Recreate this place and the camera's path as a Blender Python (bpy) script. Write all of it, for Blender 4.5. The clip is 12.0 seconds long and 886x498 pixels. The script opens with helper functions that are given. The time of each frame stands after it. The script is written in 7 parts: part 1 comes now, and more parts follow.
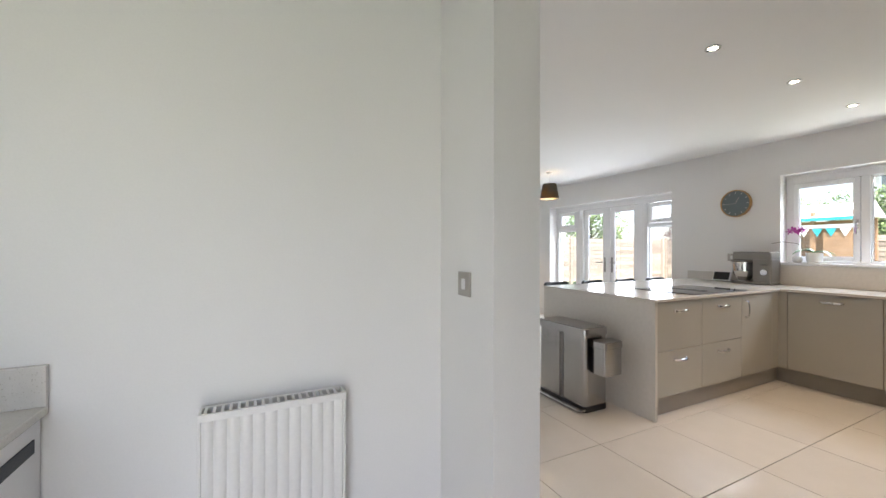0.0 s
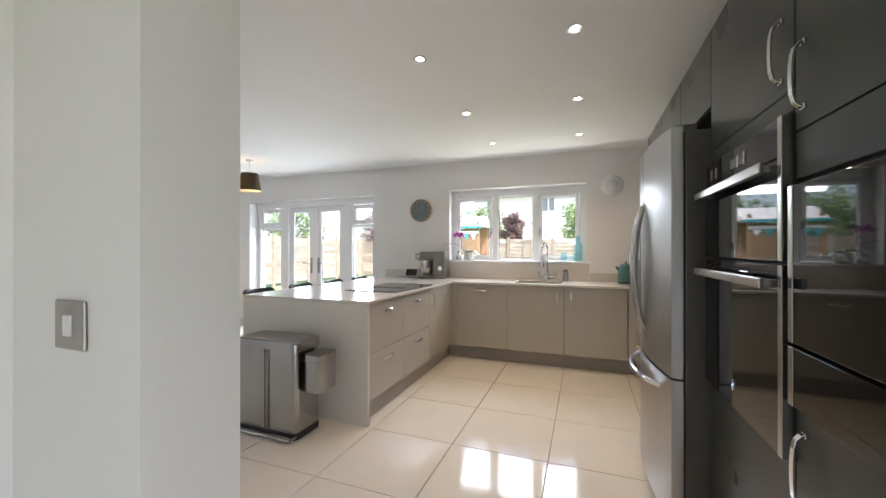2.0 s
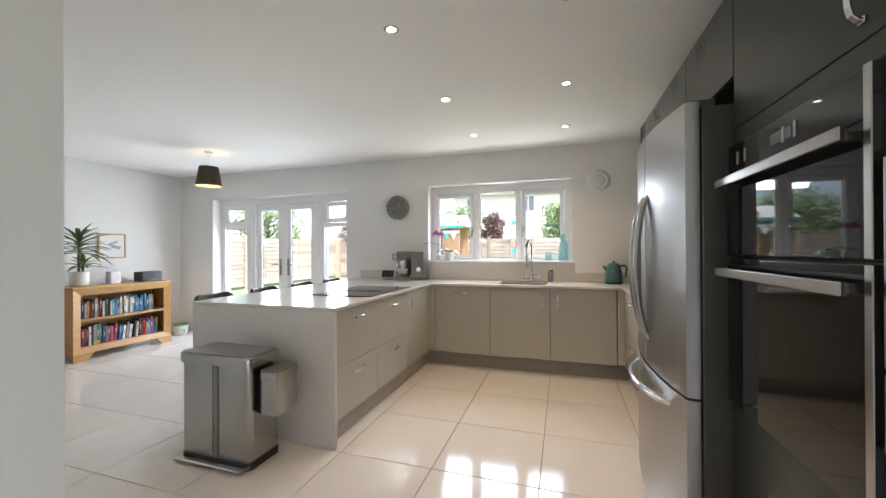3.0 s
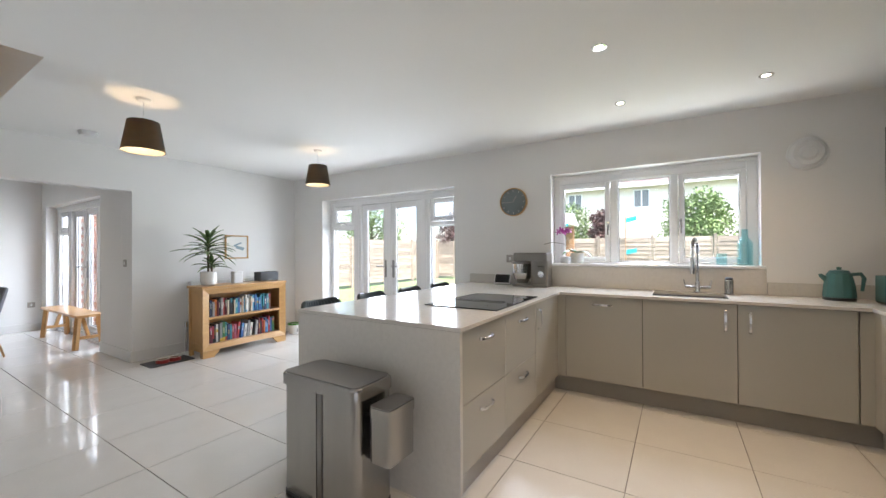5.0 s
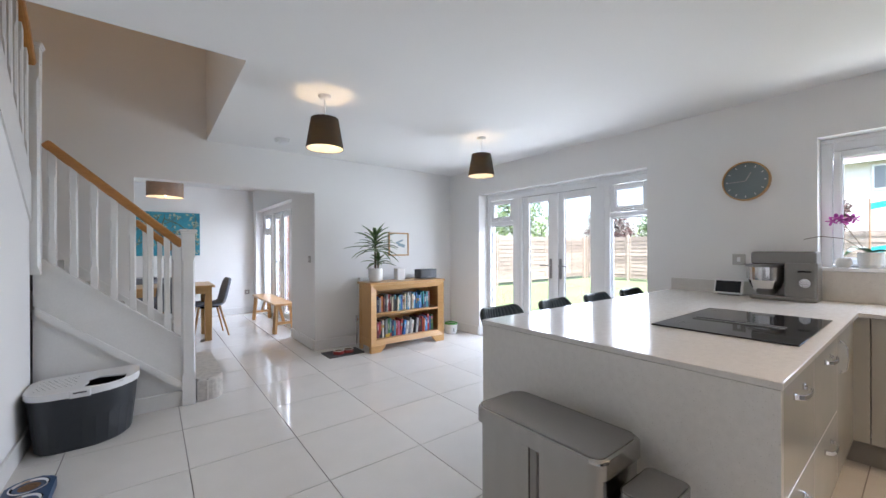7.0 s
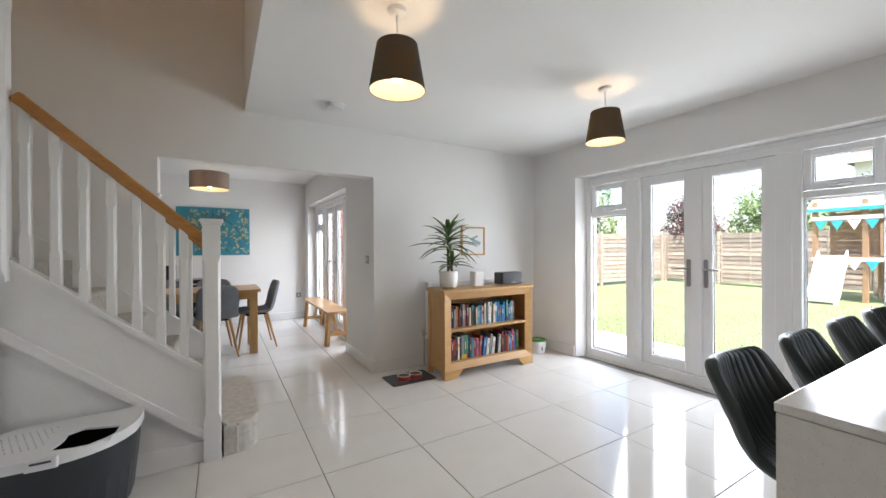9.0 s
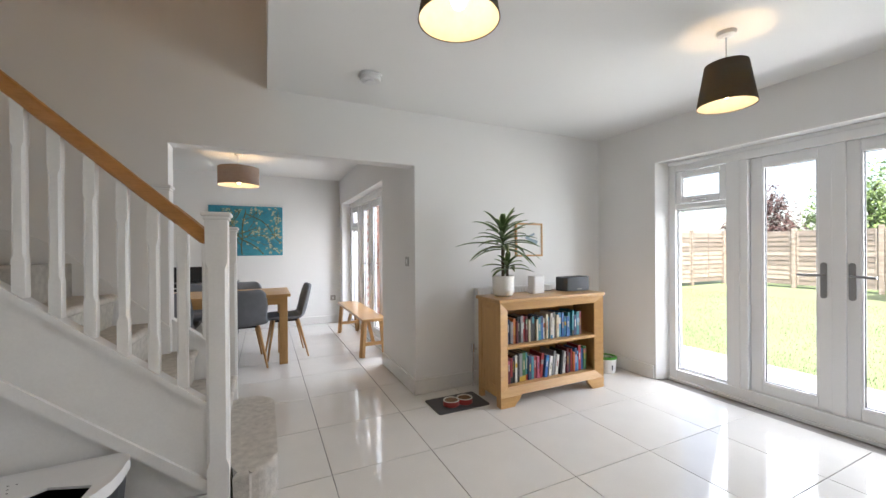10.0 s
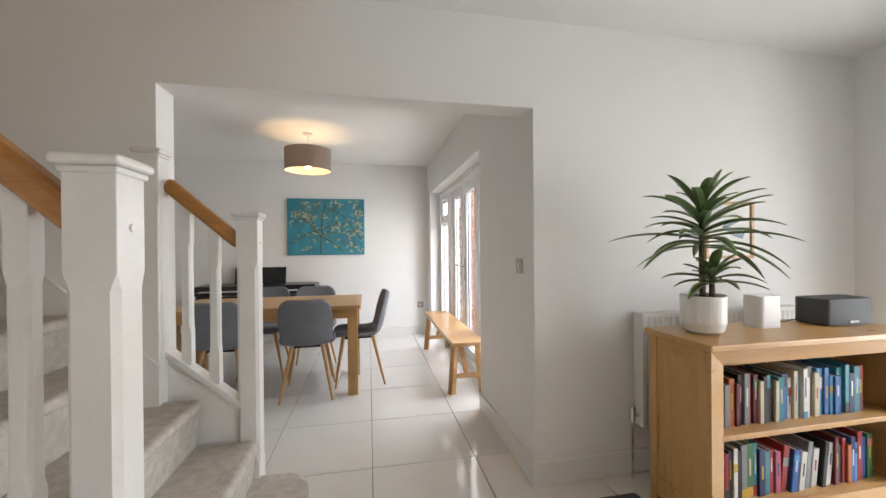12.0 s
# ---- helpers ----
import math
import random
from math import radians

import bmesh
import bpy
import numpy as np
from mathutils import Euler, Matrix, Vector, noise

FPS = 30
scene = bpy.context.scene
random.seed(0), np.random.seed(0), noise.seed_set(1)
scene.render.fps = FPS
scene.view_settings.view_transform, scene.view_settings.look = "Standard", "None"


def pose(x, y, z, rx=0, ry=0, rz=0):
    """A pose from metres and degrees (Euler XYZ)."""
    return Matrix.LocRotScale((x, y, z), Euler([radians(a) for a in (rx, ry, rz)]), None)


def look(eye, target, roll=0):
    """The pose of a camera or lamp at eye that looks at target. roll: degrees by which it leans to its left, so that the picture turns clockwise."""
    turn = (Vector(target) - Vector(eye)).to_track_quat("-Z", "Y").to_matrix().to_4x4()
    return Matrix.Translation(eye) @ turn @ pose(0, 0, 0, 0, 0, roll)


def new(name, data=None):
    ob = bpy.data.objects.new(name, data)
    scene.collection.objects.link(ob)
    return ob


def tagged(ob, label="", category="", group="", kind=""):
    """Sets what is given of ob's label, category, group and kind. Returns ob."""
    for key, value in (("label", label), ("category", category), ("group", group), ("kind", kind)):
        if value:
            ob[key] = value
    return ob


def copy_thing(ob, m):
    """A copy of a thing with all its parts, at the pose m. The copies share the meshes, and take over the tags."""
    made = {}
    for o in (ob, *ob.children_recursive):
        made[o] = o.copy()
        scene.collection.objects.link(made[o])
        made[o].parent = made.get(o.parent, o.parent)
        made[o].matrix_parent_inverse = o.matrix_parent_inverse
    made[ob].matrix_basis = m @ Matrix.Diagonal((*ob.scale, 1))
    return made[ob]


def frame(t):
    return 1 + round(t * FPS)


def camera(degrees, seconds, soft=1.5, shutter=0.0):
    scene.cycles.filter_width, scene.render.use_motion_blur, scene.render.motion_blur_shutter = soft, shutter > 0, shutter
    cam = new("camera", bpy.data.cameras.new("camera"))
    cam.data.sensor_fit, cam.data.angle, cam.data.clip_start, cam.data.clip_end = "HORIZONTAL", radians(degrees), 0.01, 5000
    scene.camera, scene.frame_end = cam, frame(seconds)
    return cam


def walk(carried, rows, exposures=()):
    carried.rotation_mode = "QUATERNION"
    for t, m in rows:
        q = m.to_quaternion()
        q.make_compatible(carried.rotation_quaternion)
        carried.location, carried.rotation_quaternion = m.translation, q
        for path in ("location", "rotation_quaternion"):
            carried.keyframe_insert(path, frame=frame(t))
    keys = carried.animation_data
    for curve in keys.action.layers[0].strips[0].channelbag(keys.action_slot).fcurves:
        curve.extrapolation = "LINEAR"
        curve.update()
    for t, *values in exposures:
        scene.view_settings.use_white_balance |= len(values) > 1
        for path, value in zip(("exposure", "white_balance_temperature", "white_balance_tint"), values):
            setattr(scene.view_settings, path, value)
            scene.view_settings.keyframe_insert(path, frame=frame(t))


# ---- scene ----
# ---- light levels and the picture's drift in brightness and tint ----
SKY, SUN = 0.12, 2.3
P_WIN, P_GROUND, P_FRENCH, P_DINING, P_HALL, P_LANDING = 20.0, 6.0, 32.0, 25.0, 1.35, 1.15
P_SPOT, P_PEND = 4.0, 0.42
EXPOSURES = [(0.0, 2.58, 6450, 14), (4.5, 2.52, 6400, 12), (7.0, 2.48, 6000, 15), (9.0, 2.36, 6550, 13), (10.5, 2.40, 6700, 13.5), (12.0, 2.52, 6950, 14)]

# ---- camera ----
cam = camera(99.4, 12.0)
PATH = [
    (0.0, (0.214, 0.101, 1.253), (1.095, 1.896, 1.257), 0.1),
    (0.5, (0.316, 0.159, 1.246), (1.559, 1.726, 1.242), 0.2),
    (1.0, (0.410, 0.255, 1.253), (1.946, 1.535, 1.245), 0.3),
    (1.5, (0.454, 0.330, 1.258), (2.178, 1.343, 1.256), 0.15),
    (2.0, (0.485, 0.426, 1.263), (2.357, 1.131, 1.266), 0.0),
    (2.5, (0.601, 0.452, 1.261), (2.512, 1.041, 1.265), -0.3),
    (4.5, (1.186, 0.873, 1.243), (2.980, 1.757, 1.250), -0.3),
    (5.0, (1.241, 0.998, 1.260), (2.942, 2.050, 1.270), -0.3),
    (5.5, (1.286, 1.096, 1.281), (2.859, 2.331, 1.285), -0.3),
    (6.0, (1.322, 1.211, 1.290), (2.741, 2.621, 1.291), -0.2),
    (6.5, (1.370, 1.395, 1.280), (2.662, 2.922, 1.281), -0.1),
    (7.0, (1.431, 1.623, 1.267), (2.655, 3.205, 1.264), -0.2),
    (9.0, (1.714, 2.704, 1.248), (2.730, 4.427, 1.244), -0.3),
    (9.5, (1.794, 2.987, 1.260), (2.742, 4.748, 1.254), -0.4),
    (10.0, (1.866, 3.286, 1.256), (2.723, 5.093, 1.250), -0.4),
    (10.5, (1.926, 3.580, 1.266), (2.700, 5.424, 1.256), -0.5),
    (11.0, (2.010, 3.886, 1.259), (2.671, 5.773, 1.249), -0.5),
    (11.5, (2.104, 4.166, 1.248), (2.637, 6.094, 1.244), -0.6),
    (12.0, (2.188, 4.473, 1.245), (2.574, 6.435, 1.236), -0.5),
]
walk(cam, [(t, look(eye, target, roll)) for t, eye, target, roll in PATH], EXPOSURES)

# ---- world, sun and large lights ----
world = bpy.data.worlds.new("World")
scene.world = world
world.use_nodes = True
wn = world.node_tree.nodes
wl = world.node_tree.links
sky = wn.new("ShaderNodeTexSky")
sky.sky_type, sky.sun_disc = "NISHITA", False
sky.sun_elevation, sky.sun_rotation = radians(60), radians(215)
sky.air_density, sky.dust_density = 1.0, 2.5
wn["Background"].inputs["Strength"].default_value = SKY
wl.new(sky.outputs["Color"], wn["Background"].inputs["Color"])

sun = new("sun", bpy.data.lights.new("sun", "SUN"))
sun.data.energy, sun.data.angle, sun.data.color = SUN, radians(3), (1.0, 0.95, 0.88)
# high in the south-west, behind the house
sun.matrix_world = look((-3.0, -4.3, 9.1), (0, 0, 0))


def area(name, x, y, z, rx, ry, rz, w, h, power, color):
    lamp = new(name, bpy.data.lights.new(name, "AREA"))
    lamp.data.shape, lamp.data.size, lamp.data.size_y = "RECTANGLE", w, h
    lamp.data.energy, lamp.data.color = power, color
    lamp.matrix_world = pose(x, y, z, rx, ry, rz)
    return lamp


DAY = (0.86, 0.93, 1.0)
# the sky's light in the window openings, just outside the glass
area("window_daylight", 6.0, 1.25, 2.3, 0, 48, 0, 0.9, 1.9, P_WIN, DAY)
# fill lamp added below the sill, for light bounced up off the sunlit garden
area("ground_bounce_fill", 5.95, 1.25, 0.80, 0, 112, 0, 0.7, 1.9, P_GROUND, (0.97, 0.98, 0.95))
area("french_door_daylight", 6.02, 4.45, 1.15, 0, 70, 0, 1.9, 2.3, P_FRENCH, DAY)
area("dining_door_daylight", 3.90, 8.45, 1.15, 0, 57, 0, 1.9, 2.3, P_DINING, DAY)

# added to brighten the hall, in an assumed opening that is never seen
area("hall_unseen_daylight", -0.45, -0.80, 0.65, 86, 0, 0, 0.85, 1.2, P_HALL, (0.90, 0.90, 1.0))


def spot_lamp(name, x, y, z, power, color, size=100, r=0.03):
    lamp = new(name, bpy.data.lights.new(name, "SPOT"))
    lamp.data.energy, lamp.data.color, lamp.data.spot_size = power, color, radians(size)
    lamp.data.spot_blend, lamp.data.shadow_soft_size = 0.9, r
    lamp.location = (x, y, z)
    return lamp


def bulb_lamp(name, x, y, z, power, color, r=0.03):
    lamp = new(name, bpy.data.lights.new(name, "POINT"))
    lamp.data.energy, lamp.data.color, lamp.data.shadow_soft_size = power, color, r
    lamp.location = (x, y, z)
    return lamp


# ---- materials ----
def mat(name, color, rough=0.5, metal=0.0, var=0.06, scale=6.0, fine=120.0, bump=0.02, spec=0.5, rvar=0.0, tint=None, stretch=None, coat=0.0, rand=0.0):
    """A node material: colour varied at two scales, a fine relief, roughness that wanders."""
    m = bpy.data.materials.new(name)
    m.use_nodes = True
    n, l = m.node_tree.nodes, m.node_tree.links
    b = n["Principled BSDF"]
    b.inputs["Roughness"].default_value, b.inputs["Metallic"].default_value = rough, metal
    b.inputs["Specular IOR Level"].default_value = spec
    b.inputs["Coat Weight"].default_value = coat
    b.inputs["Coat Roughness"].default_value = 0.08
    tc = n.new("ShaderNodeTexCoord")
    mp = n.new("ShaderNodeMapping")
    l.new(tc.outputs["Object"], mp.inputs["Vector"])
    if stretch:
        mp.inputs["Scale"].default_value = stretch
    big, small = n.new("ShaderNodeTexNoise"), n.new("ShaderNodeTexNoise")
    big.inputs["Scale"].default_value, small.inputs["Scale"].default_value = scale, fine
    big.inputs["Detail"].default_value, small.inputs["Detail"].default_value = 4, 3
    for t in (big, small):
        l.new(mp.outputs["Vector"], t.inputs["Vector"])
    add = n.new("ShaderNodeMath")
    add.operation = "ADD"
    l.new(big.outputs["Fac"], add.inputs[0])
    l.new(small.outputs["Fac"], add.inputs[1])
    ramp = n.new("ShaderNodeMapRange")
    ramp.inputs["From Min"].default_value, ramp.inputs["From Max"].default_value = 0.6, 1.4
    l.new(add.outputs[0], ramp.inputs["Value"])
    mix = n.new("ShaderNodeMix")
    mix.data_type = "RGBA"
    dark = tint or tuple(c * (1 - 2 * var) for c in color)
    mix.inputs["A"].default_value = (*dark, 1)
    mix.inputs["B"].default_value = (*[min(1, c * (1 + 0.4 * var)) for c in color], 1)
    l.new(ramp.outputs["Result"], mix.inputs["Factor"])
    last = mix.outputs["Result"]
    if rand:
        info, hsv, mr = n.new("ShaderNodeObjectInfo"), n.new("ShaderNodeHueSaturation"), n.new("ShaderNodeMapRange")
        mr.inputs["To Min"].default_value, mr.inputs["To Max"].default_value = 1 - rand, 1 + rand
        l.new(info.outputs["Random"], mr.inputs["Value"])
        l.new(mr.outputs["Result"], hsv.inputs["Value"])
        l.new(last, hsv.inputs["Color"])
        last = hsv.outputs["Color"]
    l.new(last, b.inputs["Base Color"])
    if rvar:
        rr = n.new("ShaderNodeMapRange")
        rr.inputs["From Min"].default_value, rr.inputs["From Max"].default_value = 0.3, 0.7
        rr.inputs["To Min"].default_value, rr.inputs["To Max"].default_value = max(0.02, rough - rvar), rough + rvar
        l.new(big.outputs["Fac"], rr.inputs["Value"])
        l.new(rr.outputs["Result"], b.inputs["Roughness"])
    if bump:
        bp = n.new("ShaderNodeBump")
        bp.inputs["Strength"].default_value, bp.inputs["Distance"].default_value = min(1, bump * 10), 0.002
        l.new(small.outputs["Fac"], bp.inputs["Height"])
        l.new(bp.outputs["Normal"], b.inputs["Normal"])
    return m


def emitter(name, color, strength):
    m = bpy.data.materials.new(name)
    m.use_nodes = True
    b = m.node_tree.nodes["Principled BSDF"]
    b.inputs["Base Color"].default_value = (*color, 1)
    b.inputs["Emission Color"].default_value = (*color, 1)
    b.inputs["Emission Strength"].default_value = strength
    return m


def glass_mat(name, tint=(1, 1, 1), rough=0.0):
    """A thin pane: mostly clear, with a mirror's gloss that grows at grazing angles."""
    m = bpy.data.materials.new(name)
    m.use_nodes = True
    n, l = m.node_tree.nodes, m.node_tree.links
    n.remove(n["Principled BSDF"])
    tr, gl, mx, lw = n.new("ShaderNodeBsdfTransparent"), n.new("ShaderNodeBsdfGlossy"), n.new("ShaderNodeMixShader"), n.new("ShaderNodeLayerWeight")
    tr.inputs["Color"].default_value = (*tint, 1)
    gl.inputs["Roughness"].default_value = rough
    power, scale = n.new("ShaderNodeMath"), n.new("ShaderNodeMath")
    power.operation, scale.operation = "POWER", "MULTIPLY_ADD"
    power.inputs[1].default_value, scale.inputs[1].default_value, scale.inputs[2].default_value = 5.0, 0.7, 0.03
    l.new(lw.outputs["Facing"], power.inputs[0])
    l.new(power.outputs[0], scale.inputs[0])
    l.new(scale.outputs[0], mx.inputs["Fac"])
    l.new(tr.outputs["BSDF"], mx.inputs[1])
    l.new(gl.outputs["BSDF"], mx.inputs[2])
    l.new(mx.outputs["Shader"], n["Material Output"].inputs["Surface"])
    return m


def shade_mat(name, color, through_color, amount=0.4):
    """Lamp-shade cloth: woven, and lets some light through."""
    m = mat(name, color, 0.9, 0, 0.12, 30, 400, 0.05)
    n, l = m.node_tree.nodes, m.node_tree.links
    tl, mx = n.new("ShaderNodeBsdfTranslucent"), n.new("ShaderNodeMixShader")
    tl.inputs["Color"].default_value = (*through_color, 1)
    mx.inputs["Fac"].default_value = amount
    l.new(n["Principled BSDF"].outputs["BSDF"], mx.inputs[1])
    l.new(tl.outputs["BSDF"], mx.inputs[2])
    l.new(mx.outputs["Shader"], n["Material Output"].inputs["Surface"])
    return m


M_WALL = mat("white_wall_paint", (0.82, 0.81, 0.795), 0.75, 0, 0.02, 1.5, 180, 0.012)
M_CEIL = mat("ceiling_paint", (0.82, 0.815, 0.80), 0.85, 0, 0.02, 1.2, 160, 0.01)
M_GLOSSW = mat("white_woodwork_paint", (0.78, 0.77, 0.75), 0.3, 0, 0.03, 8, 90, 0.01)
M_UPVC = mat("white_upvc", (0.86, 0.865, 0.87), 0.22, 0, 0.015, 4, 100, 0.004)
M_GROUT = mat("grey_grout", (0.30, 0.28, 0.26), 0.9, 0, 0.12, 10, 200, 0.05)
M_TILE = mat("polished_porcelain", (0.70, 0.675, 0.635), 0.08, 0, 0.035, 5, 260, 0.0, 0.43, 0.03, rand=0.02)
M_UNIT = mat("greige_unit_front", (0.43, 0.418, 0.375), 0.2, 0, 0.012, 3, 60, 0.0, 0.5, 0.03)
M_CARCASS = mat("greige_plinth", (0.36, 0.335, 0.30), 0.35, 0, 0.03, 5, 90, 0.004)
M_DARKUNIT = mat("dark_green_grey_unit_front", (0.026, 0.031, 0.028), 0.3, 0, 0.03, 3, 60, 0.0, 0.25, 0.04)


def speckle(m, scale, at, color):
    """Fine pale chips set in a stone-like surface."""
    n, l = m.node_tree.nodes, m.node_tree.links
    b = n["Principled BSDF"]
    before = b.inputs["Base Color"].links[0].from_socket
    tc, v, gt, mx = n.new("ShaderNodeTexCoord"), n.new("ShaderNodeTexNoise"), n.new("ShaderNodeMapRange"), n.new("ShaderNodeMix")
    v.inputs["Scale"].default_value, v.inputs["Detail"].default_value = scale, 1
    gt.inputs["From Min"].default_value, gt.inputs["From Max"].default_value = at, at + 0.05
    mx.data_type = "RGBA"
    mx.inputs["B"].default_value = (*color, 1)
    l.new(tc.outputs["Object"], v.inputs["Vector"])
    l.new(v.outputs["Fac"], gt.inputs["Value"])
    l.new(gt.outputs["Result"], mx.inputs["Factor"])
    l.new(before, mx.inputs["A"])
    l.new(mx.outputs["Result"], b.inputs["Base Color"])


speckle(M_TILE, 160, 0.70, (0.86, 0.85, 0.83))
M_GAP = mat("shadow_gap_black", (0.012, 0.012, 0.012), 0.7, 0, 0.05, 6, 80, 0.0)
M_QUARTZ = mat("pale_speckled_quartz", (0.66, 0.635, 0.595), 0.15, 0, 0.05, 40, 700, 0.0, 0.34, 0.03)
speckle(M_QUARTZ, 220, 0.68, (0.45, 0.42, 0.38))
M_CHROME = mat("chrome", (0.75, 0.75, 0.76), 0.1, 1, 0.02, 8, 90, 0.0)
M_STEEL = mat("brushed_steel", (0.42, 0.41, 0.395), 0.24, 1, 0.05, 2, 160, 0.0, stretch=(14, 14, 1), rvar=0.03)
M_HANDLE = mat("satin_chrome_handle", (0.52, 0.52, 0.52), 0.2, 1, 0.03, 8, 120, 0.0)
M_DOORLEVER = mat("satin_steel_lever", (0.36, 0.36, 0.365), 0.3, 1, 0.04, 8, 120, 0.0)
M_STEELLID = mat("grey_steel_lid", (0.30, 0.29, 0.28), 0.42, 1, 0.05, 4, 200, 0.0)
M_FRIDGE = mat("fridge_steel", (0.40, 0.40, 0.40), 0.33, 1, 0.03, 1.5, 200, 0.0, stretch=(14, 14, 1), rvar=0.03)
M_FRIDGESIDE = mat("fridge_grey_side", (0.13, 0.125, 0.115), 0.4, 0.3, 0.05, 3, 260, 0.02)
M_BLACKGLASS = mat("black_oven_glass", (0.008, 0.008, 0.009), 0.03, 0, 0.02, 4, 60, 0.0, 0.32)
M_BLACK = mat("black_plastic", (0.018, 0.018, 0.02), 0.45, 0, 0.1, 10, 200, 0.02)
M_OAK = mat("oiled_oak", (0.55, 0.325, 0.125), 0.33, 0, 0.16, 2.5, 30, 0.015, stretch=(1, 12, 12), tint=(0.42, 0.225, 0.08), rvar=0.06)
M_OAKV = mat("oiled_oak_upright", (0.55, 0.325, 0.125), 0.33, 0, 0.16, 2.5, 30, 0.015, stretch=(12, 12, 1), tint=(0.42, 0.225, 0.08), rvar=0.06)
M_RAIL = mat("varnished_oak_rail", (0.47, 0.22, 0.062), 0.28, 0, 0.14, 3, 28, 0.012, stretch=(1, 12, 12), tint=(0.34, 0.14, 0.035))
M_BENCH = mat("pale_oak_bench", (0.55, 0.32, 0.13), 0.28, 0, 0.12, 3, 30, 0.012, stretch=(12, 1, 12), tint=(0.42, 0.22, 0.08))
M_CARPET = mat("beige_carpet", (0.60, 0.56, 0.505), 0.95, 0, 0.20, 26, 260, 0.7)
M_GREYFAB = mat("grey_chair_fabric", (0.205, 0.215, 0.24), 0.85, 0, 0.1, 14, 500, 0.08)
M_GREENFAB = mat("dark_green_quilted_leather", (0.014, 0.026, 0.026), 0.4, 0, 0.15, 12, 300, 0.03)
M_METALBLK = mat("black_metal_leg", (0.015, 0.015, 0.016), 0.4, 0.6, 0.05, 10, 100, 0.01)
M_PIANO = mat("black_piano_case", (0.010, 0.010, 0.011), 0.3, 0, 0.1, 4, 120, 0.01)
M_CERAMIC = mat("white_glazed_ceramic", (0.78, 0.77, 0.74), 0.25, 0, 0.03, 6, 90, 0.004)
M_WHITEPL = mat("white_plastic", (0.76, 0.76, 0.76), 0.35, 0, 0.02, 8, 150, 0.004)
M_GREYPL = mat("charcoal_speaker_cloth", (0.055, 0.060, 0.068), 0.6, 0, 0.08, 10, 500, 0.05)
M_LITTER = mat("charcoal_litter_tub", (0.030, 0.034, 0.040), 0.42, 0, 0.08, 6, 250, 0.01)
M_MAT = mat("grey_rubber_mat", (0.075, 0.075, 0.080), 0.7, 0, 0.1, 12, 300, 0.04)
M_RED = mat("red_bowl_glaze", (0.33, 0.035, 0.03), 0.3, 0, 0.1, 10, 150, 0.01)
M_BLUE = mat("blue_feeding_tray", (0.035, 0.075, 0.16), 0.4, 0, 0.08, 9, 150, 0.01)
M_FOOD = mat("brown_pet_food", (0.26, 0.14, 0.065), 0.8, 0, 0.4, 60, 200, 0.5)
M_SOIL = mat("potting_soil", (0.035, 0.024, 0.017), 0.95, 0, 0.4, 60, 300, 0.6)
M_TEAL = mat("matt_teal_enamel", (0.055, 0.15, 0.145), 0.35, 0, 0.06, 6, 120, 0.005)
M_LEAF = mat("dracaena_leaf", (0.14, 0.225, 0.085), 0.4, 0, 0.3, 14, 90, 0.02, rand=0.25)
M_LEAFPALE = mat("pale_leaf_margin", (0.42, 0.50, 0.25), 0.45, 0, 0.2, 14, 90, 0.02)
M_STALK = mat("grey_brown_stalk", (0.16, 0.12, 0.08), 0.8, 0, 0.25, 30, 150, 0.2)
M_ORCHIDLEAF = mat("orchid_leaf", (0.06, 0.16, 0.035), 0.35, 0, 0.15, 10, 80, 0.01)
M_MAGENTA = mat("magenta_petal", (0.52, 0.07, 0.40), 0.55, 0, 0.15, 20, 120, 0.02)
M_CLOCKFACE = mat("blue_grey_clock_face", (0.16, 0.195, 0.205), 0.6, 0, 0.05, 8, 150, 0.005)
M_PICWHITE = mat("white_print_paper", (0.78, 0.77, 0.74), 0.6, 0, 0.02, 5, 100, 0.0)
M_SWITCH = mat("brushed_nickel_plate", (0.42, 0.40, 0.37), 0.33, 1, 0.04, 4, 200, 0.01)
M_BLUEGLASS = glass_mat("turquoise_glass", (0.84, 0.965, 0.985), 0.02)
M_GLASS = glass_mat("window_glass")
M_HEDGE = mat("hedge_leaf", (0.20, 0.30, 0.095), 0.55, 0, 0.35, 1.6, 30, 0.05, rand=0.3)
M_PURPLE = mat("copper_leaf", (0.13, 0.065, 0.055), 0.6, 0, 0.35, 1.6, 30, 0.05)
M_BARK = mat("bark", (0.10, 0.075, 0.055), 0.9, 0, 0.3, 8, 60, 0.4)
M_FENCE = mat("weathered_fence_board", (0.40, 0.335, 0.275), 0.85, 0, 0.3, 3, 60, 0.1, stretch=(1, 1, 6), rand=0.28)
M_LAWN = mat("lawn", (0.125, 0.205, 0.075), 0.9, 0, 0.3, 0.45, 40, 0.6, tint=(0.25, 0.26, 0.14))
M_PATIO = mat("pale_patio_slab", (0.60, 0.57, 0.53), 0.85, 0, 0.12, 3, 60, 0.1)
M_BRICK = mat("red_brick", (0.30, 0.115, 0.07), 0.85, 0, 0.25, 4, 60, 0.2, rand=0.3)
M_PALEBRICK = mat("weathered_house_brick", (0.46, 0.36, 0.30), 0.85, 0, 0.2, 4, 60, 0.1)
M_RENDER = mat("pale_house_render", (0.80, 0.75, 0.70), 0.85, 0, 0.08, 2, 60, 0.05)
M_MORTAR = mat("mortar", (0.38, 0.35, 0.31), 0.95, 0, 0.15, 10, 120, 0.2)
M_ROOF = mat("roof_tile", (0.22, 0.18, 0.165), 0.85, 0, 0.2, 4, 40, 0.2)
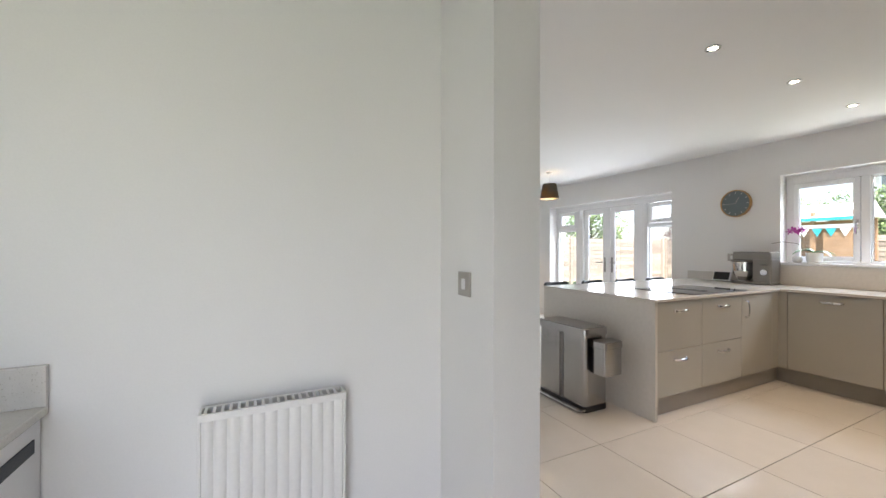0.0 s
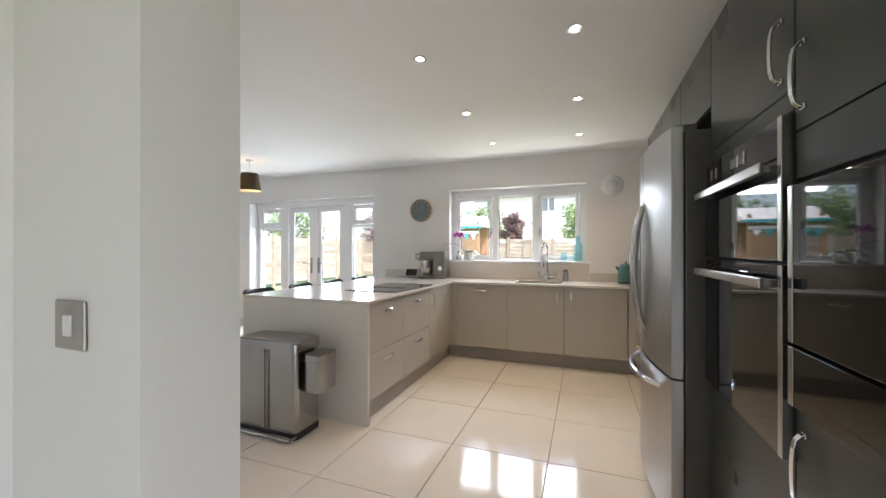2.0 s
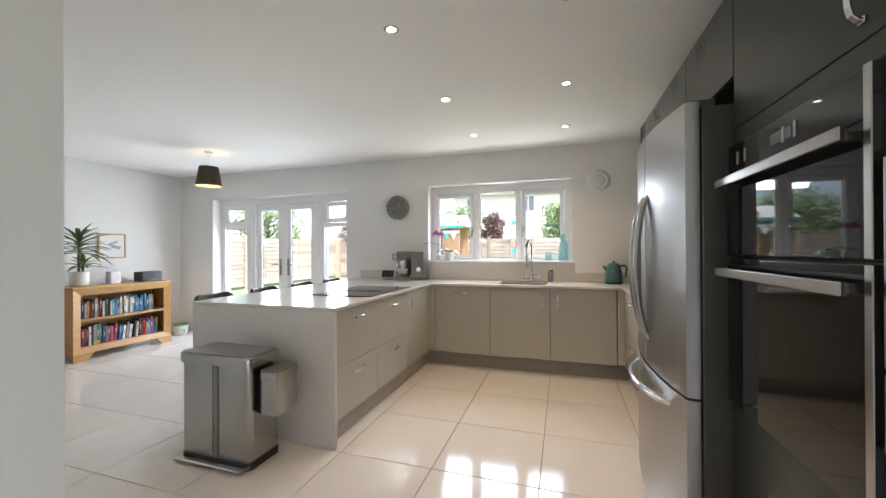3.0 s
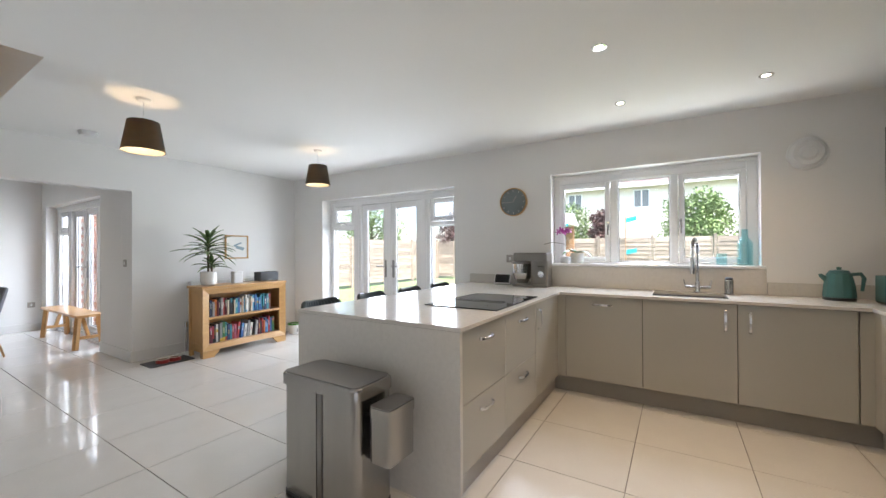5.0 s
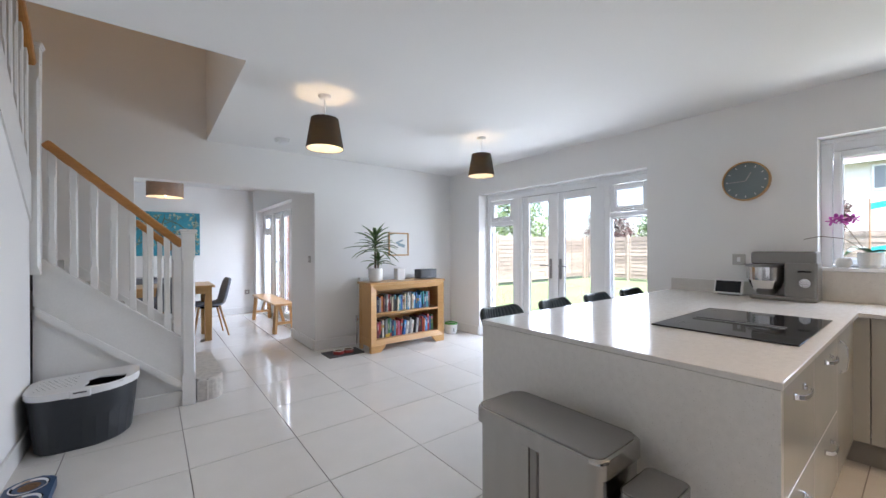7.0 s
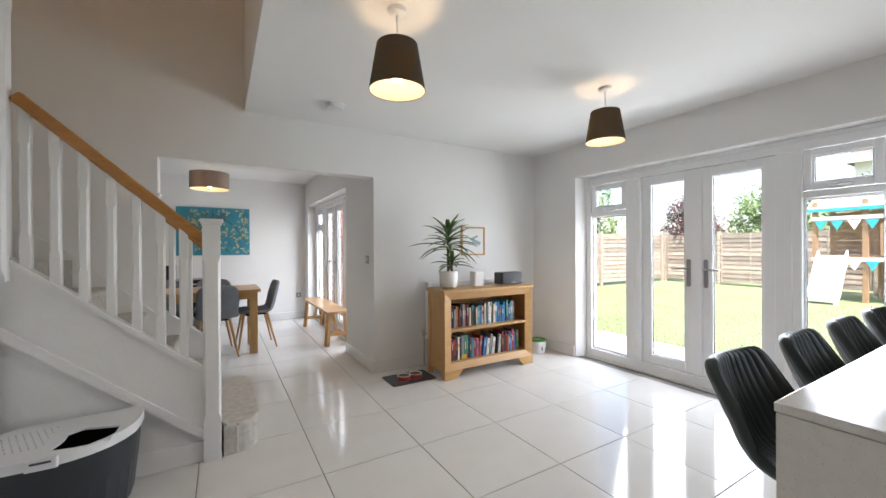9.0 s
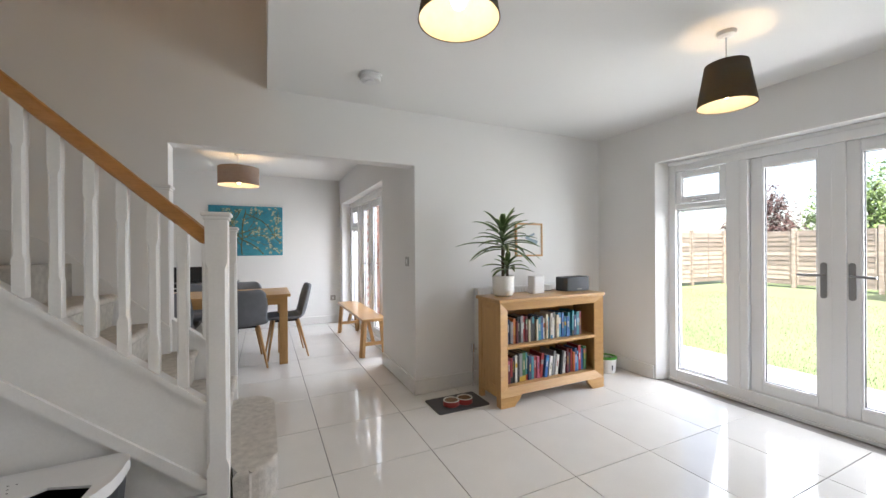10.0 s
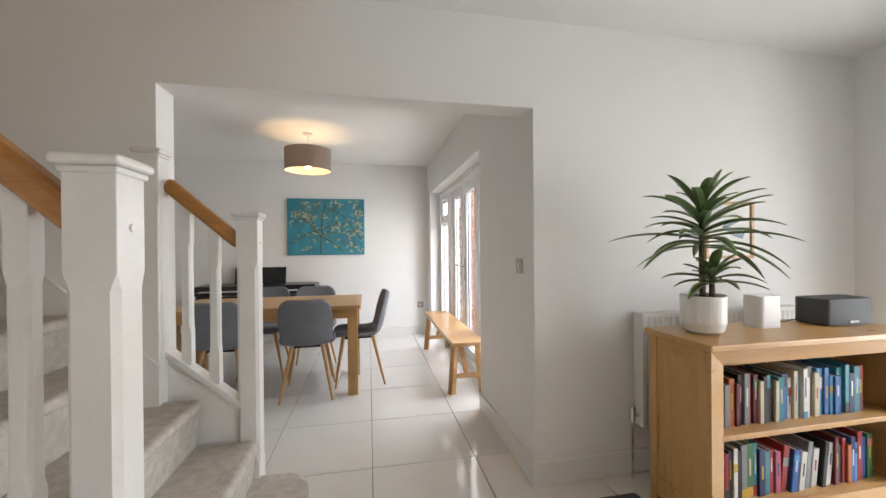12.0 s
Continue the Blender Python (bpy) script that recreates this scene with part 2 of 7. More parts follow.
M_PLAYWOOD = mat("playhouse_timber", (0.33, 0.20, 0.11), 0.7, 0, 0.2, 3, 40, 0.06)
M_TURQ = mat("turquoise_cloth", (0.02, 0.33, 0.38), 0.7, 0, 0.1, 6, 100, 0.02)
M_FARGLASS = mat("grey_house_window_glass", (0.20, 0.215, 0.23), 0.15, 0, 0.1, 2, 30, 0.0)
M_SLIDE = mat("white_slide_plastic", (0.72, 0.72, 0.70), 0.4, 0, 0.05, 4, 80, 0.01)
M_LED = emitter("downlight_lens", (1.0, 0.86, 0.66), 4.0)
M_BULB = emitter("bulb_glow", (1.0, 0.74, 0.42), 7.0)
M_SHADEOUT = shade_mat("charcoal_lampshade_cloth", (0.040, 0.052, 0.050), (0.42, 0.36, 0.22), 0.31)
M_SHADEGREY = shade_mat("grey_linen_lampshade", (0.36, 0.33, 0.31), (0.62, 0.53, 0.40), 0.36)
M_SHADEIN = shade_mat("white_shade_lining", (0.80, 0.76, 0.68), (0.80, 0.62, 0.40), 0.4)

# ---- building helpers ----
ROOTS = {}


def box(bm, x0, x1, y0, y1, z0, z1, bevel=0.0, seg=2):
    """A block; bevel rounds all its edges."""
    m = Matrix.LocRotScale(((x0 + x1) / 2, (y0 + y1) / 2, (z0 + z1) / 2), None, (abs(x1 - x0), abs(y1 - y0), abs(z1 - z0)))
    vs = bmesh.ops.create_cube(bm, size=1, matrix=m)["verts"]
    if bevel:
        bevel_verts(bm, vs, bevel, seg)
    return vs


def bevel_verts(bm, vs, amount, seg=2):
    es = {e for v in vs for e in v.link_edges}
    bmesh.ops.bevel(bm, geom=list(es), offset=amount, segments=seg, affect="EDGES", profile=0.5, clamp_overlap=True)


def tbox(bm, m, sx, sy, sz, bevel=0.0, seg=2):
    """A block of that size, its middle at the pose m."""
    vs = bmesh.ops.create_cube(bm, size=1, matrix=m @ Matrix.Diagonal((sx, sy, sz, 1)))["verts"]
    if bevel:
        bevel_verts(bm, vs, bevel, seg)


def rod(bm, a, b, r0, r1=None, seg=12):
    """A round bar from a to b."""
    a, b = Vector(a), Vector(b)
    turn = (b - a).to_track_quat("Z", "Y").to_matrix().to_4x4()
    bmesh.ops.create_cone(bm, cap_ends=True, segments=seg, radius1=r0, radius2=r0 if r1 is None else r1, depth=(b - a).length,
                          matrix=Matrix.Translation((a + b) / 2) @ turn)


def bar(bm, a, b, w, h, bevel=0.0):
    """A rectangular bar from a to b, h across the upright."""
    a, b = Vector(a), Vector(b)
    turn = (b - a).to_track_quat("X", "Z").to_matrix().to_4x4()
    tbox(bm, Matrix.Translation((a + b) / 2) @ turn, (b - a).length, w, h, bevel)


def tube(bm, pts, r, seg=8, squash=1.0):
    """A round tube along points; r is one radius or a list of them."""
    pts = [Vector(p) for p in pts]
    rings = []
    side = None
    for i, p in enumerate(pts):
        d = (pts[min(i + 1, len(pts) - 1)] - pts[max(i - 1, 0)]).normalized()
        if side is None:
            side = d.orthogonal().normalized()
        side = (side - d * side.dot(d)).normalized()
        up = d.cross(side)
        rr = r[i] if isinstance(r, (list, tuple)) else r
        rings.append([bm.verts.new(p + rr * (math.cos(k * math.tau / seg) * side + squash * math.sin(k * math.tau / seg) * up)) for k in range(seg)])
    for a, b in zip(rings, rings[1:]):
        for k in range(seg):
            bm.faces.new((a[k], a[(k + 1) % seg], b[(k + 1) % seg], b[k]))
    bm.faces.new(rings[0][::-1])
    bm.faces.new(rings[-1])


def lathe(bm, x, y, profile, seg=32, sx=1.0, sy=1.0):
    """A turned body round an upright axis; profile rows are radius and height."""
    rings = []
    for r, z in profile:
        if r < 1e-5:
            rings.append([bm.verts.new((x, y, z))])
        else:
            rings.append([bm.verts.new((x + sx * r * math.cos(k * math.tau / seg), y + sy * r * math.sin(k * math.tau / seg), z)) for k in range(seg)])
    for a, b in zip(rings, rings[1:]):
        for k in range(seg):
            j = (k + 1) % seg
            if len(a) == 1 and len(b) > 1:
                bm.faces.new((a[0], b[j], b[k]))
            elif len(b) == 1 and len(a) > 1:
                bm.faces.new((a[k], a[j], b[0]))
            elif len(a) > 1:
                bm.faces.new((a[k], a[j], b[j], b[k]))


def prism(bm, outline, axis, d0, d1):
    """An outline of two coordinates, drawn out along x, y or z from d0 to d1."""
    def at(u, v, d):
        return {"x": (d, u, v), "y": (u, d, v), "z": (u, v, d)}[axis]
    a = [bm.verts.new(at(u, v, d0)) for u, v in outline]
    b = [bm.verts.new(at(u, v, d1)) for u, v in outline]
    n = len(outline)
    bm.faces.new(a)
    bm.faces.new(b[::-1])
    for k in range(n):
        bm.faces.new((a[k], b[k], b[(k + 1) % n], a[(k + 1) % n]))
    return a + b


def rounded(x0, x1, y0, y1, r, n=5):
    """The outline of a rectangle with round corners."""
    out = []
    for cx, cy, a in ((x1 - r, y1 - r, 0), (x0 + r, y1 - r, 90), (x0 + r, y0 + r, 180), (x1 - r, y0 + r, 270)):
        for k in range(n + 1):
            t = radians(a + 90 * k / n)
            out.append((cx + r * math.cos(t), cy + r * math.sin(t)))
    return out


def finish(bm, name, material, smooth):
    bmesh.ops.remove_doubles(bm, verts=bm.verts, dist=1e-6)
    bmesh.ops.recalc_face_normals(bm, faces=bm.faces)
    # broad flat faces beside narrow ones stay flat, so that bevels don't bend them
    if smooth:
        size = {f: f.calc_area() for f in bm.faces}
        for f in bm.faces:
            f.smooth = not any(size[g] < 0.3 * size[f] and f.normal.dot(g.normal) < 0.996 for e in f.edges for g in e.link_faces if g is not f)
        for e in bm.edges:
            e.smooth = len(e.link_faces) == 2 and e.link_faces[0].normal.dot(e.link_faces[1].normal) > 0.788
    me = bpy.data.meshes.new(name)
    bm.to_mesh(me)
    bm.free()
    me.materials.append(material)
    return me


def thing(name, label, category, at=(0, 0, 0), group="", kind=""):
    """A top-level thing: an Empty at its base, to which parts are added."""
    ob = new(name)
    ob.location = at
    ob.empty_display_size = 0.1
    ROOTS[ob] = Vector(at)
    return tagged(ob, label, category, group, kind)


def part(name, bm, material, parent, label="", smooth=True):
    """Links a bmesh, drawn in world coordinates, as one part of a thing or of a part."""
    base = ROOTS[parent]
    bmesh.ops.translate(bm, verts=bm.verts, vec=-base)
    ob = new(name, finish(bm, name, material, smooth))
    ob.parent = parent
    ROOTS[ob] = base
    return tagged(ob, label)


def solo(name, bm, material, label, category, group="", kind="", smooth=True):
    """A thing, or a piece of the setting, of a single mesh."""
    ob = new(name, finish(bm, name, material, smooth))
    ROOTS[ob] = Vector((0, 0, 0))
    return tagged(ob, label, category, group, kind)


def setting(name, bm, material, label, category, smooth=False):
    return solo(name, bm, material, label, category, "", "structure", smooth)


def B(*blocks, bevel=0.0, seg=2):
    """A bmesh of blocks x0, x1, y0, y1, z0, z1."""
    bm = bmesh.new()
    for b in blocks:
        box(bm, *b, bevel=bevel, seg=seg)
    return bm

# ---- the large structure ----
H = 2.42          # ceiling
WX = 5.20         # inner face of the garden wall
NY = 6.30         # inner face of the north wall
SY = -0.66        # inner face of the south wall
DX, DY = 3.03, 9.88   # dining room: garden wall and end wall
TX0, TY0, TS = 2.195, 0.63, 0.6   # tile grid

floor = setting("floor", B((-1.7, WX + 0.3, SY - 0.2, NY + 0.3, -0.2, -0.008), (-1.7, DX + 0.3, NY + 0.3, DY + 0.2, -0.2, -0.008)), M_GROUT,
                "pale polished porcelain tile floor with grey grout", "floor")


def wall_with_holes(name, axis, d0, d1, u0, u1, z0, z1, holes, label):
    """A wall between d0 and d1 along an axis, cut by holes of u0, u1, z0, z1."""
    bm = bmesh.new()
    us = sorted({u0, u1, *[h[0] for h in holes], *[h[1] for h in holes]})
    for a, b in zip(us, us[1:]):
        cuts = sorted((h[2], h[3]) for h in holes if h[0] <= a + 1e-6 and h[1] >= b - 1e-6)
        z = z0
        for lo, hi in cuts + [(z1, z1)]:
            if lo - z > 1e-4:
                if axis == "x":
                    box(bm, d0, d1, a, b, z, lo)
                else:
                    box(bm, a, b, d0, d1, z, lo)
            z = hi
    return setting(name, bm, M_WALL, label, "wall")


WIN = (0.404, 2.109, 1.12, 2.05)
FRE = (3.28, 5.635, 0.0, 2.042)
DIN = (7.275, 9.637, 0.0, 2.0)
wall_with_holes("wall_east", "x", WX, WX + 0.30, SY - 0.2, NY + 0.30, 0, 2.9, [WIN, FRE], "white painted garden wall with window and french doors")
wall_with_holes("wall_north", "y", NY, NY + 0.30, DX, WX + 0.001, 0, 2.9, [], "white painted wall behind the bookcase")
wall_with_holes("wall_north_stair", "y", NY, NY + 0.15, -1.7, DX, 0, 5.0, [(1.293, DX, -0.01, 1.965)], "white painted wall with a wide opening to the dining room")
wall_with_holes("wall_dining_east", "x", DX, DX + 0.30, NY + 0.301, DY + 0.2, 0, 2.9, [DIN], "white painted dining room wall with french doors")
wall_with_holes("wall_dining_north", "y", DY, DY + 0.2, -1.7, DX, 0, 2.6, [], "white painted dining room end wall")
wall_with_holes("wall_dining_west", "x", -1.7, -1.5, NY + 0.15, DY, 0, 2.6, [], "white painted dining room side wall")
# the opening in the south wall is assumed, made for the added hall lamp
wall_with_holes("wall_south", "y", SY - 0.2, SY, -1.7, WX, 0, 2.6, [(-0.90, 0.0, 0.0, 2.0)], "white painted wall behind the kitchen units")
wall_with_holes("wall_west", "x", -1.7, -1.5, SY, NY, 0, 5.0, [], "white painted hall wall")
wall_with_holes("wall_hall", "y", 1.462, 1.61, -1.5, 1.058, 0, H, [], "white painted hall wall with a radiator")
wall_with_holes("wall_pier", "x", 0.873, 1.058, 1.085, 1.462, 0, H, [], "white painted pier beside the kitchen")
# wall under the upper flight, with a sloping top
bm = bmesh.new()
prism(bm, [(1.61, 0), (5.28, 0), (5.28, 1.50), (4.35, 2.42), (1.61, 2.42)], "x", 0.66, 0.785)
setting("wall_under_stairs", bm, M_WALL, "white painted wall below the upper stair flight", "wall")

# ceilings: the stair well is open to the floor above
setting("ceiling", B((1.89, WX + 0.3, SY - 0.2, NY, H, H + 0.3), (-1.7, 1.89, SY - 0.2, 4.177, H, H + 0.3)), M_CEIL, "smooth white painted ceiling", "ceiling")
setting("ceiling_dining", B((-1.7, DX, NY + 0.15, DY + 0.2, H, H + 0.2)), M_CEIL, "smooth white painted dining room ceiling", "ceiling")
setting("ceiling_upper", B((-1.7, 1.89 + 0.12, 4.02, NY + 0.15, 4.95, 5.05)), M_CEIL, "white ceiling above the stair well", "ceiling")
setting("wall_well_east", B((1.89, 2.01, 4.02, NY, H + 0.3, 4.95)), M_WALL, "white painted stair well wall", "wall")
setting("wall_well_south", B((-1.7, 1.89, 4.02, 4.177, H + 0.3, 4.95)), M_WALL, "white painted stair well wall", "wall")


def skirting(name, *blocks):
    return setting(name, B(*blocks, bevel=0.004), M_GLOSSW, "white painted skirting board", "skirting")


skirting("baseboard", (DX - 0.018, 4.9, NY - 0.018, NY - 0.001, 0, 0.125))
skirting("baseboard", (4.9, WX - 0.001, NY - 0.018, NY - 0.001, 0, 0.125), (WX - 0.018, WX - 0.001, 5.65, NY - 0.018, 0, 0.125))
skirting("baseboard", (DX - 0.018, DX - 0.001, NY, DIN[0] - 0.01, 0, 0.125))
skirting("baseboard", (-1.5, DX - 0.001, DY - 0.018, DY - 0.001, 0, 0.125), (DX - 0.018, DX - 0.001, DIN[1] + 0.01, DY - 0.02, 0, 0.125))
skirting("baseboard", (0.786, 0.802, 1.62, 5.255, 0, 0.125))
skirting("baseboard", (-0.29, 0.872, 1.444, 1.461, 0, 0.125), (0.855, 0.872, 1.07, 1.443, 0, 0.125), (0.855, 1.075, 1.068, 1.084, 0, 0.125))


# ---- windows and glazed doors ----
def pane(parent, axis, d, u0, u1, z0, z1):
    bm = B((d - 0.004, d + 0.004, u0, u1, z0, z1))
    ob = part("pane", bm, M_GLASS, parent, "", False)
    ob.visible_shadow = False
    return ob


def ring(d0, d1, u0, u1, z0, z1, w, bevel=0.006, wb=None):
    """A rectangular frame in a wall across x."""
    wb = w if wb is None else wb
    return B((d0, d1, u0, u0 + w, z0, z1), (d0, d1, u1 - w, u1, z0, z1), (d0, d1, u0 + w, u1 - w, z1 - w, z1), (d0, d1, u0 + w, u1 - w, z0, z0 + wb), bevel=bevel)


def lever(parent, x, y, z, out):
    """A lever handle on its back plate; out: which way along y the lever points."""
    bm = bmesh.new()
    prism(bm, [(y + 0.017 * math.cos(radians(a)), z + (0.10 if a < 180 else -0.115) + 0.017 * math.sin(radians(a))) for a in range(0, 360, 20)], "x", x - 0.010, x + 0.001)
    tube(bm, [(x - 0.005, y, z + 0.03), (x - 0.045, y, z + 0.03), (x - 0.055, y + 0.02 * out, z + 0.03), (x - 0.055, y + 0.125 * out, z + 0.028)], 0.0085, 8)
    rod(bm, (x - 0.014, y, z - 0.06), (x, y, z - 0.06), 0.009)
    part("door_handle", bm, M_DOORLEVER, parent, "satin steel lever door handle")


def stay(parent, x, y, z):
    bm = B((x - 0.012, x, y - 0.06, y + 0.06, z - 0.012, z + 0.004), bevel=0.003)
    tube(bm, [(x - 0.008, y + 0.02, z), (x - 0.032, y + 0.02, z), (x - 0.034, y - 0.06, z - 0.004)], 0.006, 6)
    part("window_handle", bm, M_CHROME, parent, "small chrome casement handle")


def french(name, x, y0, y1, z1, label, handles=True):
    """Double doors set back between two side lights with top openers; x is the frame's inner face."""
    door = thing(name, label, "french doors", (x, (y0 + y1) / 2, 0), kind="structure")
    k = (y1 - y0) / 2.355
    ra, rb, da, dm, db, la, lb = [y0 + k * u for u in (0.045, 0.445, 0.60, 1.122, 1.665, 1.82, 2.245)]
    zt, zo, zb = z1 - 0.097, z1 - 0.397, 0.105      # head, foot of the openers, sill
    bm = B((x, x + 0.09, y0, ra, 0, z1), (x, x + 0.09, lb, y1, 0, z1), (x, x + 0.09, ra, lb, zt, z1), (x, x + 0.09, ra, lb, 0.012, zb), bevel=0.005)
    for c0, c1 in ((rb, da), (db, la)):
        box(bm, x, x + 0.09, c0, c1, zb, zt, bevel=0.005)
        box(bm, x - 0.006, x + 0.002, (c0 + c1) / 2 - 0.022, (c0 + c1) / 2 + 0.022, zb, zt, bevel=0.002)
    part("door_frame", bm, M_UPVC, door)
    part("head_trim", B((x - 0.012, x + 0.001, y0, y1, z1 - 0.034, z1 - 0.002), bevel=0.004), M_UPVC, door)
    part("threshold", B((x - 0.018, x + 0.095, y0, y1, -0.004, 0.022), bevel=0.005), M_UPVC, door)
    for s0, s1 in ((ra, rb), (la, lb)):
        part("transom", B((x + 0.002, x + 0.09, s0, s1, zo - 0.05, zo), bevel=0.006), M_UPVC, door)
        sash = part("top_opener", ring(x + 0.008, x + 0.07, s0 + 0.004, s1 - 0.004, zo + 0.004, zt - 0.004, 0.046), M_UPVC, door)
        part("glazing_bead", ring(x + 0.018, x + 0.03, s0 + 0.05, s1 - 0.05, zo + 0.05, zt - 0.05, 0.012, bevel=0.003), M_UPVC, sash)
        part("gasket", ring(x + 0.030, x + 0.036, s0 + 0.055, s1 - 0.055, zo + 0.055, zt - 0.055, 0.011, bevel=0.0), M_BLACK, sash, "thin dark glazing gasket")
        pane(sash, "x", x + 0.034, s0 + 0.05, s1 - 0.05, zo + 0.05, zt - 0.05)
        stay(sash, x + 0.008, (s0 + s1) / 2, zo + 0.03)
        light = part("side_light", ring(x + 0.03, x + 0.06, s0, s1, zb, zo - 0.05, 0.014, bevel=0.003), M_UPVC, door)
        part("gasket", ring(x + 0.040, x + 0.046, s0 + 0.008, s1 - 0.008, zb + 0.008, zo - 0.058, 0.010, bevel=0.0), M_BLACK, light, "thin dark glazing gasket")
        pane(light, "x", x + 0.045, s0 + 0.01, s1 - 0.01, zb + 0.01, zo - 0.06)
    for s0, s1, a, b, hy, out in ((da + 0.003, dm - 0.002, 0.082, 0.072, dm - 0.036, -1), (dm + 0.002, db - 0.003, 0.135, 0.078, dm + 0.105, 1)):
        xl = x + 0.036
        z0, z9 = zb + 0.001, zt - 0.001
        bm = B((xl, xl + 0.05, s0, s0 + a, z0, z9), (xl, xl + 0.05, s1 - b, s1, z0, z9), (xl, xl + 0.05, s0 + a, s1 - b, z9 - 0.072, z9), (xl, xl + 0.05, s0 + a, s1 - b, z0, z0 + 0.078), bevel=0.005)
        leaf = part("door_leaf", bm, M_UPVC, door)
        g0, g1, h0, h1 = s0 + a, s1 - b, z0 + 0.078, z9 - 0.072
        part("glazing_bead", ring(xl + 0.004, xl + 0.02, g0 - 0.001, g1 + 0.001, h0 - 0.001, h1 + 0.001, 0.013, bevel=0.004), M_UPVC, leaf)
        part("gasket", ring(xl + 0.020, xl + 0.030, g0, g1, h0, h1, 0.0165, bevel=0.0), M_BLACK, leaf, "thin dark glazing gasket")
        pane(leaf, "x", xl + 0.028, g0, g1, h0, h1)
        if out > 0:
            part("meeting_stile", B((xl - 0.016, xl + 0.004, s0 - 0.012, s0 + 0.06, z0, z9), bevel=0.005), M_UPVC, leaf)
        if handles:
            lever(leaf, xl, hy, 1.02, out)
    return door


# splayed plaster returns of the garden door opening
for yo, yi in ((FRE[1], FRE[1] - 0.05), (FRE[0], FRE[0] + 0.012)):
    bm = bmesh.new()
    prism(bm, [(WX + 0.001, yo), (WX + 0.129, yi), (WX + 0.129, yo)], "z", 0.001, FRE[3] - 0.001)
    setting("trim", bm, M_WALL, "white plastered return of the door opening", "wall")
french("door_1", WX + 0.13, FRE[0], FRE[1], FRE[3], "closed white upvc french doors to the garden with chrome handles")
french("door_2", DX + 0.13, DIN[0], DIN[1], DIN[3], "closed white upvc french doors of the dining room")

window = thing("window_1", "white upvc kitchen window of three lights above the sink", "window", (WX + 0.15, 1.255, 1.14), kind="structure")
x = WX + 0.13
WZ0, WZ1 = 1.139, 1.955
part("window_frame", B((x, x + 0.08, WIN[0], 0.478, WIN[2], WIN[3]), (x, x + 0.08, 2.047, WIN[1], WIN[2], WIN[3]), (x, x + 0.08, 0.478, 2.047, WZ1, WIN[3]), (x, x + 0.08, 0.478, 2.047, WIN[2], WZ0),
                       (x, x + 0.08, 0.975, 1.032, WZ0, WZ1), (x, x + 0.08, 1.486, 1.549, WZ0, WZ1), bevel=0.005), M_UPVC, window)
part("head_trim", B((x - 0.010, x + 0.001, WIN[0], WIN[1], WIN[3] - 0.034, WIN[3] - 0.002), bevel=0.004), M_UPVC, window)
part("window_sill", B((WX - 0.03, x, WIN[0] - 0.03, WIN[1] + 0.03, WIN[2] - 0.022, WIN[2] + 0.004), bevel=0.006), M_UPVC, window, "white window board")
for s0, s1, opens in ((0.478, 0.975, True), (1.032, 1.486, False), (1.549, 2.047, True)):
    if opens:
        sash = part("sash", ring(x - 0.012, x + 0.05, s0 + 0.003, s1 - 0.003, WZ0 + 0.004, WZ1 - 0.003, 0.040), M_UPVC, window)
        part("glazing_bead", ring(x - 0.004, x + 0.014, s0 + 0.042, s1 - 0.042, WZ0 + 0.043, WZ1 - 0.042, 0.010, bevel=0.003), M_UPVC, sash)
        part("gasket", ring(x + 0.014, x + 0.022, s0 + 0.042, s1 - 0.042, WZ0 + 0.043, WZ1 - 0.042, 0.0125, bevel=0.0), M_BLACK, sash, "thin dark glazing gasket")
        pane(sash, "x", x + 0.02, s0 + 0.04, s1 - 0.04, WZ0 + 0.04, WZ1 - 0.04)
        hy = s1 - 0.021 if s0 < 0.6 else s0 + 0.021
        bm = B((x - 0.020, x - 0.012, hy - 0.011, hy + 0.011, 1.46, 1.55), bevel=0.003)
        tube(bm, [(x - 0.016, hy, 1.53), (x - 0.043, hy, 1.53), (x - 0.048, hy, 1.51), (x - 0.048, hy, 1.41)], 0.008, 6)
        part("window_handle", bm, M_CHROME, sash, "chrome casement handle")
    else:
        light = part("fixed_light", ring(x + 0.015, x + 0.05, s0, s1, WZ0, WZ1, 0.012, bevel=0.003), M_UPVC, window)
        part("gasket", ring(x + 0.024, x + 0.030, s0 + 0.006, s1 - 0.006, WZ0 + 0.006, WZ1 - 0.006, 0.010, bevel=0.0), M_BLACK, light, "thin dark glazing gasket")
        pane(light, "x", x + 0.028, s0 + 0.01, s1 - 0.01, WZ0 + 0.01, WZ1 - 0.01)


# ---- stairs ----
RISE, GO = 0.181, 0.222


def tread_profile(x_front, z, rise, depth, r=0.024):
    """Carpeted step seen from the side: riser and rounded nosing."""
    pts = [(x_front - depth, z - rise), (x_front - 0.030, z - rise), (x_front - 0.016, z - 0.05)]
    for k in range(7):
        t = radians(-70 + 160 * k / 6)
        pts.append((x_front - r + r * math.cos(t), z - r + r * math.sin(t)))
    pts.append((x_front - depth, z))
    return pts


stairs = thing("staircase", "white painted staircase with beige carpet and oak handrails", "staircase", (1.2, 5.85, 0), kind="structure")
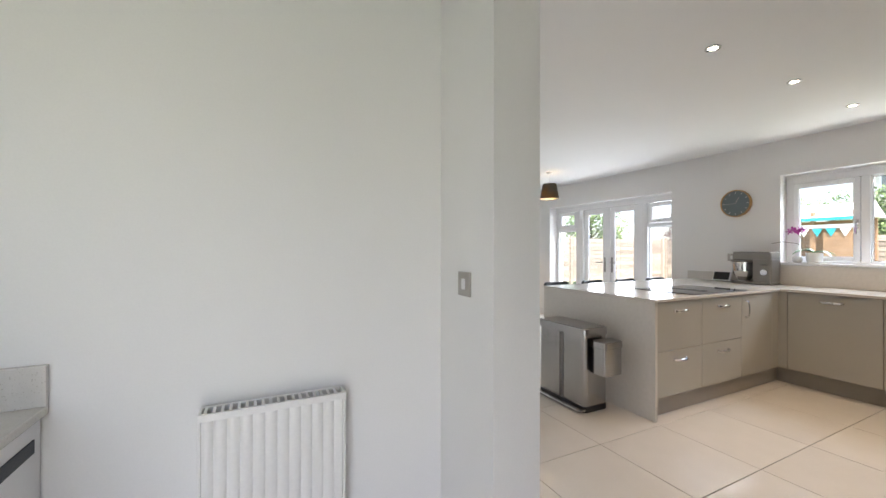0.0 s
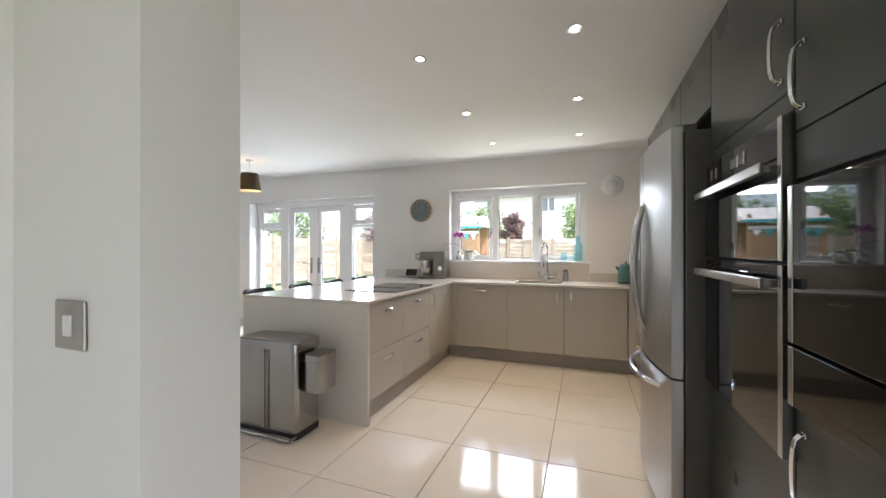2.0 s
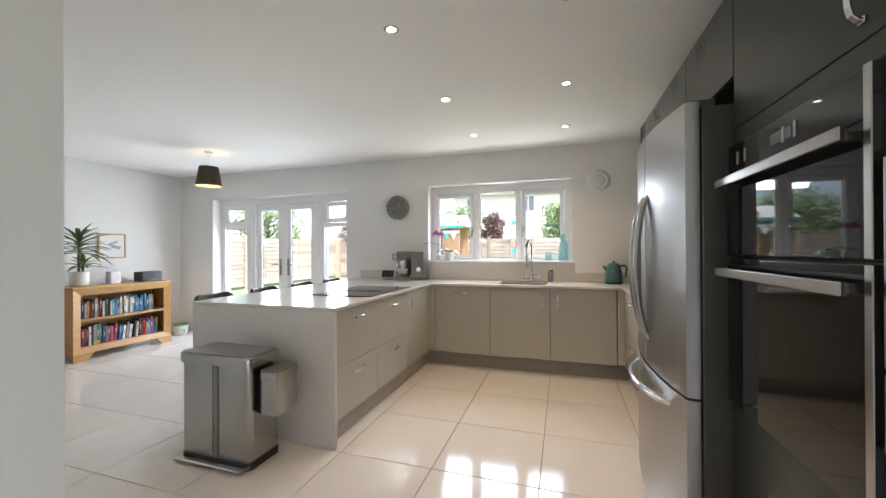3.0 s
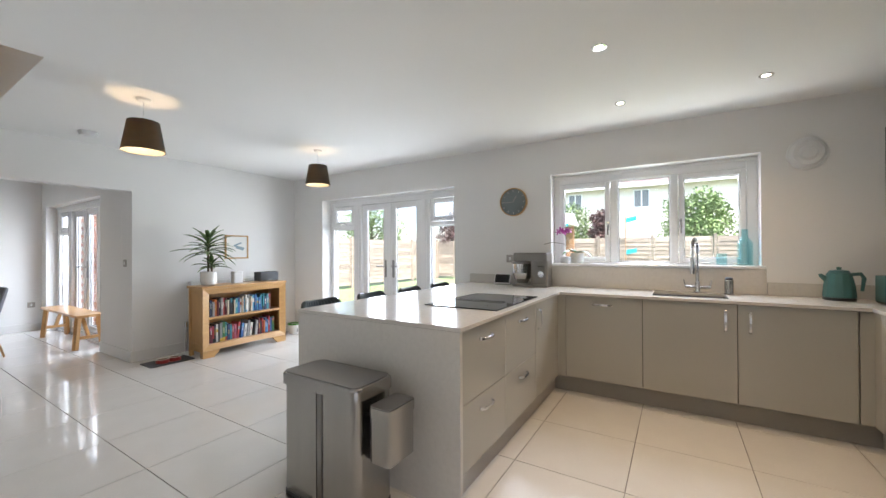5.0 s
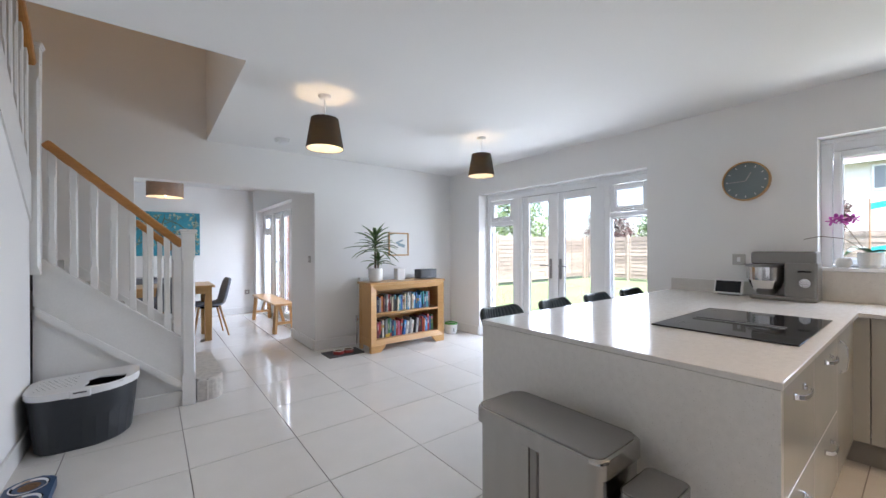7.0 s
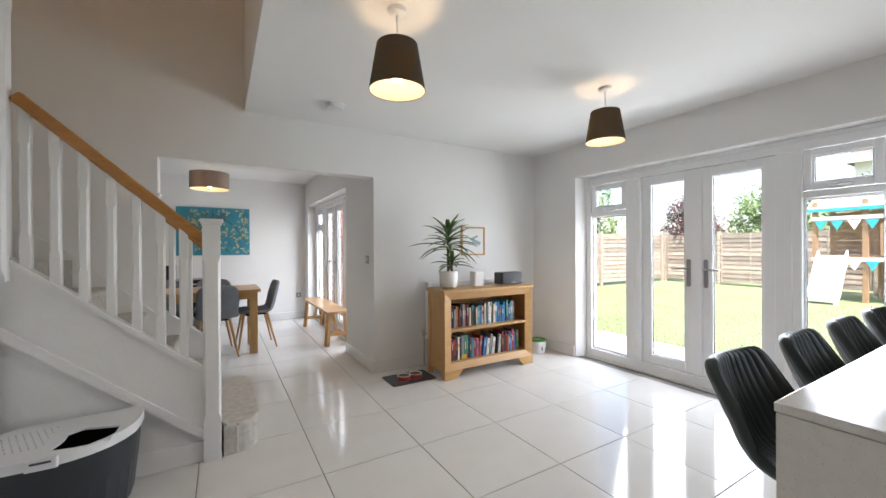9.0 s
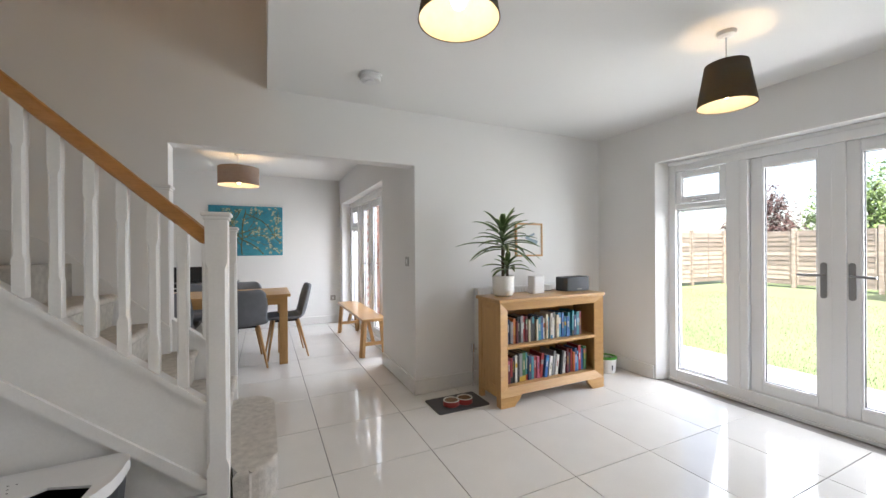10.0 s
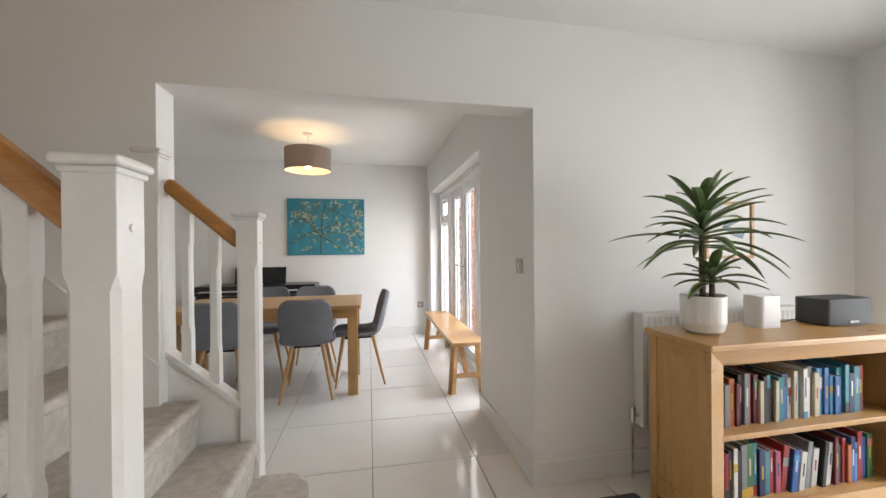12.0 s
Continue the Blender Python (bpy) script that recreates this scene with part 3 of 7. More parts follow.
# bullnose first step wraps round the newel
bm = bmesh.new()
out = []
for cx, cy, a0 in ((1.80, 6.16, 90), (1.80, 5.46, 0)):
    for k in range(7):
        t = radians(a0 - 90 * k / 6)
        out.append((cx + 0.12 * math.cos(t), cy + (0.22 if a0 == 90 else 0.13) * math.sin(t)))
out = [(1.40, 6.38)] + out + [(1.79, 5.325), (1.72, 5.325), (1.72, 5.45), (1.40, 5.45)]
vs = prism(bm, out, "z", 0.0, RISE)
top = [e for e in bm.edges if all(v.co.z > RISE - 0.001 for v in e.verts)]
bmesh.ops.bevel(bm, geom=top, offset=0.02, segments=3, affect="EDGES", profile=0.5)
part("bottom_step", bm, M_CARPET, stairs, "worn beige carpet bullnose step")
for k, (xf, zt, rise) in enumerate(((1.685, 0.364, 0.183), (1.450, 0.574, 0.21), (1.225, 0.784, 0.21), (1.03, 0.981, 0.197)), 1):
    bm = bmesh.new()
    prism(bm, tread_profile(xf, zt, rise, GO + 0.08), "y", 5.40, NY - 0.002 if k > 2 else NY + 0.03)
    part("step", bm, M_CARPET, stairs, "beige carpeted step")
# winders that turn the flight
zc, RISE = 0.985, 0.192
for k, outline in enumerate(([(0.815, 5.40), (0.815, 6.29), (-0.05, 6.29)], [(0.77, 5.37), (0.25, 6.29), (-0.10, 6.29), (-0.10, 5.95)], [(0.75, 5.33), (-0.10, 5.95), (-0.10, 5.33)])):
    bm = bmesh.new()
    prism(bm, outline, "z", 0.0, zc + RISE * (k + 1))
    part("winder_step", bm, M_CARPET, stairs, "beige carpeted winder step")
for k in range(5):
    bm = bmesh.new()
    y1 = 5.33 - GO * k
    z = zc + RISE * (4 + k)
    box(bm, -0.10, 0.66, y1 - GO - 0.02, y1, z - 0.30, z, bevel=0.012)
    part("step", bm, M_CARPET, stairs, "beige carpeted step")
part("stair_side_wall", B((-0.22, -0.105, 4.15, 6.29, 0.0, 4.9)), M_WALL, stairs, "", False)


def string(pts, y0, y1, name):
    bm = bmesh.new()
    prism(bm, pts, "y", y0, y1)
    return bm


def zs(x):   # top of the near string
    return 0.515 + (1.623 - x) * 0.842


part("string", string([(1.64, zs(1.64)), (1.64, zs(1.64) - 0.33), (0.79, zs(0.79) - 0.33), (0.79, zs(0.79))], 5.335, 5.375, ""), M_GLOSSW, stairs, "white painted stair string")
part("string_cap", string([(1.64, zs(1.64)), (1.64, zs(1.64) + 0.03), (0.79, zs(0.79) + 0.03), (0.79, zs(0.79))], 5.32, 5.39, ""), M_GLOSSW, stairs)
part("string_moulding", string([(1.64, zs(1.64) - 0.33), (1.64, zs(1.64) - 0.39), (0.80, zs(0.80) - 0.39), (0.80, zs(0.80) - 0.33)], 5.318, 5.36, ""), M_GLOSSW, stairs)
part("spandrel_panel", string([(1.64, 0.0), (0.786, 0.0), (0.786, zs(0.786) - 0.36), (1.64, zs(1.64) - 0.36)], 5.345, 5.365, ""), M_GLOSSW, stairs, "white spandrel panel below the string")
part("baseboard", B((0.80, 1.625, 5.327, 5.345, 0, 0.12), bevel=0.004), M_GLOSSW, stairs)
bm = bmesh.new()
prism(bm, [(1.30, 0.745), (0.76, 1.27), (0.60, 1.36), (-0.08, 1.50), (-0.08, 1.2), (0.60, 1.1), (0.76, 1.0), (1.30, 0.5)], "y", NY - 0.016, NY - 0.002)
part("wall_string", bm, M_GLOSSW, stairs)


def stopped(bm, x, y, h, c, z0, lo, hi, z1, run=0.035):
    """A square post whose corners are planed off between lo and hi, running out softly into the square ends."""
    rows = []
    for z, k in ((z0, 0.0), (lo, 0.0), (lo + run, c), (hi - run, c), (hi, 0.0), (z1, 0.0)):
        k = max(k, 0.0012)
        rows.append([bm.verts.new((x + a, y + b, z)) for a, b in ((-h + k, -h), (h - k, -h), (h, -h + k), (h, h - k), (h - k, h), (-h + k, h), (-h, h - k), (-h, -h + k))])
    for a, b in zip(rows, rows[1:]):
        for j in range(8):
            i = (j + 1) % 8
            bm.faces.new((a[j], a[i], b[i], b[j]))
    bm.faces.new(rows[0][::-1])
    bm.faces.new(rows[-1])


def newel(x, y, z0, z1, w=0.092, square=0.20):
    """A stop-chamfered newel post with a moulded cap."""
    post = bmesh.new()
    h = w / 2
    stopped(post, x, y, h, 0.013, z0, z0 + 0.24 if z0 < 0.5 else z0 + 0.02, z1 - square, z1)
    ob = part("newel_post", post, M_GLOSSW, stairs, "white chamfered newel post")
    cap = bmesh.new()
    box(cap, x - h - 0.007, x + h + 0.007, y - h - 0.007, y + h + 0.007, z1 - 0.006, z1 + 0.008, bevel=0.005, seg=3)
    box(cap, x - h - 0.016, x + h + 0.016, y - h - 0.016, y + h + 0.016, z1 + 0.008, z1 + 0.030, bevel=0.010, seg=4)
    part("newel_cap", cap, M_GLOSSW, ob)
    peg = bmesh.new()
    rod(peg, (x + h - 0.002, y, z1 - 0.11), (x + h + 0.004, y, z1 - 0.11), 0.0085, 0.0075, 16)
    part("peg", peg, M_GLOSSW, ob)
    return ob


def baluster(x, y, z0, z1, name="baluster"):
    """A square white spindle, chamfered between its ends."""
    bm = bmesh.new()
    stopped(bm, x, y, 0.0205, 0.0085, z0, z0 + 0.15, z1 - 0.17, z1, 0.025)
    part(name, bm, M_GLOSSW, stairs)


def rail(a, b, name="handrail"):
    bm = bmesh.new()
    bar(bm, a, b, 0.062, 0.062, bevel=0.016)
    part(name, bm, M_RAIL, stairs, "varnished oak handrail")


def zr(x):   # middle of the near handrail
    return 1.30 + (1.627 - x) * 0.905


newel(1.663, 5.355, 0.0, 1.40)
newel(0.79, 5.33, 1.10, 2.64, 0.085)
rail((1.628, 5.355, zr(1.628)), (0.845, 5.355, zr(0.845)))
for x in (0.882, 0.989, 1.096, 1.204, 1.311, 1.418, 1.524):
    baluster(x, 5.355, zs(x) + 0.02, zr(x) - 0.02)
# upper flight, towards the hall
bm = bmesh.new()
prism(bm, [(5.285, 1.76), (5.285, 1.45), (4.15, 2.46), (4.15, 2.90)], "x", 0.755, 0.795)
part("string", bm, M_GLOSSW, stairs, "white painted upper stair string")
rail((0.79, 5.29, 2.51), (0.79, 4.25, 3.50))
for k in range(8):
    y = 5.20 - 0.115 * k
    baluster(0.775, y, 1.72 + (5.285 - y) * 1.005, 2.50 + (5.29 - y) * 0.952)
# far balustrade, in line with the wall
newel(1.635, 6.39, 0.0, 1.385)
newel(1.255, 6.345, 0.55, 1.655, 0.085)
rail((1.60, 6.385, 1.27), (1.295, 6.375, 1.545))
for x in (1.375, 1.49):
    baluster(x, 6.38, zs(x) + 0.0, 1.27 + (1.60 - x) * 0.90 - 0.02)
bm = bmesh.new()
prism(bm, [(1.60, zs(1.63)), (1.295, zs(1.325)), (1.295, 0.0), (1.60, 0.0)], "y", 6.36, 6.40)
part("far_string", bm, M_GLOSSW, stairs, "white painted panel below the far balustrade")
bm = bmesh.new()
prism(bm, [(1.60, zs(1.63)), (1.60, zs(1.63) + 0.03), (1.295, zs(1.325) + 0.03), (1.295, zs(1.325))], "y", 6.345, 6.415)
part("string_cap", bm, M_GLOSSW, stairs)

# ---- garden ----
setting("ground", B((WX + 0.3, 60, -30, 60, -0.6, -0.14), (-60, WX + 0.3, DY + 0.3, 60, -0.6, -0.14), (DX + 0.3, WX + 0.3, NY + 0.3, DY + 0.3, -0.6, -0.14),
                (-60, WX + 0.3, -30, SY - 0.3, -0.6, -0.14), (-60, -1.8, SY - 0.3, DY + 0.3, -0.6, -0.14)), M_LAWN, "sunlit mown lawn with worn patches", "lawn")

# ---- kitchen ----
WT = 0.892        # worktop height
TH = 0.022        # worktop thickness
PX, PY0, PY1 = 2.803, 1.868, 3.062   # peninsula: end and sides
FX = 4.62         # fronts of the window run
RY = -0.045       # fronts of the right run
TY = -0.05       # fronts of the tall units


def bow_handle(parent, a, b, out, name="handle"):
    """A chrome strap bent into a bow from a to b, that stands off along out."""
    a, b, out = Vector(a), Vector(b), Vector(out)
    along = (b - a).normalized()
    across = along.cross(out.normalized())
    ln = (b - a).length
    bm = bmesh.new()
    line = [(0.0, -0.03), (0.03, 0.45), (0.09, 0.80), (0.20, 0.96), (0.35, 1.03), (0.5, 1.05), (0.65, 1.03), (0.80, 0.96), (0.91, 0.80), (0.97, 0.45), (1.0, -0.03)]
    pts = [a + along * (ln * u) + out * v for u, v in line]
    rows = []
    for k, p in enumerate(pts):
        d = (pts[min(k + 1, len(pts) - 1)] - pts[max(k - 1, 0)]).normalized()
        n = across.cross(d)
        w, t = 0.0080, 0.0030
        rows.append([bm.verts.new(p + across * (w * i) + n * (t * j)) for i, j in ((-1, -0.6), (-0.8, -1), (0.8, -1), (1, -0.6), (1, 0.6), (0.8, 1), (-0.8, 1), (-1, 0.6))])
    for p, q in zip(rows, rows[1:]):
        for j in range(8):
            i = (j + 1) % 8
            bm.faces.new((p[j], p[i], q[i], q[j]))
    bm.faces.new(rows[0][::-1])
    bm.faces.new(rows[-1])
    bmesh.ops.recalc_face_normals(bm, faces=bm.faces)
    for p, s in ((a, 1), (b, -1)):
        m = Matrix((along, across, out.normalized())).transposed().to_4x4()
        m.translation = p + along * (s * 0.003) + out * 0.12
        tbox(bm, m, 0.013, 0.0185, out.length * 0.3, 0.0015)
    part(name, bm, M_CHROME, parent, "chrome bow handle")


def front_x(parent, name, x, y0, y1, z0, z1, material, facing=-1, th=0.02):
    """A door or drawer front across x."""
    g = 0.0018
    bm = B((x, x + th * -facing, y0 + g, y1 - g, z0 + g, z1 - g), bevel=0.0025)
    return part(name, bm, material, parent)


def front_y(parent, name, y, x0, x1, z0, z1, material, facing=1, th=0.02):
    g = 0.0018
    bm = B((x0 + g, x1 - g, y - th if facing > 0 else y, y if facing > 0 else y + th, z0 + g, z1 - g), bevel=0.0025)
    return part(name, bm, material, parent)


ZB, ZT, ZM = 0.155, WT - TH - 0.004, 0.495


def unit_y(x0, x1, y, kind, label, facing=1, handle_at=None):
    """A base unit whose fronts face along y: two drawers, or a door."""
    back = y - 0.02 if facing < 0 else y - 0.56
    u = thing("base_cabinet", label, "cabinet", ((x0 + x1) / 2, y, 0), "kitchen base units")
    s = -facing
    y_in = y + s * 0.021
    part("body", B((x0 + 0.001, x1 - 0.001, min(y_in, y_in + s * 0.53), max(y_in, y_in + s * 0.53), ZB, ZT)), M_GAP, u, "", False)
    if kind == "drawers":
        for z0, z1 in ((ZB, ZM), (ZM, ZT)):
            f = front_y(u, "drawer_front", y, x0, x1, z0, z1, M_UNIT, facing)
            c = (x0 + x1) / 2
            bow_handle(f, (c - 0.075, y, z1 - 0.075), (c + 0.075, y, z1 - 0.075), (0, facing * 0.03, 0))
    else:
        f = front_y(u, "door", y, x0, x1, ZB, ZT, M_UNIT, facing)
        bow_handle(f, (handle_at, y, ZT - 0.20), (handle_at, y, ZT - 0.05), (0, facing * 0.03, 0))
    return u


def unit_x(y0, y1, kind, label, handle_at=None):
    u = thing("base_cabinet", label, "cabinet", (FX, (y0 + y1) / 2, 0), "kitchen base units")
    part("body", B((FX + 0.021, WX - 0.04, y0 + 0.001, y1 - 0.001, ZB, ZT)), M_GAP, u, "", False)
    f = front_x(u, "door", FX, y0, y1, ZB, ZT, M_UNIT)
    if kind == "flap":
        c = (y0 + y1) / 2
        bow_handle(f, (FX, c - 0.075, ZT - 0.065), (FX, c + 0.075, ZT - 0.065), (-0.03, 0, 0))
    else:
        bow_handle(f, (FX, handle_at, ZT - 0.20), (FX, handle_at, ZT - 0.05), (-0.03, 0, 0))
    return u


D2 = "greige gloss base unit with two drawers and chrome bow handles"
# fronts of the peninsula face the cooking side (-y)
unit_y(2.832, 3.405, PY0 + 0.02, "drawers", D2, -1)
unit_y(3.405, 3.985, PY0 + 0.02, "drawers", D2, -1)
unit_y(3.985, 4.50, PY0 + 0.02, "door", "greige gloss base unit with one door in the corner", -1, 4.04)
unit_x(1.225, 1.822, "flap", "greige gloss integrated dishwasher front with a horizontal handle")
unit_x(0.625, 1.225, "door", "greige gloss sink unit door with a chrome handle", 0.695)
unit_x(0.022, 0.625, "door", "greige gloss sink unit door with a chrome handle", 0.555)
unit_y(3.855, 4.52, RY, "drawers", "greige gloss base unit with two drawers beside the tall larder", 1)
fill = thing("corner_filler", "greige corner filler posts between the base units", "cabinet", (FX, 1.83, 0), "kitchen base units")
part("filler", B((4.502, FX, PY0 + 0.021, PY0 + 0.045, ZB, ZT), (FX, FX + 0.02, 1.824, PY0 + 0.04, ZB, ZT), bevel=0.002), M_UNIT, fill)
part("filler", B((4.522, FX, RY - 0.022, RY - 0.001, ZB, ZT), (FX, FX + 0.02, RY - 0.02, 0.016, ZB, ZT), bevel=0.002), M_UNIT, fill)
# plinths
pl = thing("plinth", "greige plinth below the base units", "plinth", (FX + 0.05, 1.0, 0))
part("board", B((2.832, 4.709, PY0 + 0.075, PY0 + 0.093, 0, ZB - 0.003)), M_CARCASS, pl, "", False)
part("board", B((FX + 0.09, FX + 0.108, RY - 0.06, PY0 + 0.074, 0, ZB - 0.003)), M_CARCASS, pl, "", False)
part("board", B((3.855, FX + 0.089, RY - 0.078, RY - 0.06, 0, ZB - 0.003)), M_CARCASS, pl, "", False)

pen = thing("peninsula_panels", "pale speckled quartz end panel and greige back of the peninsula", "panel", (PX, 2.45, 0))
part("end_panel", B((PX, PX + 0.026, PY0 + 0.004, PY1 - 0.004, 0, WT - TH - 0.001), bevel=0.002), M_QUARTZ, pen, "pale speckled quartz end panel")
part("back_panel", B((PX + 0.027, WX - 0.002, 2.48, 2.50, 0, WT - TH - 0.002)), M_UNIT, pen)

# one worktop that turns two corners, with a cut for the sink
top = thing("worktop", "pale speckled polished quartz worktop with upstand", "worktop", (4.6, 1.5, WT - TH))
bm = B((PX, WX - 0.001, PY0, PY1, WT - TH, WT), bevel=0.003)
part("peninsula_slab", bm, M_QUARTZ, top)
SX0, SX1, SY0, SY1 = 4.72, 5.06, 0.66, 1.16
part("window_slab", B((4.595, SX0, -0.03, PY0 - 0.0005, WT - TH, WT), (SX1, WX - 0.001, -0.03, PY0 - 0.0005, WT - TH, WT),
                      (SX0, SX1, -0.03, SY0, WT - TH, WT), (SX0, SX1, SY1, PY0 - 0.0005, WT - TH, WT)), M_QUARTZ, top, "", False)
part("right_slab", B((3.853, WX - 0.001, SY + 0.002, -0.0305, WT - TH, WT), bevel=0.002), M_QUARTZ, top)
part("upstand", B((WX - 0.02, WX - 0.001, 2.14, PY1, WT, WT + 0.10), bevel=0.002), M_QUARTZ, top)
part("splashback", B((WX - 0.02, WX - 0.001, 0.375, 2.135, WT, WIN[2] - 0.023), bevel=0.002), M_QUARTZ, top)
part("upstand", B((WX - 0.02, WX - 0.001, SY + 0.022, 0.37, WT, WT + 0.10), (3.9, WX - 0.02, SY + 0.001, SY + 0.021, WT, WT + 0.10), bevel=0.002), M_QUARTZ, top)

# sink, tap, soap
sink = thing("sink", "stainless steel undermounted sink with drainer grooves", "sink", (4.89, 0.91, WT - 0.2))
bm = bmesh.new()
for b in ((SX0 - 0.01, SX1 + 0.01, SY0 - 0.01, SY1 + 0.01, WT - 0.205, WT - 0.195), (SX0 - 0.01, SX0 - 0.001, SY0 - 0.01, SY1 + 0.01, WT - 0.195, WT - TH - 0.001),
          (SX1 + 0.001, SX1 + 0.01, SY0 - 0.01, SY1 + 0.01, WT - 0.195, WT - TH - 0.001), (SX0, SX1, SY0 - 0.01, SY0 - 0.001, WT - 0.195, WT - TH - 0.001),
          (SX0, SX1, SY1 + 0.001, SY1 + 0.01, WT - 0.195, WT - TH - 0.001)):
    box(bm, *b)
part("bowl", bm, M_STEEL, sink, "", False)
bm = bmesh.new()
lathe(bm, 4.89, 0.91, [(0, WT - 0.194), (0.04, WT - 0.194), (0.045, WT - 0.19), (0.03, WT - 0.188), (0, WT - 0.19)], 20)
part("drain", bm, M_CHROME, sink)

tap = thing("kitchen_tap", "brushed chrome pull-down spring tap with two side levers", "tap", (5.10, 0.84, WT))
tx, ty = 5.10, 0.84
bm = bmesh.new()
lathe(bm, tx, ty, [(0, WT), (0.03, WT), (0.03, WT + 0.012), (0.02, WT + 0.02), (0.02, WT + 0.09), (0.014, WT + 0.10), (0.011, WT + 0.20), (0, WT + 0.20)], 20)
part("body", bm, M_CHROME, tap)
bm = bmesh.new()
arc = [(tx, ty, WT + 0.19), (tx, ty, WT + 0.35)] + [(tx - 0.085 + 0.085 * math.cos(radians(a)), ty + 0.02 * (1 - math.cos(radians(a))), WT + 0.37 + 0.085 * math.sin(radians(a))) for a in range(0, 181, 15)] + [(tx - 0.17, ty + 0.04, WT + 0.30)]
tube(bm, arc, 0.0085, 8)
part("hose", bm, M_CHROME, tap)
bm = bmesh.new()
dense = []
for a, b in zip(arc, arc[1:]):
    for k in range(4):
        dense.append(Vector(a).lerp(Vector(b), k / 4))
coil = []
for i in range(len(dense) - 1):
    d = (dense[i + 1] - dense[i]).normalized()
    u = Vector((0, 1, 0))
    v = d.cross(u)
    for j in range(8):
        t = j / 8
        coil.append(dense[i].lerp(dense[i + 1], t) + 0.0125 * (math.cos(math.tau * t) * u + math.sin(math.tau * t) * v))
tube(bm, coil, 0.0022, 5)
part("spring", bm, M_CHROME, tap, "coiled chrome spring")
bm = bmesh.new()
rod(bm, (tx - 0.17, ty + 0.04, WT + 0.30), (tx - 0.17, ty + 0.04, WT + 0.17), 0.014, 0.019)
rod(bm, (tx - 0.17, ty + 0.04, WT + 0.28), (tx, ty, WT + 0.20), 0.005)
part("spray_head", bm, M_CHROME, tap)
for s in (-1, 1):
    bm = bmesh.new()
    rod(bm, (tx, ty + s * 0.015, WT + 0.05), (tx, ty + s * 0.09, WT + 0.05), 0.012, 0.012)
    rod(bm, (tx, ty + s * 0.085, WT + 0.045), (tx - 0.005, ty + s * 0.10, WT + 0.115), 0.007, 0.005)
    part("lever", bm, M_CHROME, tap)
soap = thing("soap_dispenser", "brushed steel cylindrical soap dispenser beside the sink", "soap dispenser", (5.05, 0.63, WT))
bm = bmesh.new()
lathe(bm, 5.05, 0.63, [(0, WT), (0.03, WT), (0.031, WT + 0.005), (0.031, WT + 0.115), (0.028, WT + 0.12), (0, WT + 0.12)], 24)
part("body", bm, M_STEEL, soap)
bm = bmesh.new()
lathe(bm, 5.05, 0.63, [(0.026, WT + 0.119), (0.027, WT + 0.135), (0.02, WT + 0.14), (0, WT + 0.141)], 24)
part("lid", bm, M_BLACK, soap)

# hob with a slot for the extractor
hob = thing("induction_hob", "black glass induction hob with a central extractor slot", "hob", (3.765, 2.19, WT))
part("glass", B((3.345, 4.135, 1.918, 2.448, WT + 0.001, WT + 0.007), bevel=0.002), M_BLACKGLASS, hob)
slot = part("extractor_slot", B((3.668, 3.712, 2.02, 2.375, WT + 0.007, WT + 0.010), bevel=0.001), M_GAP, hob, "matt black extractor cover")
part("slot_rim", B((3.664, 3.669, 2.016, 2.379, WT + 0.007, WT + 0.0115), (3.711, 3.716, 2.016, 2.379, WT + 0.007, WT + 0.0115), bevel=0.001), M_STEELLID, slot, "thin steel rim")
for cx, cy in ((3.50, 2.06), (3.50, 2.37), (4.03, 2.06), (4.03, 2.39)):
    bm = bmesh.new()
    box(bm, cx - 0.03, cx + 0.03, cy - 0.001, cy + 0.001, WT + 0.0068, WT + 0.0074)
    box(bm, cx - 0.001, cx + 0.001, cy - 0.03, cy + 0.03, WT + 0.0068, WT + 0.0074)
    part("zone_mark", bm, M_STEEL, hob, "", False)

# tall units along the south wall
TT, TB = 2.15, 0.155


def tall(x0, x1, label):
    u = thing("tall_cabinet", label, "cabinet", ((x0 + x1) / 2, TY - 0.28, 0), "dark tall kitchen units")
    return u


def carcass(u, x0, x1, z0=TB, z1=TT - 0.002):
    part("body", B((x0 + 0.001, x1 - 0.001, SY + 0.003, TY - 0.021, z0, z1)), M_GAP, u, "", False)
    if z0 <= TB + 0.001:
        part("plinth", B((x0, x1, TY - 0.08, TY - 0.062, 0, TB - 0.003)), M_DARKUNIT, u, "", False)


# built-in microwave unit
A0, A1 = 1.036, 1.633
ua = tall(A0, A1, "dark green-grey tall unit with a built-in black glass microwave")
carcass(ua, A0, A1)
f = front_y(ua, "door", TY, A0, A1, 1.545, TT, M_DARKUNIT)
bow_handle(f, (A1 - 0.045, TY, 1.59), (A1 - 0.045, TY, 1.745), (0, 0.026, 0))
front_y(ua, "fascia", TY, A0, A1, 1.43, 1.545, M_DARKUNIT)
f = front_y(ua, "door", TY, A0, A1, TB, 0.885, M_DARKUNIT)
bow_handle(f, (A1 - 0.05, TY, 0.66), (A1 - 0.05, TY, 0.84), (0, 0.026, 0))
mw = thing("microwave", "black glass built-in microwave with a steel side strip", "microwave", ((A0 + A1) / 2, TY, 1.035))
part("body", B((A0 + 0.003, A1 - 0.003, TY - 0.02, TY + 0.004, 1.04, 1.418), bevel=0.002), M_BLACK, mw)
part("glass_door", B((A0 + 0.003, A1 - 0.029, TY + 0.004, TY + 0.016, 1.042, 1.416), bevel=0.002), M_BLACKGLASS, mw)
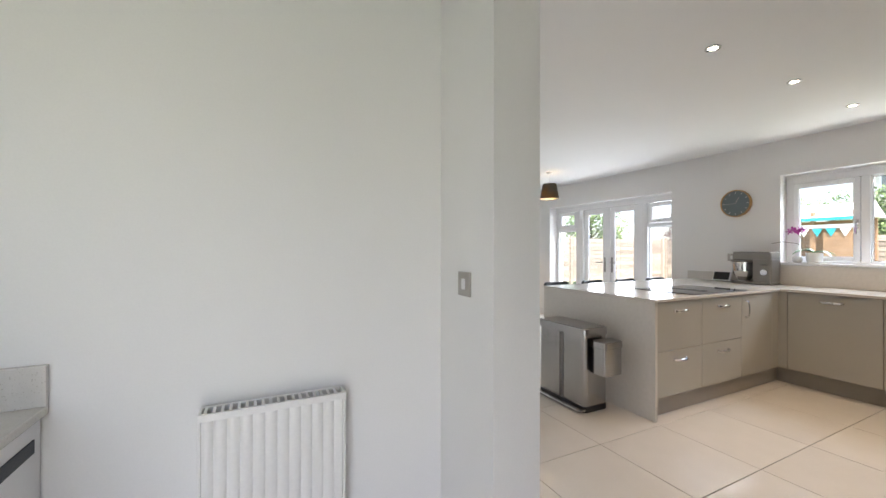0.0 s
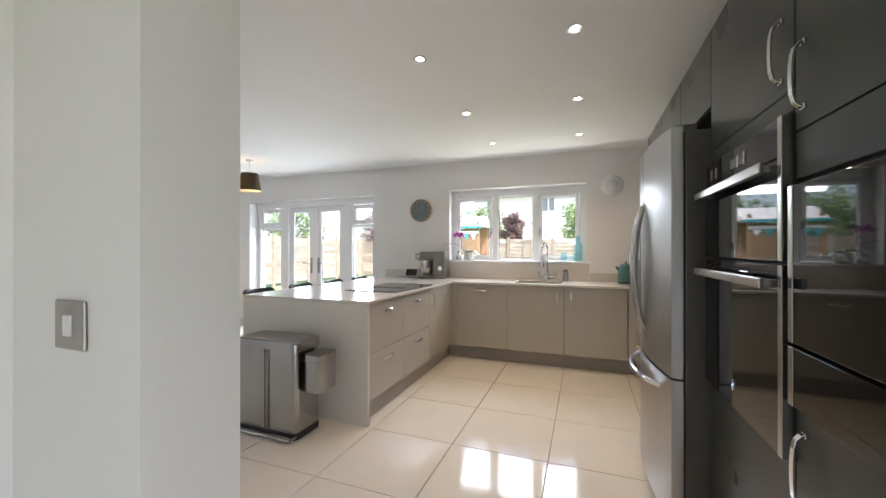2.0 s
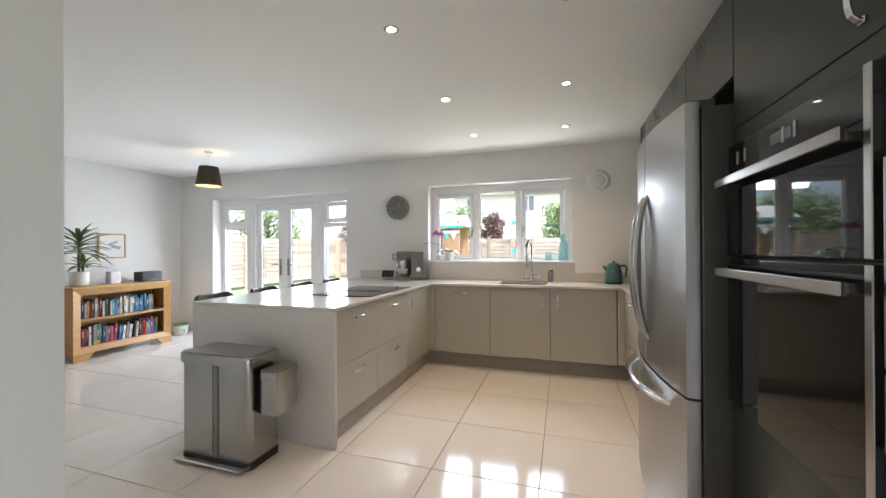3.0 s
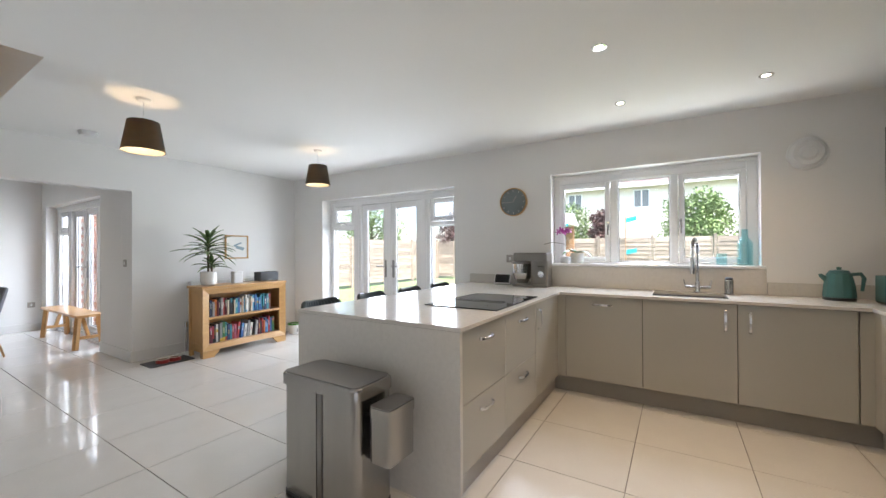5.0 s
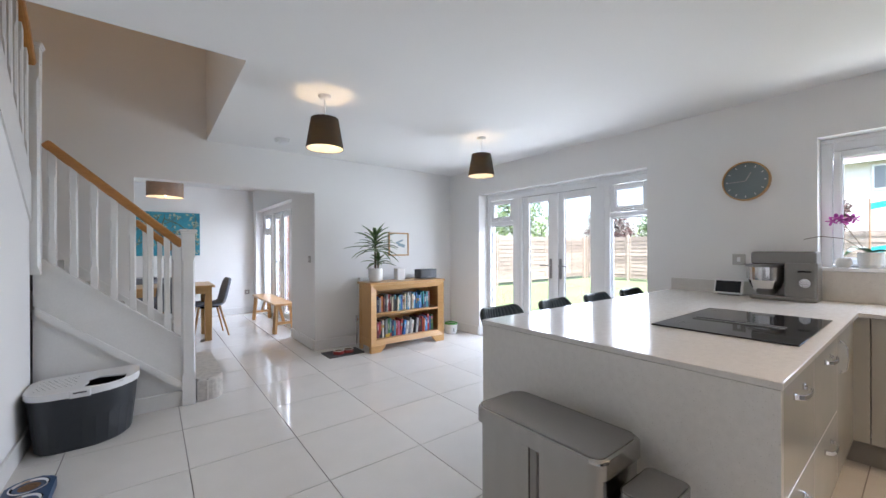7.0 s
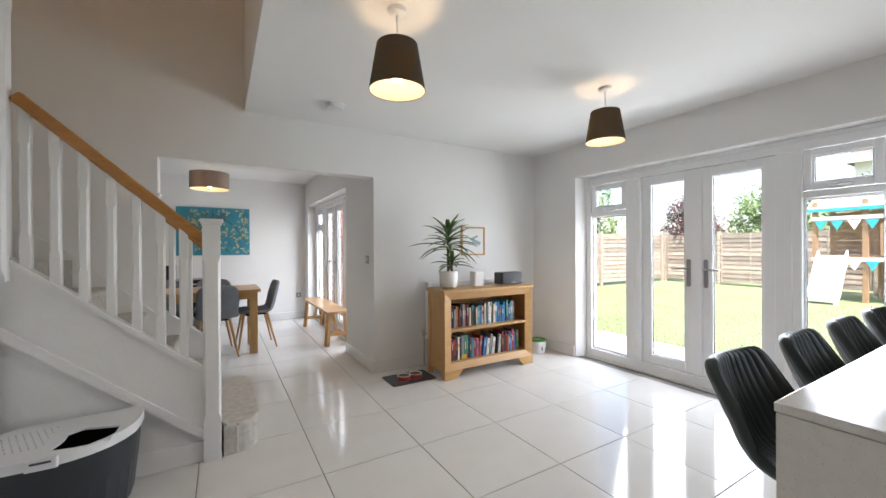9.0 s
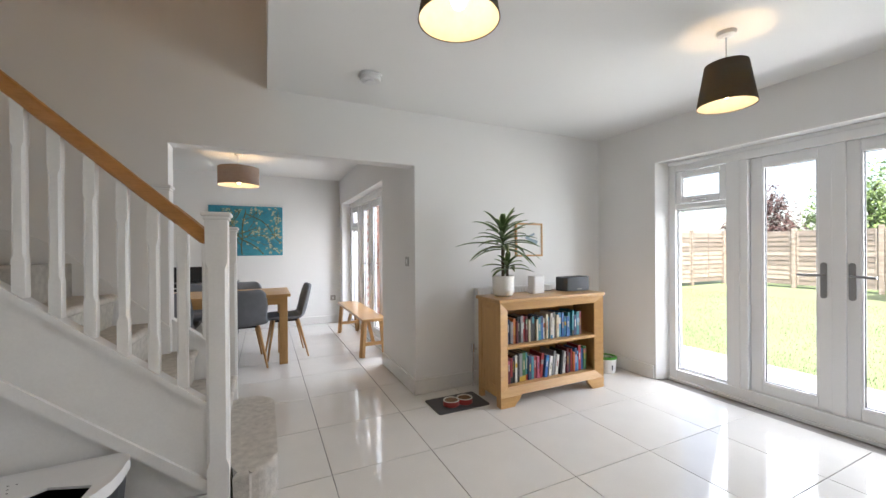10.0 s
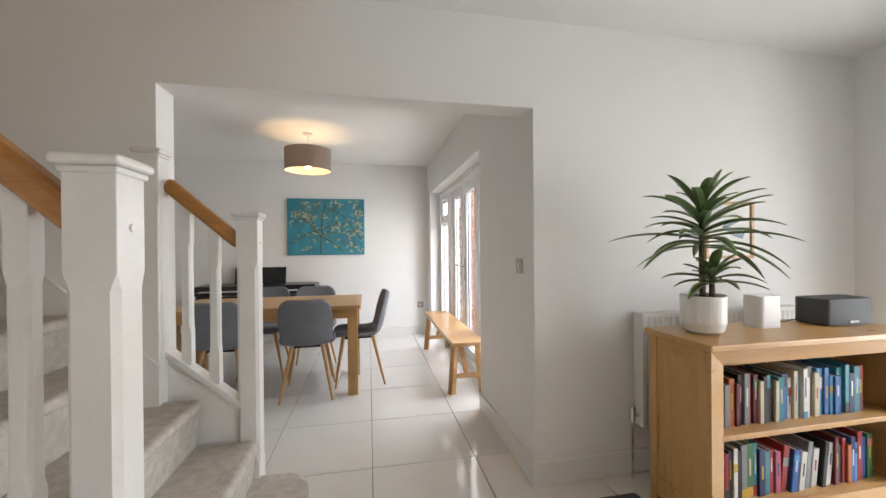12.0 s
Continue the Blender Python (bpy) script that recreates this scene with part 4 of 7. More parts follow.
part("steel_strip", B((A1 - 0.028, A1 - 0.006, TY + 0.004, TY + 0.018, 1.042, 1.416), bevel=0.002), M_STEEL, mw)
wd = thing("warming_drawer", "black glass warming drawer with a steel side strip", "oven", ((A0 + A1) / 2, TY, 0.89))
part("glass_front", B((A0 + 0.003, A1 - 0.029, TY - 0.02, TY + 0.016, 0.892, 1.032), bevel=0.002), M_BLACKGLASS, wd)
part("steel_strip", B((A1 - 0.028, A1 - 0.006, TY - 0.02, TY + 0.018, 0.892, 1.032), bevel=0.002), M_STEEL, wd)

# oven column
O0, O1 = 1.635, 2.275
uo = tall(O0, O1, "dark green-grey tall unit that holds two steel and glass ovens")
carcass(uo, O0, O1)
f = front_y(uo, "door", TY, O0, O1, 1.655, TT, M_DARKUNIT)
bow_handle(f, (O0 + 0.06, TY, 1.69), (O0 + 0.06, TY, 1.85), (0, 0.026, 0))
front_y(uo, "fascia", TY, O0, O1, 1.60, 1.655, M_DARKUNIT)
front_y(uo, "drawer_front", TY, O0, O1, TB, 0.742, M_DARKUNIT)


def oven(z0, z1, panel, label):
    ov = thing("oven", label, "oven", ((O0 + O1) / 2, TY, z0), "built-in ovens")
    part("body", B((O0 + 0.004, O1 - 0.004, TY - 0.02, TY + 0.004, z0, z1), bevel=0.002), M_BLACK, ov)
    part("control_panel", B((O0 + 0.028, O1 - 0.006, TY + 0.004, TY + 0.018, z1 - panel, z1 - 0.002), bevel=0.002), M_BLACKGLASS, ov, "black glass control panel")
    zd = z1 - panel - 0.006
    dr = part("oven_door", B((O0 + 0.028, O1 - 0.006, TY + 0.004, TY + 0.022, z0 + 0.002, zd), bevel=0.002), M_BLACKGLASS, ov, "dark mirror-like glass oven door")
    part("steel_strip", B((O0 + 0.006, O0 + 0.027, TY + 0.004, TY + 0.024, z0 + 0.002, z1 - 0.002), bevel=0.002), M_STEEL, ov)
    bm = B((O0 + 0.02, O1 - 0.02, TY + 0.052, TY + 0.064, zd - 0.034, zd - 0.006), bevel=0.003)
    for x in (O0 + 0.06, O1 - 0.06):
        box(bm, x - 0.012, x + 0.012, TY + 0.02, TY + 0.053, zd - 0.028, zd - 0.012)
    part("oven_handle", bm, M_STEEL, dr, "brushed steel bar handle")
    return ov


ov = oven(1.232, 1.596, 0.10, "black glass compact oven with a brushed steel bar handle")
for k in range(4):
    x = O1 - 0.08 - 0.05 * k - (0.16 if k > 1 else 0)
    part("button", B((x - 0.006, x + 0.006, TY + 0.018, TY + 0.021, 1.525, 1.565), bevel=0.001), M_STEELLID, ov)
part("display", B((1.90, 2.0, TY + 0.018, TY + 0.0192, 1.53, 1.56)), mat("grey_display", (0.12, 0.13, 0.14), 0.2), ov, "", False)
oven(0.746, 1.226, 0.022, "black glass single oven with a brushed steel bar handle")

# bridging cupboard over the fridge, and the larder beyond it
ub = tall(2.277, 3.30, "dark green-grey cupboard above the fridge freezer")
carcass(ub, 2.277, 3.30, 1.845)
for x0, x1 in ((2.277, 2.786), (2.786, 3.30)):
    front_y(ub, "door", TY, x0, x1, 1.84, TT, M_DARKUNIT)
L0, L1 = 3.302, 3.83
ul = tall(L0, L1, "dark green-grey tall larder unit beside the worktop")
carcass(ul, L0, L1)
front_y(ul, "door", TY, L0, L1, 0.86, TT, M_DARKUNIT)
front_y(ul, "door", TY, L0, L1, TB, 0.86, M_DARKUNIT)
part("end_panel", B((L1, L1 + 0.02, SY + 0.003, TY + 0.002, 0.0, TT), bevel=0.002), M_DARKUNIT, ul)

# fridge freezer: two bowed doors above a drawer
F0, F1, FT = 2.325, 3.235, 1.785
fr = thing("fridge_freezer", "brushed steel fridge freezer with two bowed doors and a bottom drawer", "fridge", ((F0 + F1) / 2, -0.3, 0))
part("cabinet", B((F0, F1, SY + 0.03, 0.029, 0.03, FT - 0.02), bevel=0.006), M_FRIDGESIDE, fr, "dark grey textured fridge side")


def bowed(x0, x1, z0, z1, y0, bulge):
    """A door whose front bows over the whole width of the fridge."""
    n = 14
    def yf(x):
        u = (x - (F0 + F1) / 2) / ((F1 - F0) / 2)
        return y0 + 0.043 + bulge * (1 - u * u)
    out = [(x0, y0), (x0, yf(x0) - 0.008), (x0 + 0.006, yf(x0 + 0.006))]
    out += [(x0 + (x1 - x0) * k / n, yf(x0 + (x1 - x0) * k / n)) for k in range(1, n)]
    out += [(x1 - 0.006, yf(x1 - 0.006)), (x1, yf(x1) - 0.008), (x1, y0)]
    bm = bmesh.new()
    vs = prism(bm, out, "z", z0, z1)
    return bm


mid = (F0 + F1) / 2
part("hinge", B((F0 + 0.02, F0 + 0.10, -0.02, 0.065, FT - 0.02, FT + 0.012), bevel=0.004), M_FRIDGESIDE, fr)
part("hinge", B((F1 - 0.10, F1 - 0.02, -0.02, 0.065, FT - 0.02, FT + 0.012), bevel=0.004), M_FRIDGESIDE, fr)
d_near = part("fridge_door", bowed(F0, mid - 0.003, 0.715, FT, 0.035, 0.048), M_FRIDGE, fr)
d_far = part("fridge_door", bowed(mid + 0.003, F1, 0.715, FT, 0.035, 0.048), M_FRIDGE, fr)
d_low = part("freezer_drawer", bowed(F0, F1, 0.09, 0.705, 0.035, 0.048), M_FRIDGE, fr)
part("base_grille", B((F0 + 0.02, F1 - 0.02, -0.06, -0.03, 0.0, 0.085)), M_BLACK, fr, "", False)
for d, x in ((d_near, mid - 0.05), (d_far, mid + 0.05)):
    bm = bmesh.new()
    pts, rad = [], []
    for k in range(17):
        t = k / 16
        s = math.sin(math.pi * t)
        pts.append((x, 0.115 + 0.06 * s ** 0.6, 0.83 + 0.68 * t))
        rad.append(0.011 + 0.005 * s)
    tube(bm, pts, rad, 10)
    part("door_handle", bm, M_STEEL, d, "bowed steel door handle")
bm = bmesh.new()
pts = [(F0 + 0.13 + (F1 - F0 - 0.26) * k / 16, 0.085 + 0.040 * (1 - ((k - 8) / 8) ** 2) + 0.06 * math.sin(math.pi * k / 16) ** 0.5, 0.635) for k in range(17)]
tube(bm, pts, [0.011 + 0.004 * math.sin(math.pi * k / 16) for k in range(17)], 10)
part("drawer_handle", bm, M_CHROME, d_low, "bowed chrome drawer handle")
# ice and water niche in the far door
bm = B((mid + 0.13, mid + 0.36, 0.105, 0.127, 0.93, 1.42), bevel=0.003)
part("dispenser_frame", bm, M_STEELLID, d_far, "grey water dispenser panel")
part("dispenser_niche", B((mid + 0.15, mid + 0.34, 0.108, 0.1285, 0.96, 1.20), bevel=0.002), M_BLACK, d_far)
part("dispenser_panel", B((mid + 0.15, mid + 0.34, 0.108, 0.1285, 1.22, 1.40), bevel=0.002), M_FRIDGE, d_far)

# wall cabinet
wc = thing("wall_cabinet", "pale greige wall cabinet above the worktop", "cabinet", (4.4, SY + 0.2, 1.38), "wall units")
part("body", B((3.855, 5.195, SY + 0.002, -0.307, 1.375, 2.13)), M_UNIT, wc, "", False)
for x0, x1 in ((3.855, 4.50), (4.50, 5.195)):
    f = front_y(wc, "door", -0.285, x0, x1, 1.365, 2.13, M_UNIT)
    hx = x0 + 0.07 if x0 > 4 else x1 - 0.07
    bow_handle(f, (hx, -0.285, 1.44), (hx, -0.285, 1.60), (0, 0.03, 0))
part("light_rail", B((3.855, 5.195, -0.33, -0.285, 1.345, 1.364)), M_UNIT, wc, "", False)

# ---- things on the worktop ----
kt = thing("kettle", "matt teal electric kettle with faceted body", "kettle", (5.03, 0.0, WT))
kx, ky = 5.03, 0.0
bm = bmesh.new()
lathe(bm, kx, ky, [(0, WT + 0.022), (0.088, WT + 0.022), (0.09, WT + 0.03), (0.083, WT + 0.11), (0.066, WT + 0.19), (0.058, WT + 0.20), (0, WT + 0.202)], 12)
part("body", bm, M_TEAL, kt)
bm = bmesh.new()
lathe(bm, kx, ky, [(0, WT), (0.085, WT), (0.085, WT + 0.02), (0, WT + 0.021)], 24)
part("base", bm, M_BLACK, kt)
bm = bmesh.new()
lathe(bm, kx, ky, [(0.056, WT + 0.2), (0.05, WT + 0.212), (0.012, WT + 0.218), (0.014, WT + 0.236), (0, WT + 0.24)], 16)
part("lid", bm, M_TEAL, kt)
bm = bmesh.new()
tube(bm, [(kx, ky - 0.055, WT + 0.185), (kx, ky - 0.11, WT + 0.19), (kx, ky - 0.125, WT + 0.16), (kx, ky - 0.115, WT + 0.07)], [0.012, 0.013, 0.012, 0.009], 8)
part("handle", bm, M_TEAL, kt)
bm = bmesh.new()
tube(bm, [(kx, ky + 0.06, WT + 0.14), (kx, ky + 0.095, WT + 0.175), (kx, ky + 0.10, WT + 0.185)], [0.02, 0.014, 0.010], 8)
part("spout", bm, M_TEAL, kt)
to = thing("toaster", "matt teal four-slice toaster with two levers", "toaster", (4.93, -0.33, WT))
x0, x1, y0, y1 = 4.83, 5.03, -0.50, -0.17
bm = bmesh.new()
vs = prism(bm, rounded(x0, x1, y0, y1, 0.03), "z", WT + 0.012, WT + 0.185)
bmesh.ops.bevel(bm, geom=[e for e in bm.edges if all(v.co.z > WT + 0.18 for v in e.verts)], offset=0.015, segments=3, affect="EDGES", profile=0.5)
part("body", bm, M_TEAL, to)
part("base", B((x0 + 0.01, x1 - 0.01, y0 + 0.01, y1 - 0.01, WT, WT + 0.013)), M_BLACK, to, "", False)
part("steel_foot", B((x0 - 0.003, x0 + 0.01, y0 + 0.02, y1 - 0.02, WT + 0.013, WT + 0.03)), M_CHROME, to, "", False)
for k in range(2):
    part("slot", B((x0 + 0.05, x0 + 0.15, y0 + 0.03 + 0.145 * k, y0 + 0.155 + 0.145 * k, WT + 0.183, WT + 0.187)), M_BLACK, to, "", False)
    part("lever", B((x0 - 0.022, x0 + 0.002, y0 + 0.07 + 0.15 * k, y0 + 0.11 + 0.15 * k, WT + 0.11, WT + 0.125), bevel=0.003), M_CHROME, to)
part("badge", B((x0 - 0.002, x0 + 0.001, y0 + 0.135, y0 + 0.195, WT + 0.06, WT + 0.085), bevel=0.001), M_CHROME, to)

# stand mixer
mx = thing("stand_mixer", "silver grey stand mixer with a steel bowl", "mixer", (5.01, 2.25, WT))
M_MIX = mat("silver_grey_mixer_enamel", (0.21, 0.20, 0.185), 0.28, 0.5, 0.04, 6, 120, 0.004)
part("base", B((4.93, 5.13, 2.075, 2.44, WT, WT + 0.028), bevel=0.01, seg=3), M_MIX, mx)
part("column", B((4.932, 5.125, 2.075, 2.245, WT + 0.02, WT + 0.275), bevel=0.018, seg=3), M_MIX, mx)
part("head", B((4.935, 5.125, 2.080, 2.43, WT + 0.252, WT + 0.345), bevel=0.016, seg=4), M_MIX, mx)
part("head_trim", B((4.931, 4.936, 2.11, 2.41, WT + 0.262, WT + 0.266)), M_STEELLID, mx, "", False)
bm = bmesh.new()
lathe(bm, 5.03, 2.362, [(0.03, WT + 0.252), (0.116, WT + 0.250), (0.119, WT + 0.236), (0.113, WT + 0.231)], 32)
part("splash_guard", bm, M_STEELLID, mx, "grey splash guard ring")
bm = bmesh.new()
lathe(bm, 5.03, 2.362, [(0, WT + 0.027), (0.055, WT + 0.027), (0.058, WT + 0.04), (0.085, WT + 0.075), (0.105, WT + 0.135), (0.109, WT + 0.23), (0.113, WT + 0.235), (0.105, WT + 0.23), (0.10, WT + 0.14), (0, WT + 0.06)], 32)
part("bowl", bm, M_CHROME, mx, "polished steel mixing bowl")
bm = bmesh.new()
rod(bm, (5.03, 2.362, WT + 0.10), (5.03, 2.362, WT + 0.275), 0.018, 0.028)
part("whisk_hub", bm, M_STEEL, mx)
bm = bmesh.new()
rod(bm, (4.932, 2.135, WT + 0.13), (4.915, 2.135, WT + 0.13), 0.034, 0.030, 24)
part("speed_dial", bm, M_CHROME, mx)
part("badge", B((4.932, 4.936, 2.105, 2.175, WT + 0.20, WT + 0.215), bevel=0.001), M_CHROME, mx)

tb = thing("smart_display", "small white smart display with a dark screen", "tablet", (5.08, 2.6, WT))
m = pose(5.06, 2.60, WT + 0.062, 0, 22, 0)
bm = bmesh.new()
tbox(bm, m, 0.014, 0.19, 0.118, 0.006)
part("body", bm, M_WHITEPL, tb)
bm = bmesh.new()
tbox(bm, m @ pose(-0.0075, 0, 0), 0.002, 0.165, 0.094, 0.0008)
part("screen", bm, M_BLACKGLASS, tb)
bm = bmesh.new()
prism(bm, [(5.05, WT), (5.13, WT), (5.085, WT + 0.07)], "y", 2.53, 2.67)
part("stand", bm, M_GREYPL, tb)
so = thing("wall_socket", "brushed nickel double wall socket", "socket", (WX - 0.005, 2.44, 1.06))
part("plate", B((WX - 0.009, WX - 0.001, 2.37, 2.515, WT + 0.13, WT + 0.216), bevel=0.003), M_SWITCH, so)
part("insert", B((WX - 0.011, WX - 0.008, 2.39, 2.495, WT + 0.15, WT + 0.195), bevel=0.001), M_WHITEPL, so)

# ---- window sill ----
SZ = WIN[2] + 0.0045
op = thing("potted_orchid", "magenta orchid in a white pot on the window sill", "orchid", (5.27, 1.86, SZ))
bm = bmesh.new()
lathe(bm, 5.27, 1.86, [(0, SZ), (0.05, SZ), (0.062, SZ + 0.02), (0.066, SZ + 0.105), (0.060, SZ + 0.105), (0.055, SZ + 0.09), (0, SZ + 0.09)], 24)
part("pot", bm, M_CERAMIC, op)


def strap(bm, base, heading, length, width, rise, droop, n=8, cup=0.15):
    """A long leaf that rises and bends over; two faces a step, folded along its rib."""
    h = Vector((math.cos(heading), math.sin(heading), 0))
    side = Vector((-h.y, h.x, 0))
    rows = []
    for k in range(n + 1):
        t = k / n
        p = Vector(base) + h * (length * t * math.cos(rise) * (1 - 0.12 * t)) + Vector((0, 0, length * (math.sin(rise) * t - droop * t * t)))
        w = width * (math.sin(math.pi * min(1, 0.12 + 0.88 * t)) ** 0.7) * (1 - 0.15 * t) + 0.0006
        rows.append((bm.verts.new(p - side * w + Vector((0, 0, cup * w))), bm.verts.new(p), bm.verts.new(p + side * w + Vector((0, 0, cup * w)))))
    for a, b in zip(rows, rows[1:]):
        bm.faces.new((a[0], a[1], b[1], b[0]))
        bm.faces.new((a[1], a[2], b[2], b[1]))


for hd, ln, rs, dr in ((2.6, 0.26, 0.45, 0.5), (4.3, 0.22, 0.4, 0.6), (-1.0, 0.2, 0.35, 0.5), (1.2, 0.16, 0.7, 0.4)):
    bm = bmesh.new()
    strap(bm, (5.26, 1.86, SZ + 0.10), hd, ln, 0.032, rs, dr, 8, 0.4)
    part("leaf", bm, M_ORCHIDLEAF, op)
bm = bmesh.new()
stem = [(5.27, 1.87, SZ + 0.09), (5.26, 1.93, SZ + 0.2), (5.24, 1.98, SZ + 0.30), (5.23, 2.0, SZ + 0.36)]
tube(bm, stem, 0.003, 6)
tube(bm, [(5.27, 1.86, SZ + 0.09), (5.22, 1.98, SZ + 0.20), (5.20, 2.09, SZ + 0.22), (5.19, 2.18, SZ + 0.20)], 0.0025, 6)
part("stem", bm, M_STALK, op)
for k in range(6):
    bm = bmesh.new()
    c = Vector((5.23 - 0.012 * (k % 2), 1.93 + 0.022 * k, SZ + 0.335 + 0.012 * math.sin(k * 2.1)))
    for j in range(5):
        a = j * math.tau / 5 + k
        d = Vector((-0.25, math.cos(a), math.sin(a)))
        q = bmesh.ops.create_uvsphere(bm, u_segments=8, v_segments=5, radius=1, matrix=Matrix.Translation(c + d * 0.017) @ d.to_track_quat("X", "Z").to_matrix().to_4x4() @ Matrix.Diagonal((0.019, 0.013, 0.005, 1)))
    part("flower", bm, M_MAGENTA, op, "magenta orchid flower")
sp = thing("small_pot", "small round white pot beside the orchid", "pot", (5.24, 1.97, SZ))
bm = bmesh.new()
lathe(bm, 5.24, 1.985, [(0, SZ), (0.03, SZ), (0.043, SZ + 0.025), (0.040, SZ + 0.055), (0.032, SZ + 0.065), (0.03, SZ + 0.055), (0, SZ + 0.05)], 20)
part("body", bm, M_CERAMIC, sp)
for x, y, r, h, nm in ((5.27, 0.50, 0.055, 0.19, "turquoise glass bottle vase on the window sill"), (5.26, 0.66, 0.04, 0.10, "small turquoise glass jar on the window sill")):
    v = thing("glass_vase", nm, "vase", (x, y, SZ), "turquoise glass")
    bm = bmesh.new()
    lathe(bm, x, y, [(0, SZ), (r, SZ), (r, SZ + h), (r * 0.45, SZ + h * 1.25), (r * 0.42, SZ + h * 1.6), (r * 0.36, SZ + h * 1.6), (r * 0.4, SZ + h * 1.25), (r - 0.006, SZ + h - 0.01), (r - 0.006, SZ + 0.008), (0, SZ + 0.008)] if h > 0.15 else
          [(0, SZ), (r, SZ), (r, SZ + h), (r - 0.005, SZ + h), (r - 0.005, SZ + 0.008), (0, SZ + 0.008)], 24)
    part("body", bm, M_BLUEGLASS, v)

# ---- wall things ----
ck = thing("wall_clock", "round wall clock with a blue-grey face and pale wood rim", "clock", (WX - 0.02, 2.51, 1.79))
cy, cz, cr = 2.515, 1.795, 0.155


def disc_x(bm, x0, x1, y, z, r, seg=40):
    rod(bm, (x0, y, z), (x1, y, z), r, r, seg)


bm = bmesh.new()
n = 48
for k in range(n):
    a, b = k * math.tau / n, (k + 1) * math.tau / n
    q = []
    for x, r in ((WX - 0.002, cr), (WX - 0.038, cr), (WX - 0.042, cr - 0.004), (WX - 0.042, cr - 0.009), (WX - 0.028, cr - 0.011)):
        q.append([bm.verts.new((x, cy + r * math.cos(t), cz + r * math.sin(t))) for t in (a, b)])
    for u, v in zip(q, q[1:]):
        bm.faces.new((u[0], u[1], v[1], v[0]))
part("rim", bm, M_OAK, ck, "pale wood clock rim")
bm = bmesh.new()
disc_x(bm, WX - 0.002, WX - 0.028, cy, cz, cr - 0.009)
part("face", bm, M_CLOCKFACE, ck)
for k in range(12):
    bm = bmesh.new()
    t = k * math.tau / 12
    c = Vector((WX - 0.0285, cy + 0.122 * math.cos(t), cz + 0.122 * math.sin(t)))
    tbox(bm, Matrix.Translation(c) @ Matrix.Rotation(t, 4, "X"), 0.002, 0.016, 0.006)
    part("hour_mark", bm, M_CERAMIC, ck, "", False)
for t, ln, w in ((62, 0.075, 0.007), (182, 0.105, 0.005)):
    bm = bmesh.new()
    a = radians(t)
    tbox(bm, Matrix.Translation((WX - 0.031, cy - math.cos(a) * ln / 2, cz + math.sin(a) * ln / 2)) @ Matrix.Rotation(-a, 4, "X"), 0.002, ln, w)
    part("pointer", bm, M_SWITCH, ck, "", False)
vn = thing("wall_vent", "round white wall vent cover", "vent", (WX - 0.02, 0.125, 2.0))
bm = bmesh.new()
for r0, r1, x0, x1 in ((0.125, 0.118, WX - 0.001, WX - 0.014), (0.112, 0.09, WX - 0.016, WX - 0.045), (0.06, 0.045, WX - 0.044, WX - 0.062)):
    rod(bm, (x0, 0.125, 2.0), (x1, 0.125, 2.0), r0, r1, 40)
part("cover", bm, M_WHITEPL, vn)

# ---- bin ----
bn = thing("pedal_bin", "brushed steel two-compartment pedal bin with a grey lid", "bin", (2.65, 2.43, 0))
bx0, bx1, by0, by1 = 2.457, 2.706, 2.206, 2.722
bm = bmesh.new()
prism(bm, rounded(bx0, bx1, by0, by1, 0.035), "z", 0.045, 0.585)
part("body", bm, M_STEEL, bn)
bm = bmesh.new()
prism(bm, rounded(bx0 - 0.004, bx1 + 0.003, by0 - 0.004, by1 + 0.004, 0.038), "z", 0.0, 0.045)
part("base", bm, M_BLACK, bn)
bm = bmesh.new()
prism(bm, rounded(bx0 - 0.014, bx1 + 0.004, by0 - 0.012, by1 + 0.012, 0.042), "z", 0.588, 0.645)
bmesh.ops.bevel(bm, geom=[e for e in bm.edges if all(v.co.z > 0.64 for v in e.verts)], offset=0.012, segments=3, affect="EDGES", profile=0.5)
lid = part("lid", bm, M_STEEL, bn)
bm = bmesh.new()
prism(bm, rounded(bx0, bx1 - 0.008, by0 + 0.004, by1 - 0.004, 0.036), "z", 0.6445, 0.6485)
part("lid_inlay", bm, M_STEELLID, lid, "matt grey lid top")
for y in (2.445, 2.48):
    part("seam_strip", B((bx0 - 0.007, bx0 + 0.001, y - 0.014, y + 0.014, 0.05, 0.583), bevel=0.002), M_STEEL if y > 2.46 else M_STEELLID, bn)
bm = B((bx0 - 0.055, bx0 + 0.02, by0 + 0.0, by1 - 0.0, 0.012, 0.030), bevel=0.008)
part("pedal", bm, M_STEEL, bn, "wide steel foot pedal")
cd = thing("caddy_bin", "small brushed steel food caddy hung on the pedal bin", "bin", (2.66, 2.13, 0.33))
bm = bmesh.new()
prism(bm, rounded(2.500, 2.690, 2.055, 2.175, 0.022), "z", 0.315, 0.515)
part("body", bm, M_STEEL, cd)
bm = bmesh.new()
prism(bm, rounded(2.495, 2.695, 2.05, 2.178, 0.025), "z", 0.518, 0.562)
part("lid", bm, M_STEEL, cd)
bm = bmesh.new()
prism(bm, rounded(2.501, 2.689, 2.056, 2.172, 0.02), "z", 0.5615, 0.566)
part("lid_inlay", bm, M_STEELLID, cd)
part("bracket", B((2.54, 2.65, 2.175, 2.205, 0.30, 0.50), bevel=0.002), M_BLACK, cd)

# ---- lamps ----
WARM = (1.0, 0.70, 0.41)


